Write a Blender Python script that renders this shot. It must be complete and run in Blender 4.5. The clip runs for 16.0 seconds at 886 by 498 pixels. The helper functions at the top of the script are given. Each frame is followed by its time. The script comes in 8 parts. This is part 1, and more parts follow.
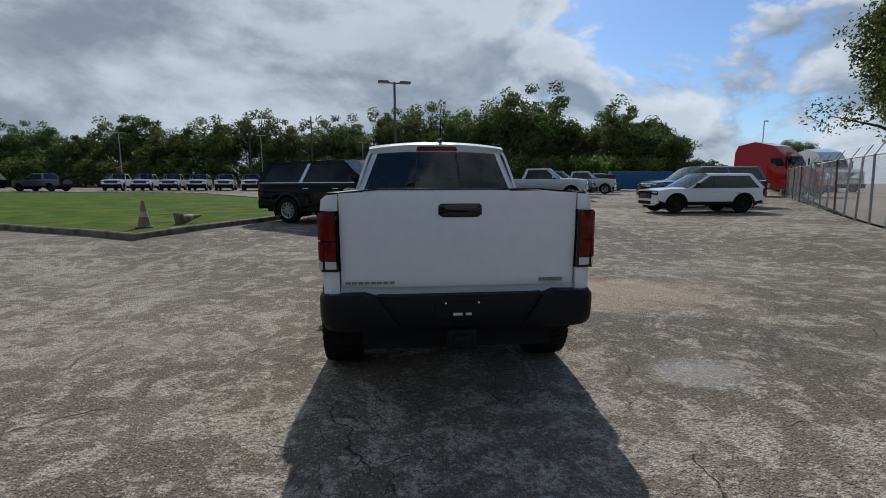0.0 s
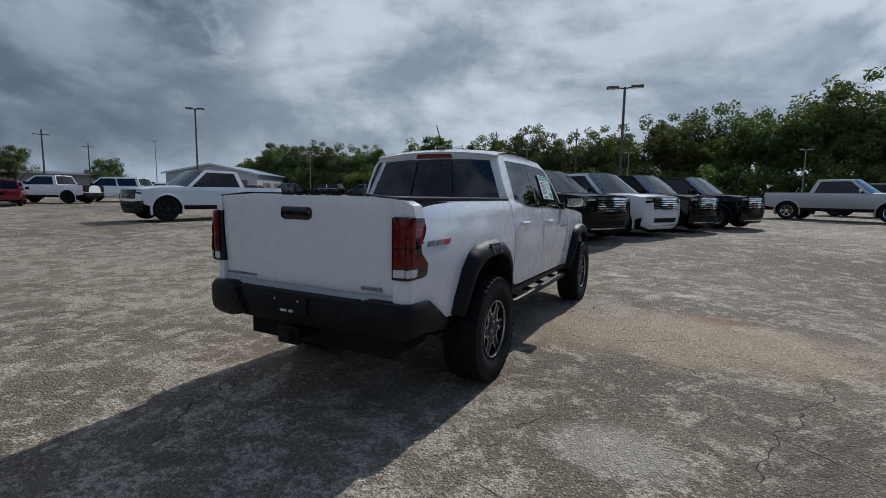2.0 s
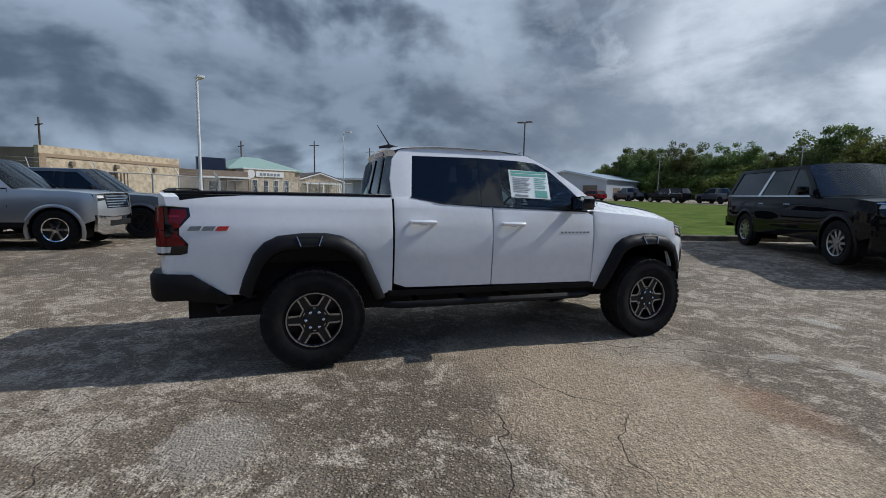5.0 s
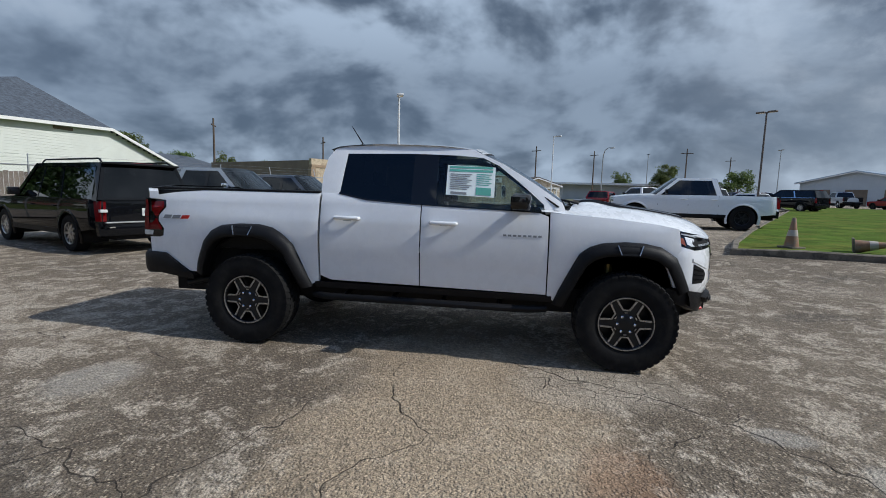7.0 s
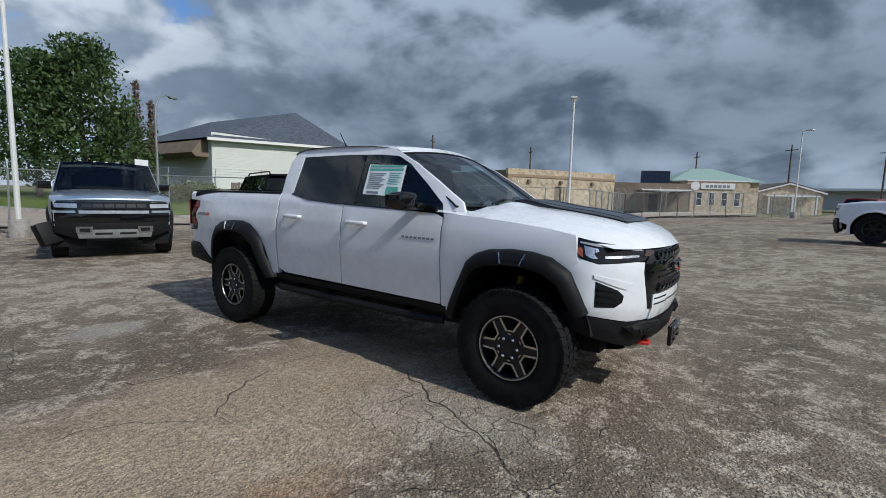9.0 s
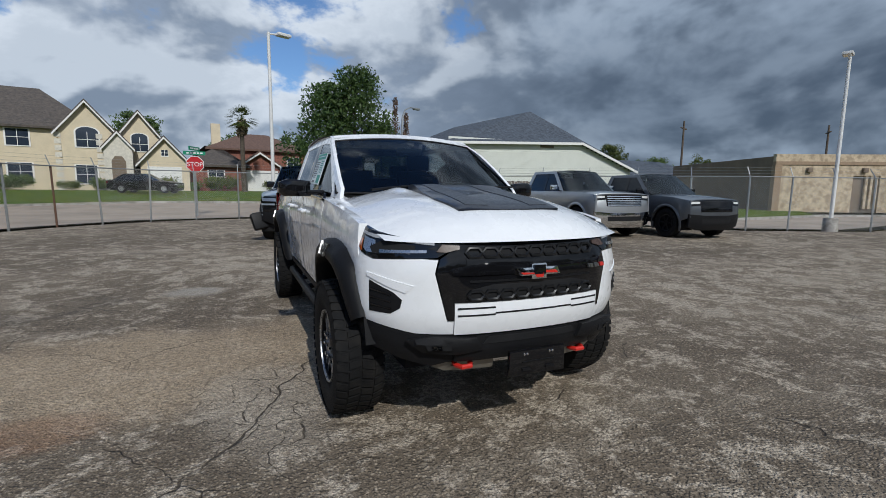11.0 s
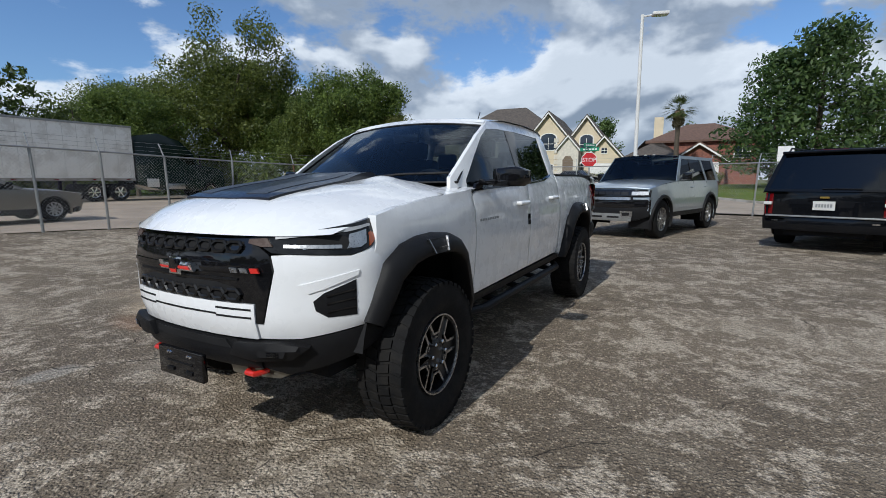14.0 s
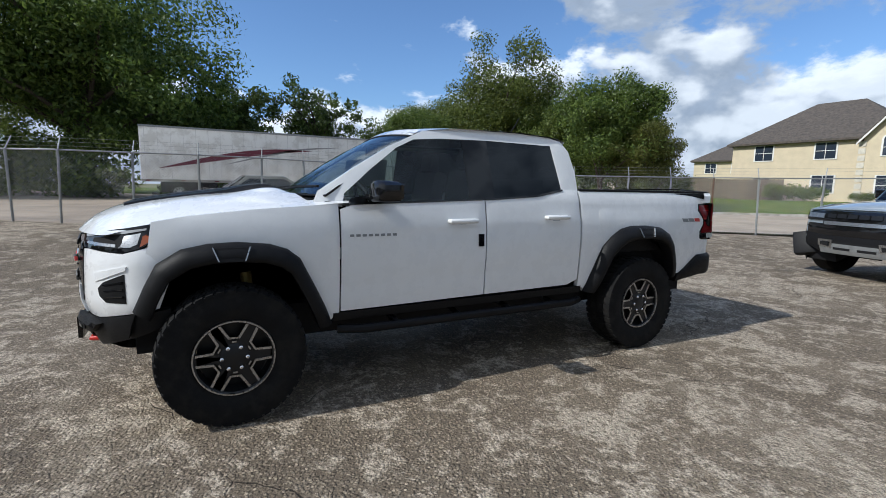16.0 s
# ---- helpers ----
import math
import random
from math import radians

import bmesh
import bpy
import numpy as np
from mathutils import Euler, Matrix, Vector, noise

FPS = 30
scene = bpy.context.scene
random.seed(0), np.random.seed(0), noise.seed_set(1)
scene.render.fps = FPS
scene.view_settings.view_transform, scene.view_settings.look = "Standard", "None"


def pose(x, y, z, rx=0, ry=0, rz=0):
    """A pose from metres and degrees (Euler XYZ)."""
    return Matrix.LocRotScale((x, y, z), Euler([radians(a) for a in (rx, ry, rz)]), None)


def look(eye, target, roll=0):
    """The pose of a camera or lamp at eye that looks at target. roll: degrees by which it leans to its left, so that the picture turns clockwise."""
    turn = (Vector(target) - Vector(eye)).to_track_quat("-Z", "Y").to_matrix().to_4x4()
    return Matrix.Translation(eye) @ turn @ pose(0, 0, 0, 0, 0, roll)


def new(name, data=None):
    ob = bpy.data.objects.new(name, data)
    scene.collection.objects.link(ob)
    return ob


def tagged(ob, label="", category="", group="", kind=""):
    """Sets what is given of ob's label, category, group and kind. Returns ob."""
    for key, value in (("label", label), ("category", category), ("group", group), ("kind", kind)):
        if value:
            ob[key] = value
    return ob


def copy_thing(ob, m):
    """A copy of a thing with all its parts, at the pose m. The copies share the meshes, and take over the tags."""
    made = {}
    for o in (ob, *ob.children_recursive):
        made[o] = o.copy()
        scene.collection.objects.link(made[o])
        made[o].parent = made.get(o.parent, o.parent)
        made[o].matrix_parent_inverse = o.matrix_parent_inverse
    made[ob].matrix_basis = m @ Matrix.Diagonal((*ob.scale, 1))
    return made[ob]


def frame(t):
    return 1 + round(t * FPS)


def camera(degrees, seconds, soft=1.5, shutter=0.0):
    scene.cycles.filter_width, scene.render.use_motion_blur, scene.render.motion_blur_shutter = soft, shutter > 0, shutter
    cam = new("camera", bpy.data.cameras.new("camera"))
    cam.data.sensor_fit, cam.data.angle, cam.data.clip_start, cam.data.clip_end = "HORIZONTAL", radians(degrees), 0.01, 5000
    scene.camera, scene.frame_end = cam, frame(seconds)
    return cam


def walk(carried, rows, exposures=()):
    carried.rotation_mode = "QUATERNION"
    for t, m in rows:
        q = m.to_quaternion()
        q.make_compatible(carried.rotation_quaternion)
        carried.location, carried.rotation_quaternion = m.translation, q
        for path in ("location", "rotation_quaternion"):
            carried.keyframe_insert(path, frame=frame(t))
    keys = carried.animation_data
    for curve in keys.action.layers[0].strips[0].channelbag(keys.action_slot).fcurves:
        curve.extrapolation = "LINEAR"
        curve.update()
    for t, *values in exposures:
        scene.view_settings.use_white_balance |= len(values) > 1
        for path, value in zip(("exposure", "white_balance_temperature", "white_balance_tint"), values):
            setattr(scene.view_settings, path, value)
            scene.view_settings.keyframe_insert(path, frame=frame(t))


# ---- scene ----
cam = camera(87.1, 16.0, soft=0.9)
PATH = [
    (0, (-0.361, -3.908, 1.459), (-0.182, -1.934, 1.188), -0.2),
    (0.5, (0.309, -3.876, 1.45), (0.177, -1.897, 1.192), 0.4),
    (1, (0.969, -3.805, 1.457), (0.55, -1.865, 1.21), 0.8),
    (1.5, (1.61, -3.608, 1.44), (0.928, -1.744, 1.199), 0.9),
    (2, (2.227, -3.322, 1.435), (1.305, -1.562, 1.207), 0.9),
    (2.5, (2.815, -2.948, 1.442), (1.678, -1.317, 1.225), 0.8),
    (3, (3.291, -2.484, 1.441), (1.962, -1.006, 1.222), 1.1),
    (3.5, (3.758, -1.989, 1.44), (2.254, -0.692, 1.206), 1.2),
    (4, (4.125, -1.429, 1.438), (2.471, -0.332, 1.195), 1.3),
    (4.2, (4.284, -1.209, 1.437), (2.575, -0.198, 1.197), 1.3),
    (6.3, (4.911, 1.473, 1.429), (2.925, 1.518, 1.197), 1.3),
    (6.5, (4.892, 1.741, 1.42), (2.906, 1.683, 1.189), 1.4),
    (7, (4.834, 2.394, 1.43), (2.87, 2.1, 1.193), 1.6),
    (7.5, (4.652, 3.003, 1.417), (2.736, 2.48, 1.18), 1.7),
    (8, (4.439, 3.606, 1.426), (2.594, 2.867, 1.197), 1.8),
    (8.5, (4.094, 4.178, 1.422), (2.351, 3.222, 1.198), 1.7),
    (8.7, (3.952, 4.403, 1.417), (2.254, 3.369, 1.196), 1.6),
    (10.8, (1.696, 6.105, 1.418), (0.77, 4.353, 1.149), 0.9),
    (11, (1.45, 6.175, 1.385), (0.633, 4.367, 1.128), 0.7),
    (11.5, (0.84, 6.302, 1.373), (0.32, 4.388, 1.115), 0.2),
    (12, (0.212, 6.331, 1.352), (0.021, 4.359, 1.083), -0.2),
    (12.5, (-0.435, 6.28, 1.35), (-0.318, 4.303, 1.073), -0.6),
    (13, (-1.039, 6.081, 1.344), (-0.611, 4.148, 1.06), -0.6),
    (13.5, (-1.637, 5.839, 1.362), (-0.927, 3.99, 1.08), -0.6),
    (14, (-2.181, 5.468, 1.349), (-1.209, 3.744, 1.063), -0.4),
    (14.5, (-2.713, 5.05, 1.361), (-1.503, 3.482, 1.084), -0.1),
    (15, (-3.141, 4.551, 1.363), (-1.714, 3.177, 1.087), 0.3),
    (15.5, (-3.504, 4.029, 1.368), (-1.889, 2.882, 1.097), 0.7),
    (16, (-3.794, 3.456, 1.401), (-2.028, 2.552, 1.145), 1.0),
]
walk(cam, [(t, look(eye, target, roll)) for t, eye, target, roll in PATH],
     exposures=[(t, e, 6020, 8) for t, e in ((0, -0.06), (1.5, -0.04), (3, 0.0), (4.2, 0.08), (7, 0.28), (8.7, 0.18), (11, -0.05), (13, 0.0), (14.5, 0.25), (16, 0.45))])

# ---- light ----
SUN_AZ, SUN_EL = 3.5, 41.0      # degrees to the right of +y, degrees up
world = bpy.data.worlds.new("sky")
scene.world = world
world.use_nodes = True


class Nodes:
    """Small helper to wire node trees."""

    def __init__(self, tree):
        self.t = tree
        self.t.nodes.clear()

    def add(self, kind, **kw):
        n = self.t.nodes.new(kind)
        for k, v in kw.items():
            if k == "blend_type":
                n.blend_type = v
            elif k == "operation":
                n.operation = v
            elif k == "data_type":
                n.data_type = v
            elif k == "sky_type":
                n.sky_type = v
            elif k == "feature":
                n.feature = v
            elif k == "noise_dimensions":
                n.noise_dimensions = v
        return n

    def put(self, sock, v):
        if isinstance(v, bpy.types.NodeSocket):
            self.t.links.new(v, sock)
        else:
            sock.default_value = v

    def math(self, op, a, b=0.0, c=0.0, clamp=False):
        n = self.add("ShaderNodeMath", operation=op)
        n.use_clamp = clamp
        for s, v in zip(n.inputs, (a, b, c)):
            self.put(s, v)
        return n.outputs[0]

    def vmath(self, op, a, b=(0, 0, 0)):
        n = self.add("ShaderNodeVectorMath", operation=op)
        self.put(n.inputs[0], a)
        self.put(n.inputs[1], b)
        return n.outputs["Value" if op in ("DOT_PRODUCT", "LENGTH") else "Vector"]

    def noise(self, vec, scale, detail=4, rough=0.55, lac=2.0, warp=0.0):
        n = self.add("ShaderNodeTexNoise")
        if vec is not None:
            self.put(n.inputs["Vector"], vec)
        for k, v in (("Scale", scale), ("Detail", detail), ("Roughness", rough), ("Lacunarity", lac), ("Distortion", warp)):
            n.inputs[k].default_value = v
        return n.outputs["Fac"]

    def step(self, v, lo, hi, a=0.0, b=1.0, smooth=True):
        n = self.add("ShaderNodeMapRange")
        n.interpolation_type = "SMOOTHSTEP" if smooth else "LINEAR"
        for s, x in zip(n.inputs, (v, lo, hi, a, b)):
            self.put(s, x)
        return n.outputs[0]

    def mix(self, f, a, b, blend="MIX"):
        n = self.add("ShaderNodeMix", data_type="RGBA", blend_type=blend)
        self.put(n.inputs[0], f)
        self.put(n.inputs[6], a if not isinstance(a, tuple) else (*a[:3], 1))
        self.put(n.inputs[7], b if not isinstance(b, tuple) else (*b[:3], 1))
        return n.outputs[2]


def build_sky():
    n = Nodes(world.node_tree)
    sky = n.add("ShaderNodeTexSky", sky_type="NISHITA")
    sky.sun_disc = False
    sky.sun_elevation, sky.sun_rotation = radians(SUN_EL), radians(SUN_AZ)
    sky.air_density, sky.dust_density, sky.ozone_density = 1.0, 0.6, 1.5
    d = n.add("ShaderNodeTexCoord").outputs["Generated"]
    sep = n.add("ShaderNodeSeparateXYZ")
    n.put(sep.inputs[0], d)
    z = sep.outputs[2]

    def quarter(az, el, lo, hi):
        a, e = radians(az), radians(el)
        return n.step(n.vmath("DOT_PRODUCT", d, (math.sin(a) * math.cos(e), math.cos(a) * math.cos(e), math.sin(e))), lo, hi)

    def scaled(k, v=None):
        return n.vmath("MULTIPLY", v if v is not None else d, k)
    storm = quarter(-104, 2, 0.45, 0.90)           # rain cloud over the west
    north = quarter(-38, 12, 0.45, 0.88)          # even grey layer
    gaps = n.math("MAXIMUM", quarter(104, 34, 0.74, 0.98), n.math("MAXIMUM", quarter(34, 27, 0.95, 0.99), quarter(-147, 20, 0.975, 0.997)))
    # heaped cloud, lit from above and from the sun's side
    toward = (0.004, 0.030, 0.034)
    near = n.noise(scaled((2.1, 2.1, 3.6)), 1.35, 11, 0.60, warp=0.20)
    shifted = n.noise(scaled((2.1, 2.1, 3.6), n.vmath("ADD", d, toward)), 1.35, 5, 0.5, warp=0.20)
    base = n.noise(scaled((2.1, 2.1, 3.6)), 1.35, 5, 0.5, warp=0.20)
    lumps = n.noise(scaled((5.5, 5.5, 8.0)), 2.1, 8, 0.6, warp=0.3)
    dens = n.math("MULTIPLY_ADD", n.math("SUBTRACT", 0.50, z), 0.16, near)
    dens = n.math("MULTIPLY_ADD", storm, 0.30, dens)
    dens = n.math("MULTIPLY_ADD", north, 0.20, dens)
    dens = n.math("MULTIPLY_ADD", gaps, -0.095, dens)
    dens = n.math("MULTIPLY_ADD", n.math("SUBTRACT", lumps, 0.5), 0.10, dens)
    cover = n.step(dens, 0.455, 0.535)
    core = n.step(dens, 0.50, 0.64)
    light = n.math("MULTIPLY_ADD", n.math("SUBTRACT", base, shifted), 7.0, 0.50)
    light = n.math("MULTIPLY_ADD", n.math("SUBTRACT", lumps, 0.5), 1.1, light)
    light = n.step(light, 0.12, 0.95)
    heap = n.mix(light, (2.8, 3.3, 4.1), (7.2, 7.5, 7.9))
    heap = n.mix(n.math("MULTIPLY", core, 0.75), heap, n.mix(light, (2.0, 2.4, 3.0), (5.2, 5.6, 6.1)))
    # layered rain cloud: long dark rolls with paler breaks
    roll = n.noise(scaled((1.6, 1.6, 3.3)), 1.5, 9, 0.56, warp=0.25)
    roll = n.math("MULTIPLY_ADD", n.math("SUBTRACT", lumps, 0.5), 0.22, roll)
    rain = n.mix(n.step(n.math("MULTIPLY_ADD", n.math("SUBTRACT", base, shifted), 2.0, roll), 0.30, 0.70), (0.66, 0.88, 1.22), (3.2, 3.8, 4.6))
    low = n.math("MULTIPLY", n.step(z, 0.05, 0.11), n.step(z, 0.20, 0.34, 1.0, 0.0))
    rain = n.mix(n.math("MULTIPLY", low, 0.50), rain, (0.75, 1.0, 1.38))
    veil = n.noise(scaled((1.9, 1.9, 4.4)), 1.3, 9, 0.55, warp=0.3)
    veil = n.math("MULTIPLY_ADD", n.math("SUBTRACT", lumps, 0.5), 0.25, veil)
    grey = n.mix(n.step(veil, 0.36, 0.62), (2.4, 2.75, 3.2), (5.8, 6.1, 6.5))
    grey = n.mix(n.math("MULTIPLY", quarter(-56, 19, 0.985, 0.999), n.step(lumps, 0.40, 0.56)), grey, (1.25, 1.5, 1.9))
    body = n.mix(n.math("MULTIPLY", north, 0.85), heap, grey)
    body = n.mix(n.math("MULTIPLY", storm, 0.95), body, rain)
    blue = n.mix(1.0, sky.outputs[0], (0.72, 0.86, 1.04), "MULTIPLY")
    c = n.mix(n.math("MULTIPLY", cover, 0.97), blue, body)
    haze = n.step(z, 0.0, 0.10, 0.42, 0.0)
    c = n.mix(haze, c, n.mix(storm, (4.2, 4.6, 5.2), (2.3, 2.7, 3.3)))
    bg = n.add("ShaderNodeBackground")
    n.put(bg.inputs[0], c)
    bg.inputs[1].default_value = 0.103
    out = n.add("ShaderNodeOutputWorld")
    n.put(out.inputs[0], bg.outputs[0])


build_sky()
sun_data = bpy.data.lights.new("sun", "SUN")
sun_data.energy, sun_data.angle, sun_data.color = 3.05, radians(0.6), (1.0, 0.95, 0.87)
sun = new("sun", sun_data)
_az, _el = radians(SUN_AZ), radians(SUN_EL)
sun.matrix_world = look((30 * math.sin(_az), 30 * math.cos(_az), 30), (30 * math.sin(_az) - math.sin(_az) * math.cos(_el), 30 * math.cos(_az) - math.cos(_az) * math.cos(_el), 30 - math.sin(_el)))

# ---- materials ----
MATS = {}


def mat(name, base, rough=0.5, metal=0.0, coat=0.0, var=0.12, scale=6.0, bump=0.0, bump_scale=60.0, spec=0.5, second=None, obj_var=0.0, trans=0.0):
    """A plain surface with variation at two scales, optional fine relief, and a second colour in stains."""
    if name in MATS:
        return MATS[name]
    m = bpy.data.materials.new(name)
    m.use_nodes = True
    n = Nodes(m.node_tree)
    co = n.add("ShaderNodeTexCoord").outputs["Object"]
    a, b = n.noise(co, scale, 5, 0.6), n.noise(co, scale * 9.0, 3, 0.6)
    f = n.math("ADD", n.math("MULTIPLY", a, 0.65), n.math("MULTIPLY", b, 0.35))
    f = n.step(f, 0.3, 0.7, 1.0 - var, 1.0 + var * 0.6)
    if obj_var:
        r = n.add("ShaderNodeObjectInfo").outputs["Random"]
        f = n.math("MULTIPLY", f, n.step(r, 0.0, 1.0, 1.0 - obj_var, 1.0 + obj_var, smooth=False))
    cmb = n.add("ShaderNodeCombineXYZ")
    for s in cmb.inputs:
        n.put(s, f)
    col = (*base, 1.0)
    if second:
        col = n.mix(n.step(n.noise(co, scale * 0.7, 6, 0.65), 0.45, 0.62), tuple(base), tuple(second))
    col = n.mix(1.0, col, cmb.outputs[0], "MULTIPLY")
    s = n.add("ShaderNodeBsdfPrincipled")
    n.put(s.inputs["Base Color"], col)
    n.put(s.inputs["Roughness"], n.step(b, 0.3, 0.7, max(rough - 0.06, 0.02), min(rough + 0.06, 1.0)))
    s.inputs["Metallic"].default_value = metal
    s.inputs["Specular IOR Level"].default_value = spec
    s.inputs["Coat Weight"].default_value = coat
    s.inputs["Coat Roughness"].default_value = 0.03
    if trans:
        s.inputs["Transmission Weight"].default_value = trans
        s.inputs["IOR"].default_value = 1.15
    if bump:
        bp = n.add("ShaderNodeBump")
        bp.inputs["Strength"].default_value = bump
        bp.inputs["Distance"].default_value = 0.01
        n.put(bp.inputs["Height"], n.noise(co, bump_scale, 4, 0.6))
        n.put(s.inputs["Normal"], bp.outputs[0])
    n.put(n.add("ShaderNodeOutputMaterial").inputs[0], s.outputs[0])
    MATS[name] = m
    return m


def paint(name, base, metal=0.0, rough=0.3):
    return mat(name, base, rough, metal, coat=1.0, var=0.012, scale=1.5, spec=0.0 if metal == 0 else 0.5)


def glass(name, tint, rough=0.0):
    """Tinted car or house glass: clear, coloured, glossy."""
    if name in MATS:
        return MATS[name]
    m = bpy.data.materials.new(name)
    m.use_nodes = True
    n = Nodes(m.node_tree)
    tr = n.add("ShaderNodeBsdfTransparent")
    tr.inputs[0].default_value = (*tint, 1)
    gl = n.add("ShaderNodeBsdfGlossy")
    gl.inputs["Roughness"].default_value = 0.02 + rough
    gl.inputs[0].default_value = (0.9, 0.95, 1, 1)
    fr = n.add("ShaderNodeFresnel")
    fr.inputs[0].default_value = 1.5
    mx = n.add("ShaderNodeMixShader")
    n.put(mx.inputs[0], fr.outputs[0])
    n.put(mx.inputs[1], tr.outputs[0])
    n.put(mx.inputs[2], gl.outputs[0])
    n.put(n.add("ShaderNodeOutputMaterial").inputs[0], mx.outputs[0])
    MATS[name] = m
    return m


def lot_material():
    """Worn asphalt: exposed pale stones in dark binder, ragged worn patches, sandy area, smooth spots with glare
    painted pale, stains, cracks.
    """
    m = bpy.data.materials.new("worn_asphalt")
    m.use_nodes = True
    n = Nodes(m.node_tree)
    co = n.add("ShaderNodeTexCoord").outputs["Object"]

    def cells(scale, feature="F1"):
        v = n.add("ShaderNodeTexVoronoi", feature=feature)
        n.put(v.inputs["Vector"], co)
        v.inputs["Scale"].default_value = scale
        return v

    def spot(x, y, rx, ry, soft=1.4, amp=1.2):
        d = n.vmath("LENGTH", n.vmath("MULTIPLY", n.vmath("SUBTRACT", co, (x, y, 0.0)), (1 / rx, 1 / ry, 0.0)))
        d = n.math("ADD", d, n.math("MULTIPLY", n.math("SUBTRACT", mid, 0.5), amp))
        return n.step(d, 0.55, soft, 1.0, 0.0)
    vor = cells(52.0)
    rnd = n.add("ShaderNodeSeparateColor")
    n.put(rnd.inputs[0], vor.outputs["Color"])
    stone = n.step(vor.outputs["Distance"], 0.28, 0.60, 1.0, 0.0)
    big = n.noise(co, 0.20, 6, 0.6, warp=0.6)
    mid = n.noise(co, 1.3, 7, 0.68, warp=0.35)
    small = n.noise(co, 8.0, 6, 0.72)
    grit = n.noise(co, 110.0, 3, 0.7)
    lump = n.noise(co, 30.0, 4, 0.7)
    base = n.mix(n.step(big, 0.34, 0.66), (0.120, 0.098, 0.076), (0.190, 0.158, 0.124))
    stone_c = n.mix(n.step(rnd.outputs[0], 0.1, 0.9, 0.0, 1.0, False), (0.085, 0.068, 0.052), (0.50, 0.43, 0.345))
    c = n.mix(n.math("MULTIPLY", stone, n.math("MULTIPLY_ADD", rnd.outputs[1], 0.65, 0.20)), base, stone_c)
    # binder worn off in ragged patches, leaving a pale dusty crust
    ragged = n.math("ADD", n.math("MULTIPLY", n.noise(co, 2.4, 8, 0.74, warp=0.5), 0.62), n.math("MULTIPLY", small, 0.38))
    ragged = n.math("MULTIPLY_ADD", n.math("SUBTRACT", big, 0.5), 0.22, ragged)
    worn = n.step(ragged, 0.485, 0.555)
    worn = n.math("MULTIPLY", worn, n.step(lump, 0.36, 0.54, 0.25, 1.0))
    c = n.mix(n.math("MULTIPLY", worn, 0.82), c, (0.47, 0.42, 0.36))
    c = n.mix(n.math("MULTIPLY", spot(2.1, 2.05, 2.0, 1.0, 1.25, 1.7), n.step(lump, 0.30, 0.60, 0.45, 0.80)), c, (0.42, 0.34, 0.25))
    c = n.mix(n.math("MULTIPLY", spot(2.6, 3.05, 0.45, 0.28, 1.2, 1.5), 0.45), c, (0.26, 0.145, 0.085))
    c = n.mix(n.math("MULTIPLY", spot(1.30, 3.10, 0.42, 0.75, 1.2, 1.2), 0.50), c, (0.40, 0.36, 0.31))
    # smooth glossy spots; part of the sun's glare on them is painted as paler colour
    glare_film = spot(1.96, -0.63, 0.42, 0.34, 1.1, 0.9)
    for x, y, rx, ry in ((2.33, 4.41, 0.30, 0.15), (1.85, 4.08, 0.15, 0.24), (1.12, 5.79, 0.30, 0.14), (8.0, 16.0, 0.6, 0.25), (7.3, 17.4, 0.5, 0.2)):
        glare_film = n.math("MAXIMUM", glare_film, spot(x, y, rx, ry, 1.0, 0.9))
    c = n.mix(n.math("MULTIPLY", glare_film, 0.50), c, (0.42, 0.40, 0.37))
    stain = n.step(n.noise(co, 0.5, 5, 0.6, warp=1.2), 0.58, 0.70)
    c = n.mix(n.math("MULTIPLY", stain, 0.38), c, (0.045, 0.041, 0.037))
    far = n.noise(n.vmath("MULTIPLY", co, (0.35, 1.0, 1.0)), 0.9, 6, 0.65)
    c = n.mix(n.math("MULTIPLY", n.step(far, 0.50, 0.64), 0.38), c, (0.33, 0.29, 0.24))
    # cracks: a net of fine ones in a few places, and long wandering ones
    warp = n.add("ShaderNodeVectorMath", operation="MULTIPLY_ADD")
    nz = n.add("ShaderNodeTexNoise")
    n.put(nz.inputs["Vector"], co)
    nz.inputs["Scale"].default_value = 3.0
    n.put(warp.inputs[0], nz.outputs["Color"])
    warp.inputs[1].default_value = (0.35, 0.35, 0.0)
    n.put(warp.inputs[2], co)
    net = cells(5.2, "DISTANCE_TO_EDGE")
    n.put(net.inputs["Vector"], warp.outputs[0])
    where = n.math("MAXIMUM", spot(1.30, 3.15, 0.50, 0.90, 1.2, 0.9), spot(-0.55, -1.35, 0.7, 0.7, 1.2, 1.0))
    where = n.math("MAXIMUM", where, n.math("MULTIPLY", n.step(big, 0.63, 0.68), 0.4))
    crack = n.math("MULTIPLY", n.step(net.outputs["Distance"], 0.004, 0.022, 1.0, 0.0), n.math("MULTIPLY", where, n.step(small, 0.38, 0.55)))
    lng = cells(0.42, "DISTANCE_TO_EDGE")
    n.put(lng.inputs["Vector"], warp.outputs[0])
    crack = n.math("MAXIMUM", crack, n.math("MULTIPLY", n.step(lng.outputs["Distance"], 0.0006, 0.0030, 1.0, 0.0), n.step(mid, 0.46, 0.58)))
    # single long cracks at known places
    for (ax, ay), (bx, by), wd in (((0.95, 2.45), (1.62, 3.80), 0.012), ((1.62, 3.80), (2.45, 4.35), 0.009), ((1.95, 1.10), (3.30, 0.66), 0.007), ((-0.85, -0.80), (-0.55, -1.70), 0.008), ((2.6, -0.6), (3.3, 1.2), 0.007)):
        ln = math.hypot(bx - ax, by - ay)
        ux, uy = (bx - ax) / ln, (by - ay) / ln
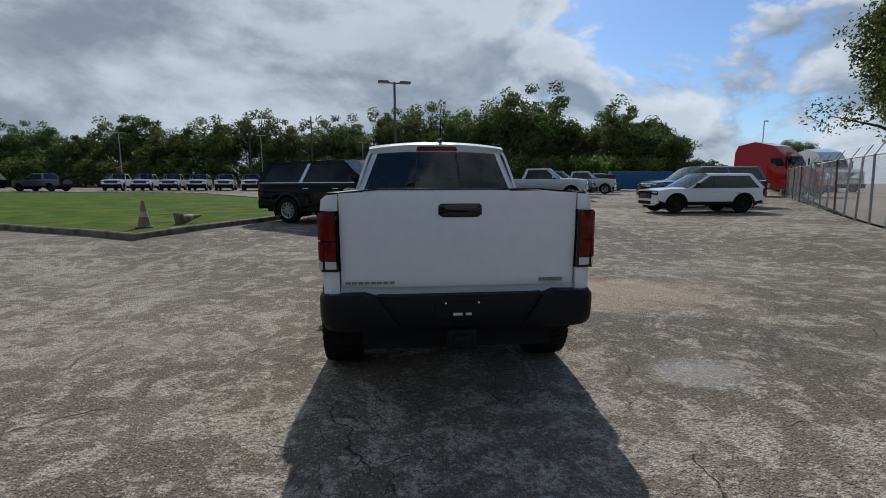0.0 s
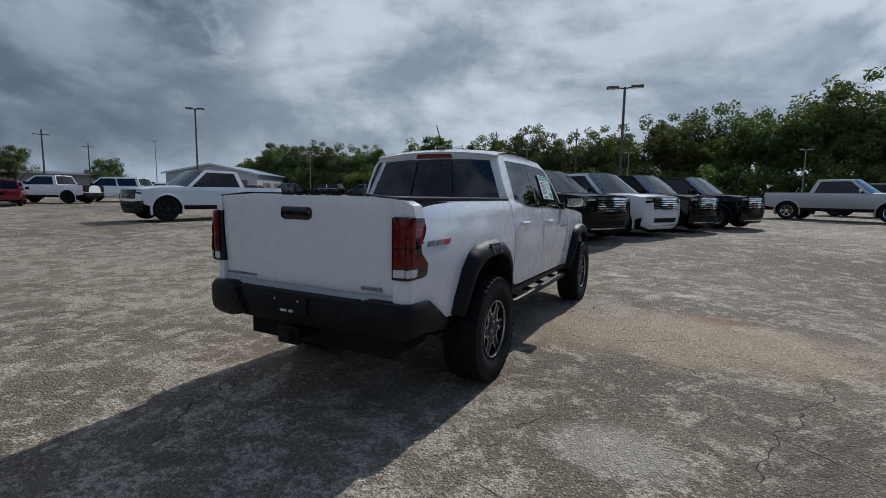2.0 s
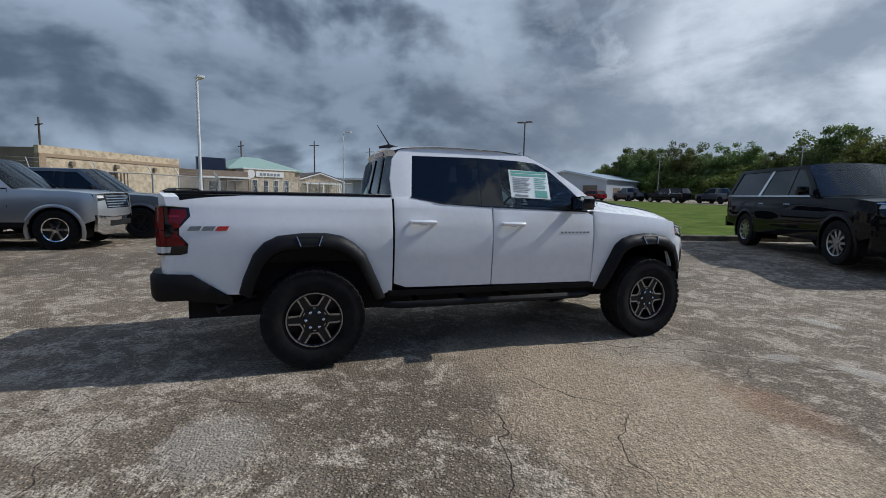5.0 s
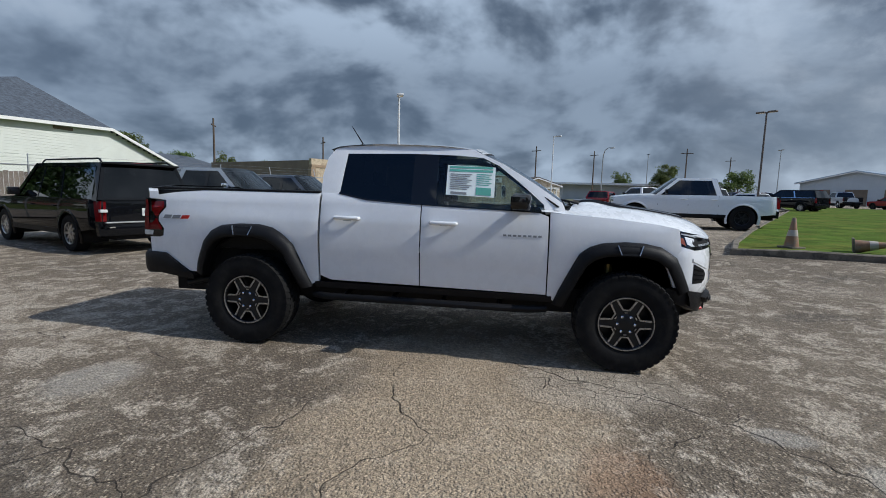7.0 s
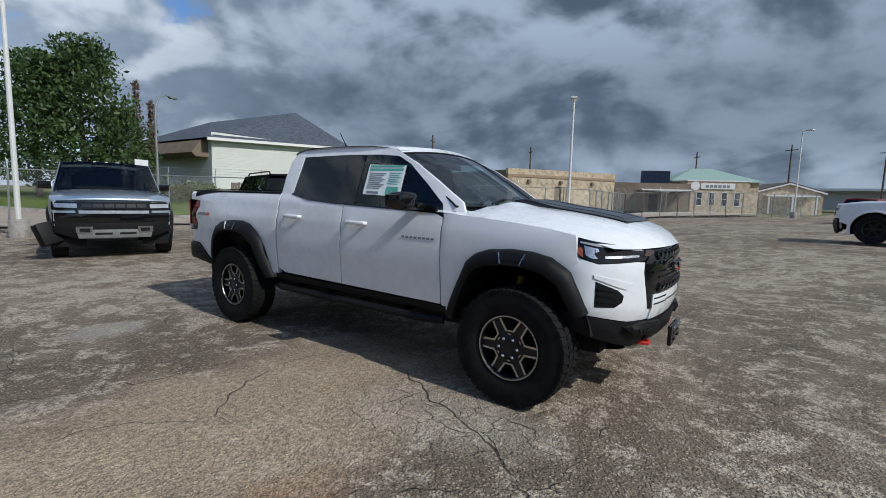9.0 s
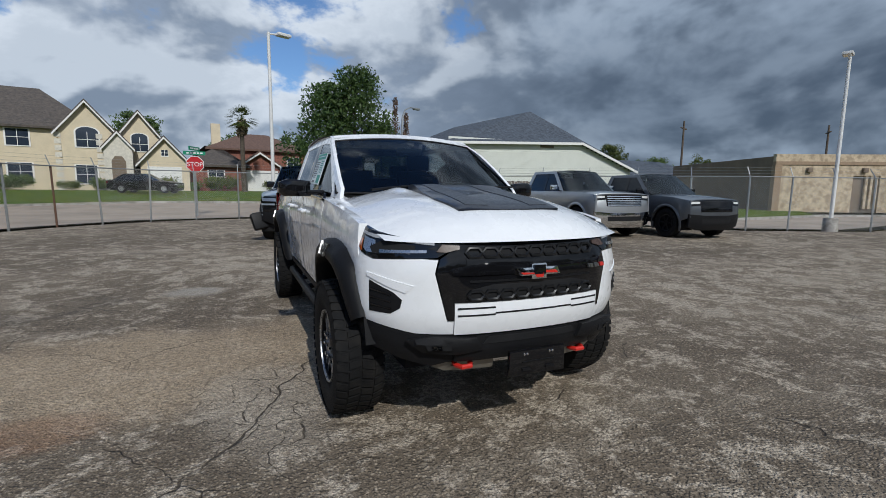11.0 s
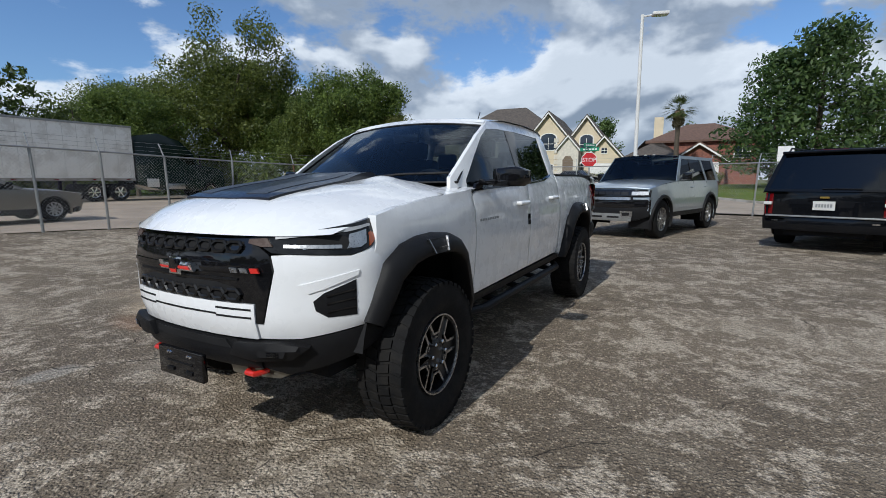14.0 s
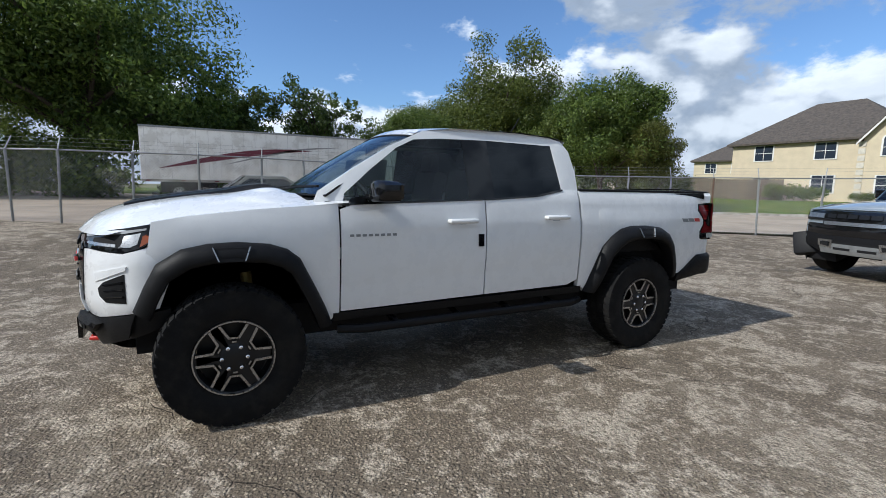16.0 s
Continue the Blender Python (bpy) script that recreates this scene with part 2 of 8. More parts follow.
        q = n.vmath("SUBTRACT", warp.outputs[0], (ax + 0.175, ay + 0.175, 0.0))
        along = n.vmath("DOT_PRODUCT", q, (ux, uy, 0.0))
        aside = n.math("ABSOLUTE", n.vmath("DOT_PRODUCT", q, (-uy, ux, 0.0)))
        on = n.math("MULTIPLY", n.step(aside, wd * 0.4, wd, 1.0, 0.0), n.math("MULTIPLY", n.step(along, -0.1, 0.1), n.step(along, ln - 0.1, ln + 0.1, 1.0, 0.0)))
        crack = n.math("MAXIMUM", crack, on)
    c = n.mix(n.math("MULTIPLY", crack, 0.85), c, (0.035, 0.028, 0.022))
    cmb = n.add("ShaderNodeCombineXYZ")
    lite = n.math("MULTIPLY", n.step(grit, 0.28, 0.72, 0.45, 1.50), n.step(lump, 0.28, 0.72, 0.72, 1.28))
    for s in cmb.inputs:
        n.put(s, lite)
    c = n.mix(1.0, c, cmb.outputs[0], "MULTIPLY")
    c = n.mix(1.0, c, (1.05, 1.0, 0.91), "MULTIPLY")
    s = n.add("ShaderNodeBsdfPrincipled")
    n.put(s.inputs["Base Color"], c)
    n.put(s.inputs["Roughness"], n.math("MULTIPLY_ADD", glare_film, -0.35, n.step(small, 0.3, 0.7, 0.72, 0.95)))
    s.inputs["Specular IOR Level"].default_value = 0.3
    h = n.math("ADD", n.math("MULTIPLY", stone, 0.8), n.math("MULTIPLY", grit, 0.6))
    h = n.math("MULTIPLY_ADD", small, 0.5, h)
    h = n.math("MULTIPLY_ADD", crack, -1.2, h)
    bp = n.add("ShaderNodeBump")
    bp.inputs["Strength"].default_value = 0.9
    bp.inputs["Distance"].default_value = 0.011
    n.put(bp.inputs["Height"], h)
    n.put(s.inputs["Normal"], bp.outputs[0])
    n.put(n.add("ShaderNodeOutputMaterial").inputs[0], s.outputs[0])
    return m


M_LOT = lot_material()
M_WHITE = mat("white_paint", (0.79, 0.80, 0.81), 0.28, spec=0.2, coat=1.0, var=0.006, scale=1.2)
M_BLACKPAINT = mat("black_paint", (0.005, 0.0055, 0.007), 0.12, coat=0.55, spec=0.0, var=0.03)
M_SILVER = paint("silver_paint", (0.42, 0.43, 0.44), 0.75, 0.35)
M_GREY = paint("grey_paint", (0.10, 0.11, 0.125), 0.6, 0.35)
M_BLUEGREY = paint("blue_grey_paint", (0.34, 0.39, 0.43), 0.5, 0.35)
M_RED = paint("red_paint", (0.22, 0.012, 0.015))
M_NAVY = paint("navy_paint", (0.02, 0.03, 0.06), 0.4)
M_BEIGE = paint("beige_paint", (0.19, 0.175, 0.145), 0.6, 0.35)
M_PLASTIC = mat("black_plastic", (0.009, 0.009, 0.010), 0.5, spec=0.18, var=0.15, scale=20, bump=0.15, bump_scale=900)
M_GLOSSBLACK = paint("gloss_black", (0.006, 0.006, 0.007))
M_RUBBER = mat("tyre_rubber", (0.008, 0.008, 0.0085), 0.8, var=0.3, scale=14, bump=0.2, bump_scale=200, second=(0.014, 0.013, 0.012), spec=0.2)
M_CHROME = mat("chrome", (0.75, 0.76, 0.78), 0.10, 1.0, var=0.03)
M_ALLOY = mat("machined_alloy", (0.46, 0.465, 0.475), 0.30, 1.0, var=0.08)
M_DARKALLOY = mat("dark_alloy", (0.014, 0.0145, 0.016), 0.38, 0.3, var=0.1)
M_GLASS = glass("privacy_glass", (0.03, 0.034, 0.038))
M_CLEAR = glass("clear_glass", (0.50, 0.58, 0.56))
M_WINDSHIELD = glass("windscreen_glass", (0.66, 0.74, 0.74))
M_BACKGLASS = glass("rear_window_glass", (0.13, 0.15, 0.16))
M_LENS = glass("lamp_lens", (0.75, 0.78, 0.8))
M_REDLENS = mat("red_lens", (0.135, 0.004, 0.006), 0.12, spec=0.2, coat=0.3, var=0.25, scale=14)
M_AMBER = mat("amber_lens", (0.30, 0.06, 0.008), 0.15, coat=1.0)
M_LAMPBAR = mat("frosted_light_bar", (0.34, 0.35, 0.37), 0.30, coat=0.3, spec=0.3)
M_REFLECT = mat("lamp_reflector", (0.50, 0.51, 0.53), 0.32, 0.9, var=0.25, scale=18)
M_WHITELENS = mat("white_lens", (0.62, 0.62, 0.6), 0.15, coat=1.0)
M_INTERIOR = mat("dark_interior", (0.016, 0.016, 0.017), 0.8, var=0.2, spec=0.15)
M_REDHOOK = mat("red_hook_paint", (0.55, 0.02, 0.012), 0.4, coat=0.5)
M_LABEL = mat("label_paper", (0.82, 0.88, 0.86), 0.6, var=0.04)
M_LABELGREEN = mat("label_green", (0.12, 0.42, 0.34), 0.6)
M_INK = mat("ink_grey", (0.22, 0.23, 0.24), 0.6)
M_CONC = mat("concrete", (0.36, 0.34, 0.31), 0.85, var=0.3, scale=3, bump=0.4, bump_scale=70, second=(0.22, 0.20, 0.17))
M_KERB = mat("old_kerb", (0.20, 0.17, 0.13), 0.9, var=0.35, scale=4, bump=0.5, bump_scale=60, second=(0.09, 0.08, 0.06))
M_ROAD = mat("pale_road", (0.36, 0.29, 0.225), 0.9, var=0.2, scale=0.6, second=(0.30, 0.245, 0.19), bump=0.3, bump_scale=40)
M_GRASS = mat("lawn", (0.080, 0.128, 0.020), 0.95, spec=0.05, var=0.45, scale=1.2, second=(0.130, 0.150, 0.030), bump=0.8, bump_scale=35)
M_FIELD = mat("field", (0.14, 0.13, 0.05), 0.95, var=0.4, scale=0.3, second=(0.09, 0.11, 0.03), bump=0.6, bump_scale=8)
M_STEEL = mat("galvanised_steel", (0.34, 0.35, 0.35), 0.5, 0.7, var=0.2, scale=9)
M_RUST = mat("rusty_steel", (0.13, 0.07, 0.045), 0.8, 0.2, var=0.3, scale=8)
M_POLEW = mat("white_pole_paint", (0.66, 0.66, 0.64), 0.5, var=0.12, scale=3)
M_POLEB = mat("brown_pole_paint", (0.13, 0.10, 0.085), 0.5, 0.3, var=0.15, scale=3)
M_WOODP = mat("utility_wood", (0.10, 0.075, 0.055), 0.9, var=0.3, scale=6)

# ---- mesh helpers ----
from mathutils import geometry


def mesh_of(bm, material, smooth=True, angle=35):
    bmesh.ops.recalc_face_normals(bm, faces=bm.faces)
    me = bpy.data.meshes.new("mesh")
    bm.to_mesh(me)
    bm.free()
    for mt in material if isinstance(material, (list, tuple)) else (material,):
        me.materials.append(mt)
    if smooth:
        me.shade_smooth()
        me.set_sharp_from_angle(angle=radians(angle))
    return me


def part(name, bm, material, parent=None, label="", smooth=True, angle=35):
    me = mesh_of(bm, material, smooth, angle)
    if material in (M_GLASS, M_CLEAR, M_WINDSHIELD, M_BACKGLASS):
        # window sheets face out of the cabin
        bm = bmesh.new()
        bm.from_mesh(me)
        wrong = [f for f in bm.faces if (f.calc_center_median() - Vector((0, 1.5, 1.2))).dot(f.normal) < 0]
        bmesh.ops.reverse_faces(bm, faces=wrong)
        bm.to_mesh(me)
        bm.free()
    ob = new(name, me)
    ob.parent = parent
    if label:
        ob["label"] = label
    return ob


def thing(name, label, category, group="", at=None, kind=""):
    ob = new(name)
    ob.empty_display_size = 0.2
    if at is not None:
        ob.matrix_world = at
    return tagged(ob, label, category, group, kind)


def box(bm, x0, x1, y0, y1, z0, z1, bevel=0.0, m=None):
    vs = [bm.verts.new((x, y, z)) for x in (x0, x1) for y in (y0, y1) for z in (z0, z1)]
    fs = [bm.faces.new([vs[i] for i in q]) for q in ((0, 1, 3, 2), (4, 6, 7, 5), (0, 4, 5, 1), (2, 3, 7, 6), (0, 2, 6, 4), (1, 5, 7, 3))]
    if bevel:
        es = list({e for f in fs for e in f.edges})
        r = bmesh.ops.bevel(bm, geom=es, offset=bevel, segments=2, affect="EDGES", profile=0.6)
        vs = list({v for f in r["faces"] for v in f.verts} | {v for v in vs if v.is_valid})
    if m is not None:
        bmesh.ops.transform(bm, matrix=m, verts=vs)
    return vs


def boxes(*args, bevel=0.0):
    bm = bmesh.new()
    for a in args:
        box(bm, *a, bevel=bevel)
    return bm


def tube(bm, pts, r, n=8, caps=True):
    """A round bar along points; r one radius or one per point."""
    rings, pts = [], [Vector(p) for p in pts]
    for i, p in enumerate(pts):
        d = (pts[min(i + 1, len(pts) - 1)] - pts[max(i - 1, 0)]).normalized()
        a = d.orthogonal().normalized() if i == 0 else (a - d * a.dot(d)).normalized()
        b = d.cross(a)
        rr = r[i] if isinstance(r, (list, tuple)) else r
        rings.append([bm.verts.new(p + (a * math.cos(t) + b * math.sin(t)) * rr) for t in (2 * math.pi * k / n for k in range(n))])
    for u, v in zip(rings, rings[1:]):
        for k in range(n):
            bm.faces.new((u[k], u[(k + 1) % n], v[(k + 1) % n], v[k]))
    if caps:
        bm.faces.new(rings[0][::-1])
        bm.faces.new(rings[-1])


def lathe(bm, profile, n=32, axis="x", at=(0, 0, 0), closed=False):
    """Turn a profile of (along, radius) round an axis through at."""
    rings = []
    for s, r in profile:
        ring = []
        for k in range(n):
            c, q = r * math.cos(2 * math.pi * k / n), r * math.sin(2 * math.pi * k / n)
            p = (s, c, q) if axis == "x" else ((c, s, q) if axis == "y" else (c, q, s))
            ring.append(bm.verts.new(Vector(p) + Vector(at)))
        rings.append(ring)
    pairs = list(zip(rings, rings[1:])) + ([(rings[-1], rings[0])] if closed else [])
    for u, v in pairs:
        for k in range(n):
            bm.faces.new((u[k], u[(k + 1) % n], v[(k + 1) % n], v[k]))
    if not closed:
        bm.faces.new(rings[0])
        bm.faces.new(rings[-1])


def dense(poly, step):
    out = []
    for a, b in zip(poly, poly[1:] + poly[:1]):
        k = max(1, int(math.dist(a, b) / step))
        out += [(a[0] + (b[0] - a[0]) * i / k, a[1] + (b[1] - a[1]) * i / k) for i in range(k)]
    return out


def inside(p, poly):
    x, y, hit = p[0], p[1], False
    for (x0, y0), (x1, y1) in zip(poly, poly[1:] + poly[:1]):
        if (y0 > y) != (y1 > y) and x < (x1 - x0) * (y - y0) / (y1 - y0) + x0:
            hit = not hit
    return hit


def edge_gap(p, poly):
    best = 9.0
    for a, b in zip(poly, poly[1:] + poly[:1]):
        ax, ay, bx, by = *a, *b
        L = (bx - ax) ** 2 + (by - ay) ** 2
        t = 0 if L == 0 else max(0, min(1, ((p[0] - ax) * (bx - ax) + (p[1] - ay) * (by - ay)) / L))
        best = min(best, math.hypot(p[0] - ax - t * (bx - ax), p[1] - ay - t * (by - ay)))
    return best


def patch(bm, poly, fn, step=0.06, depth=0.02, round_=0.003):
    """A curved panel: the plane figure poly, laid on the surface fn(u, v, out), with depth and softened rim."""
    rim = dense(poly, step)
    us, vs = [p[0] for p in rim], [p[1] for p in rim]
    pts = list(rim)
    u = min(us) + step * 0.5
    while u < max(us):
        v = min(vs) + step * 0.5
        while v < max(vs):
            if inside((u, v), rim) and edge_gap((u, v), rim) > step * 0.45:
                pts.append((u, v))
            v += step
        u += step
    k = len(rim)
    vv, _, faces, *_ = geometry.delaunay_2d_cdt([Vector(p) for p in pts], [], [list(range(k))], 1, 1e-5)
    top = [bm.verts.new(fn(p.x, p.y, -round_ if i < k else 0.0)) for i, p in enumerate(vv)]
    for f in faces:
        if len(set(f)) > 2:
            bm.faces.new([top[i] for i in f])
    if depth:
        low = [bm.verts.new(fn(vv[i].x, vv[i].y, -depth)) for i in range(k)]
        for i in range(k):
            j = (i + 1) % k
            bm.faces.new((top[i], top[j], low[j], low[i]))


def grid(bm, us, vs, fn):
    """A sheet of quads over the values us and vs."""
    vt = [[bm.verts.new(fn(u, v)) for v in vs] for u in us]
    for a, b in zip(vt, vt[1:]):
        for i in range(len(vs) - 1):
            bm.faces.new((a[i], a[i + 1], b[i + 1], b[i]))
    return vt


def lerp(a, b, t):
    return a + (b - a) * t


def curve_at(pts, u):
    """Smooth line through (u, value) pairs, without overshoot."""
    if u <= pts[0][0]:
        return pts[0][1]
    if u >= pts[-1][0]:
        return pts[-1][1]
    k = 0
    while u > pts[k + 1][0]:
        k += 1

    def slope(i):
        if i < 0 or i >= len(pts) - 1:
            return None
        return (pts[i + 1][1] - pts[i][1]) / (pts[i + 1][0] - pts[i][0])

    def tangent(a, b):
        if a is None or b is None:
            return b if a is None else a
        return 0.0 if a * b <= 0 else 2 * a * b / (a + b)
    (a, p), (b, q) = pts[k], pts[k + 1]
    h, t, here = b - a, (u - a) / (b - a), slope(k)
    m0, m1 = tangent(slope(k - 1), here), tangent(here, slope(k + 1))
    t2, t3 = t * t, t * t * t
    return (2 * t3 - 3 * t2 + 1) * p + (t3 - 2 * t2 + t) * h * m0 + (3 * t2 - 2 * t3) * q + (t3 - t2) * h * m1


def frange(a, b, n):
    return [a + (b - a) * i / n for i in range(n + 1)]

# ---- ground ----
def ease(t):
    t = max(0.0, min(1.0, t))
    return t * t * (3 - 2 * t)


def height(x, y):
    """The lot lies in a shallow dish; the land rises a little behind the far street."""
    d = max(y + 0.35 * max(0.0, -x), 0.9 * (x - 1) + 0.35 * y)
    return 0.30 * ease((d - 5.5) / 5.5) + min(0.0125 * max(0.0, d - 12), 1.2) + 0.9 * ease((-y - 19) / 22)


def sheet(name, material, poly, lift, step, label, category):
    bm = bmesh.new()
    patch(bm, poly, lambda u, v, d: (u, v, height(u, v) + lift), step, 0, 0)
    ob = part(name, bm, material)
    return tagged(ob, label, category, kind="structure")


bm = bmesh.new()
xs = [-1600, -600, -250, -140] + frange(-110, 110, 55) + [140, 250, 600, 1600]
grid(bm, xs, xs, lambda u, v: (u, v, height(u, v) - 0.30))
tagged(part("ground", bm, M_FIELD), "wide flat land with dry and green grass", "ground", kind="structure")
FENCE = [(29, 30), (14.6, 10.6), (12.0, 6.9), (11.5, 1.9), (11.1, -0.7), (10.9, -2.2), (10.9, -4.2), (10.2, -6.2), (9.2, -8.4), (8.2, -10.0), (7.4, -11.3), (6.6, -12.5), (5.6, -13.5), (4.3, -14.6), (2.8, -15.2), (1.2, -15.6), (-2.2, -15.6), (-5.2, -14.9), (-9.0, -11.3), (-15.5, -4.7), (-19.8, -2.9), (-31.5, -4.2), (-40, 1.5), (-49, 7.6)]
sheet("pavement", M_LOT, [(60, 72)] + FENCE + [(-90, 14), (-110, 60), (-90, 88), (55, 92)], 0.0, 1.6,
      "worn grey asphalt car park with pale exposed stones", "car park")
sheet("road", M_ROAD, [(62, 72), (31, 30.5), (14.9, 10.6), (12.3, 6.9), (11.8, 1.9), (11.2, -2.2), (11.2, -4.6), (11.5, -7.0), (9.6, -10.2), (7.6, -13.2), (5.0, -15.9), (1.2, -17.0), (-2.2, -17.0), (-5.8, -16.2), (-9.8, -12.4), (-16.3, -5.9), (-20.2, -4.0), (-31, -5.4), (-60, 4), (-62, -1), (-31, -10), (-21, -9), (-14, -14.5), (-7, -21), (-2, -27.2), (6, -27.6), (14, -25), (22, -20), (30, -14), (40, 8), (62, 40), (90, 72)], -0.02, 2.0,
      "pale tan concrete street outside the fence", "road")
sheet("verge", M_GRASS, [(-2, -27.4), (6, -27.8), (14, -25.2), (22, -20.2), (30, -14.2), (40, 8), (60, 30), (70, -10), (60, -60), (-45, -60), (-60, -30), (-31, -10.2), (-21, -9.2), (-14, -14.7), (-7, -21.2)], 0.0, 3.0,
      "mown green lawns in front of the houses", "lawn")
# raised grass island with kerb
ISLAND = [(-6.4, 7.25), (-5.0, 10.7), (-3.3, 15.5), (-8, 26), (-18, 40), (-45, 44), (-62, 36), (-40, 26), (-17.5, 13.2), (-12.2, 10.2), (-8.0, 7.95)]
sheet("grass_island", M_GRASS, ISLAND, 0.10, 0.9, "bright green grass island beside the car park", "lawn")
bm = bmesh.new()
rim = dense(ISLAND, 1.0)
n_rim = len(rim)
rings = []
for i, p in enumerate(rim):
    a, b = Vector(rim[i - 1]), Vector(rim[(i + 1) % n_rim])
    d = (b - a).normalized()
    o = Vector((d.y, -d.x))
    jit = 0.012 * math.sin(i * 12.9)
    ring = []
    for off, z in ((0.02, -0.05), (0.015, 0.12 + jit), (-0.02, 0.145 + jit), (-0.13, 0.145 + jit), (-0.15, 0.08)):
        q = Vector(p) + o * off
        ring.append(bm.verts.new((q.x, q.y, height(p[0], p[1]) + z)))
    rings.append(ring)
for i in range(n_rim):
    u, v = rings[i], rings[(i + 1) % n_rim]
    for k in range(4):
        bm.faces.new((u[k], u[k + 1], v[k + 1], v[k]))
tagged(part("kerb", bm, M_KERB), "weathered dark concrete kerb round the grass", "kerb", kind="structure")


def on_ground(x, y, rz=0.0, lift=0.0):
    return pose(x, y, height(x, y) + lift, 0, 0, rz)


# street kerb
def kerb_line(pts):
    bm = bmesh.new()
    line = []
    for a, b in zip(pts, pts[1:]):
        k = max(1, int(math.dist(a, b)))
        line += [(lerp(a[0], b[0], i / k), lerp(a[1], b[1], i / k)) for i in range(k)]
    for p, q in zip(line, line[1:]):
        d = Vector((q[0] - p[0], q[1] - p[1])).normalized()
        o = Vector((-d.y, d.x)) * 0.08
        z0, z1 = height(*p), height(*q)
        vs = [bm.verts.new((p[0] + s * o.x, p[1] + s * o.y, z0 + h)) for s, h in ((-1, -0.05), (-1, 0.11), (1, 0.11), (1, -0.05))]
        ws = [bm.verts.new((q[0] + s * o.x, q[1] + s * o.y, z1 + h)) for s, h in ((-1, -0.05), (-1, 0.11), (1, 0.11), (1, -0.05))]
        for k in range(3):
            bm.faces.new((vs[k], vs[k + 1], ws[k + 1], ws[k]))
    tagged(part("street_kerb", bm, M_CONC), "pale concrete kerb along the street", "kerb", kind="structure")


kerb_line([(-62, -1), (-31, -10), (-21, -9), (-14, -14.5), (-7, -21), (-2, -27.2), (6, -27.6), (14, -25), (22, -20), (30, -14), (40, 8)])

# ---- wheels ----
def tyre_mesh(r, w, rim, blocks=44, lugs=True):
    bm = bmesh.new()
    h = w / 2
    prof = [(-h * 0.78, rim), (-h * 0.96, rim + (r - rim) * 0.25), (-h, rim + (r - rim) * 0.55), (-h * 0.93, r * 0.955), (-h * 0.78, r * 0.975),
            (0, r * 0.982), (h * 0.78, r * 0.975), (h * 0.93, r * 0.955), (h, rim + (r - rim) * 0.55), (h * 0.96, rim + (r - rim) * 0.25), (h * 0.78, rim)]
    lathe(bm, prof, 40, "x", closed=True)
    main = mesh_of(bm, M_RUBBER, angle=30)
    if not lugs:
        return main
    bm = bmesh.new()
    if lugs:
        for k in range(blocks):
            for row, (a, b) in enumerate(((-0.99, -0.56), (-0.50, -0.03), (0.03, 0.50), (0.56, 0.99))):
                t0 = 2 * math.pi * (k + (0.5 if row in (1, 3) else 0.0)) / blocks
                t1 = t0 + 2 * math.pi / blocks * 0.70
                skew = 0.035 if row % 2 else -0.035
                top = []
                for rr in (r * 0.955, r):
                    for s, t in ((a, t0), (b, t0 + skew), (b, t1 + skew), (a, t1)):
                        edge = 0.028 * r if abs(s) > 0.9 else 0.0
                        q = rr - edge
                        top.append(bm.verts.new((s * h * 0.99, q * math.cos(t), q * math.sin(t))))
                bm.faces.new(top[4:])
                for i in range(4):
                    bm.faces.new((top[i], top[(i + 1) % 4], top[4 + (i + 1) % 4], top[4 + i]))
    return main, mesh_of(bm, M_RUBBER, angle=30)


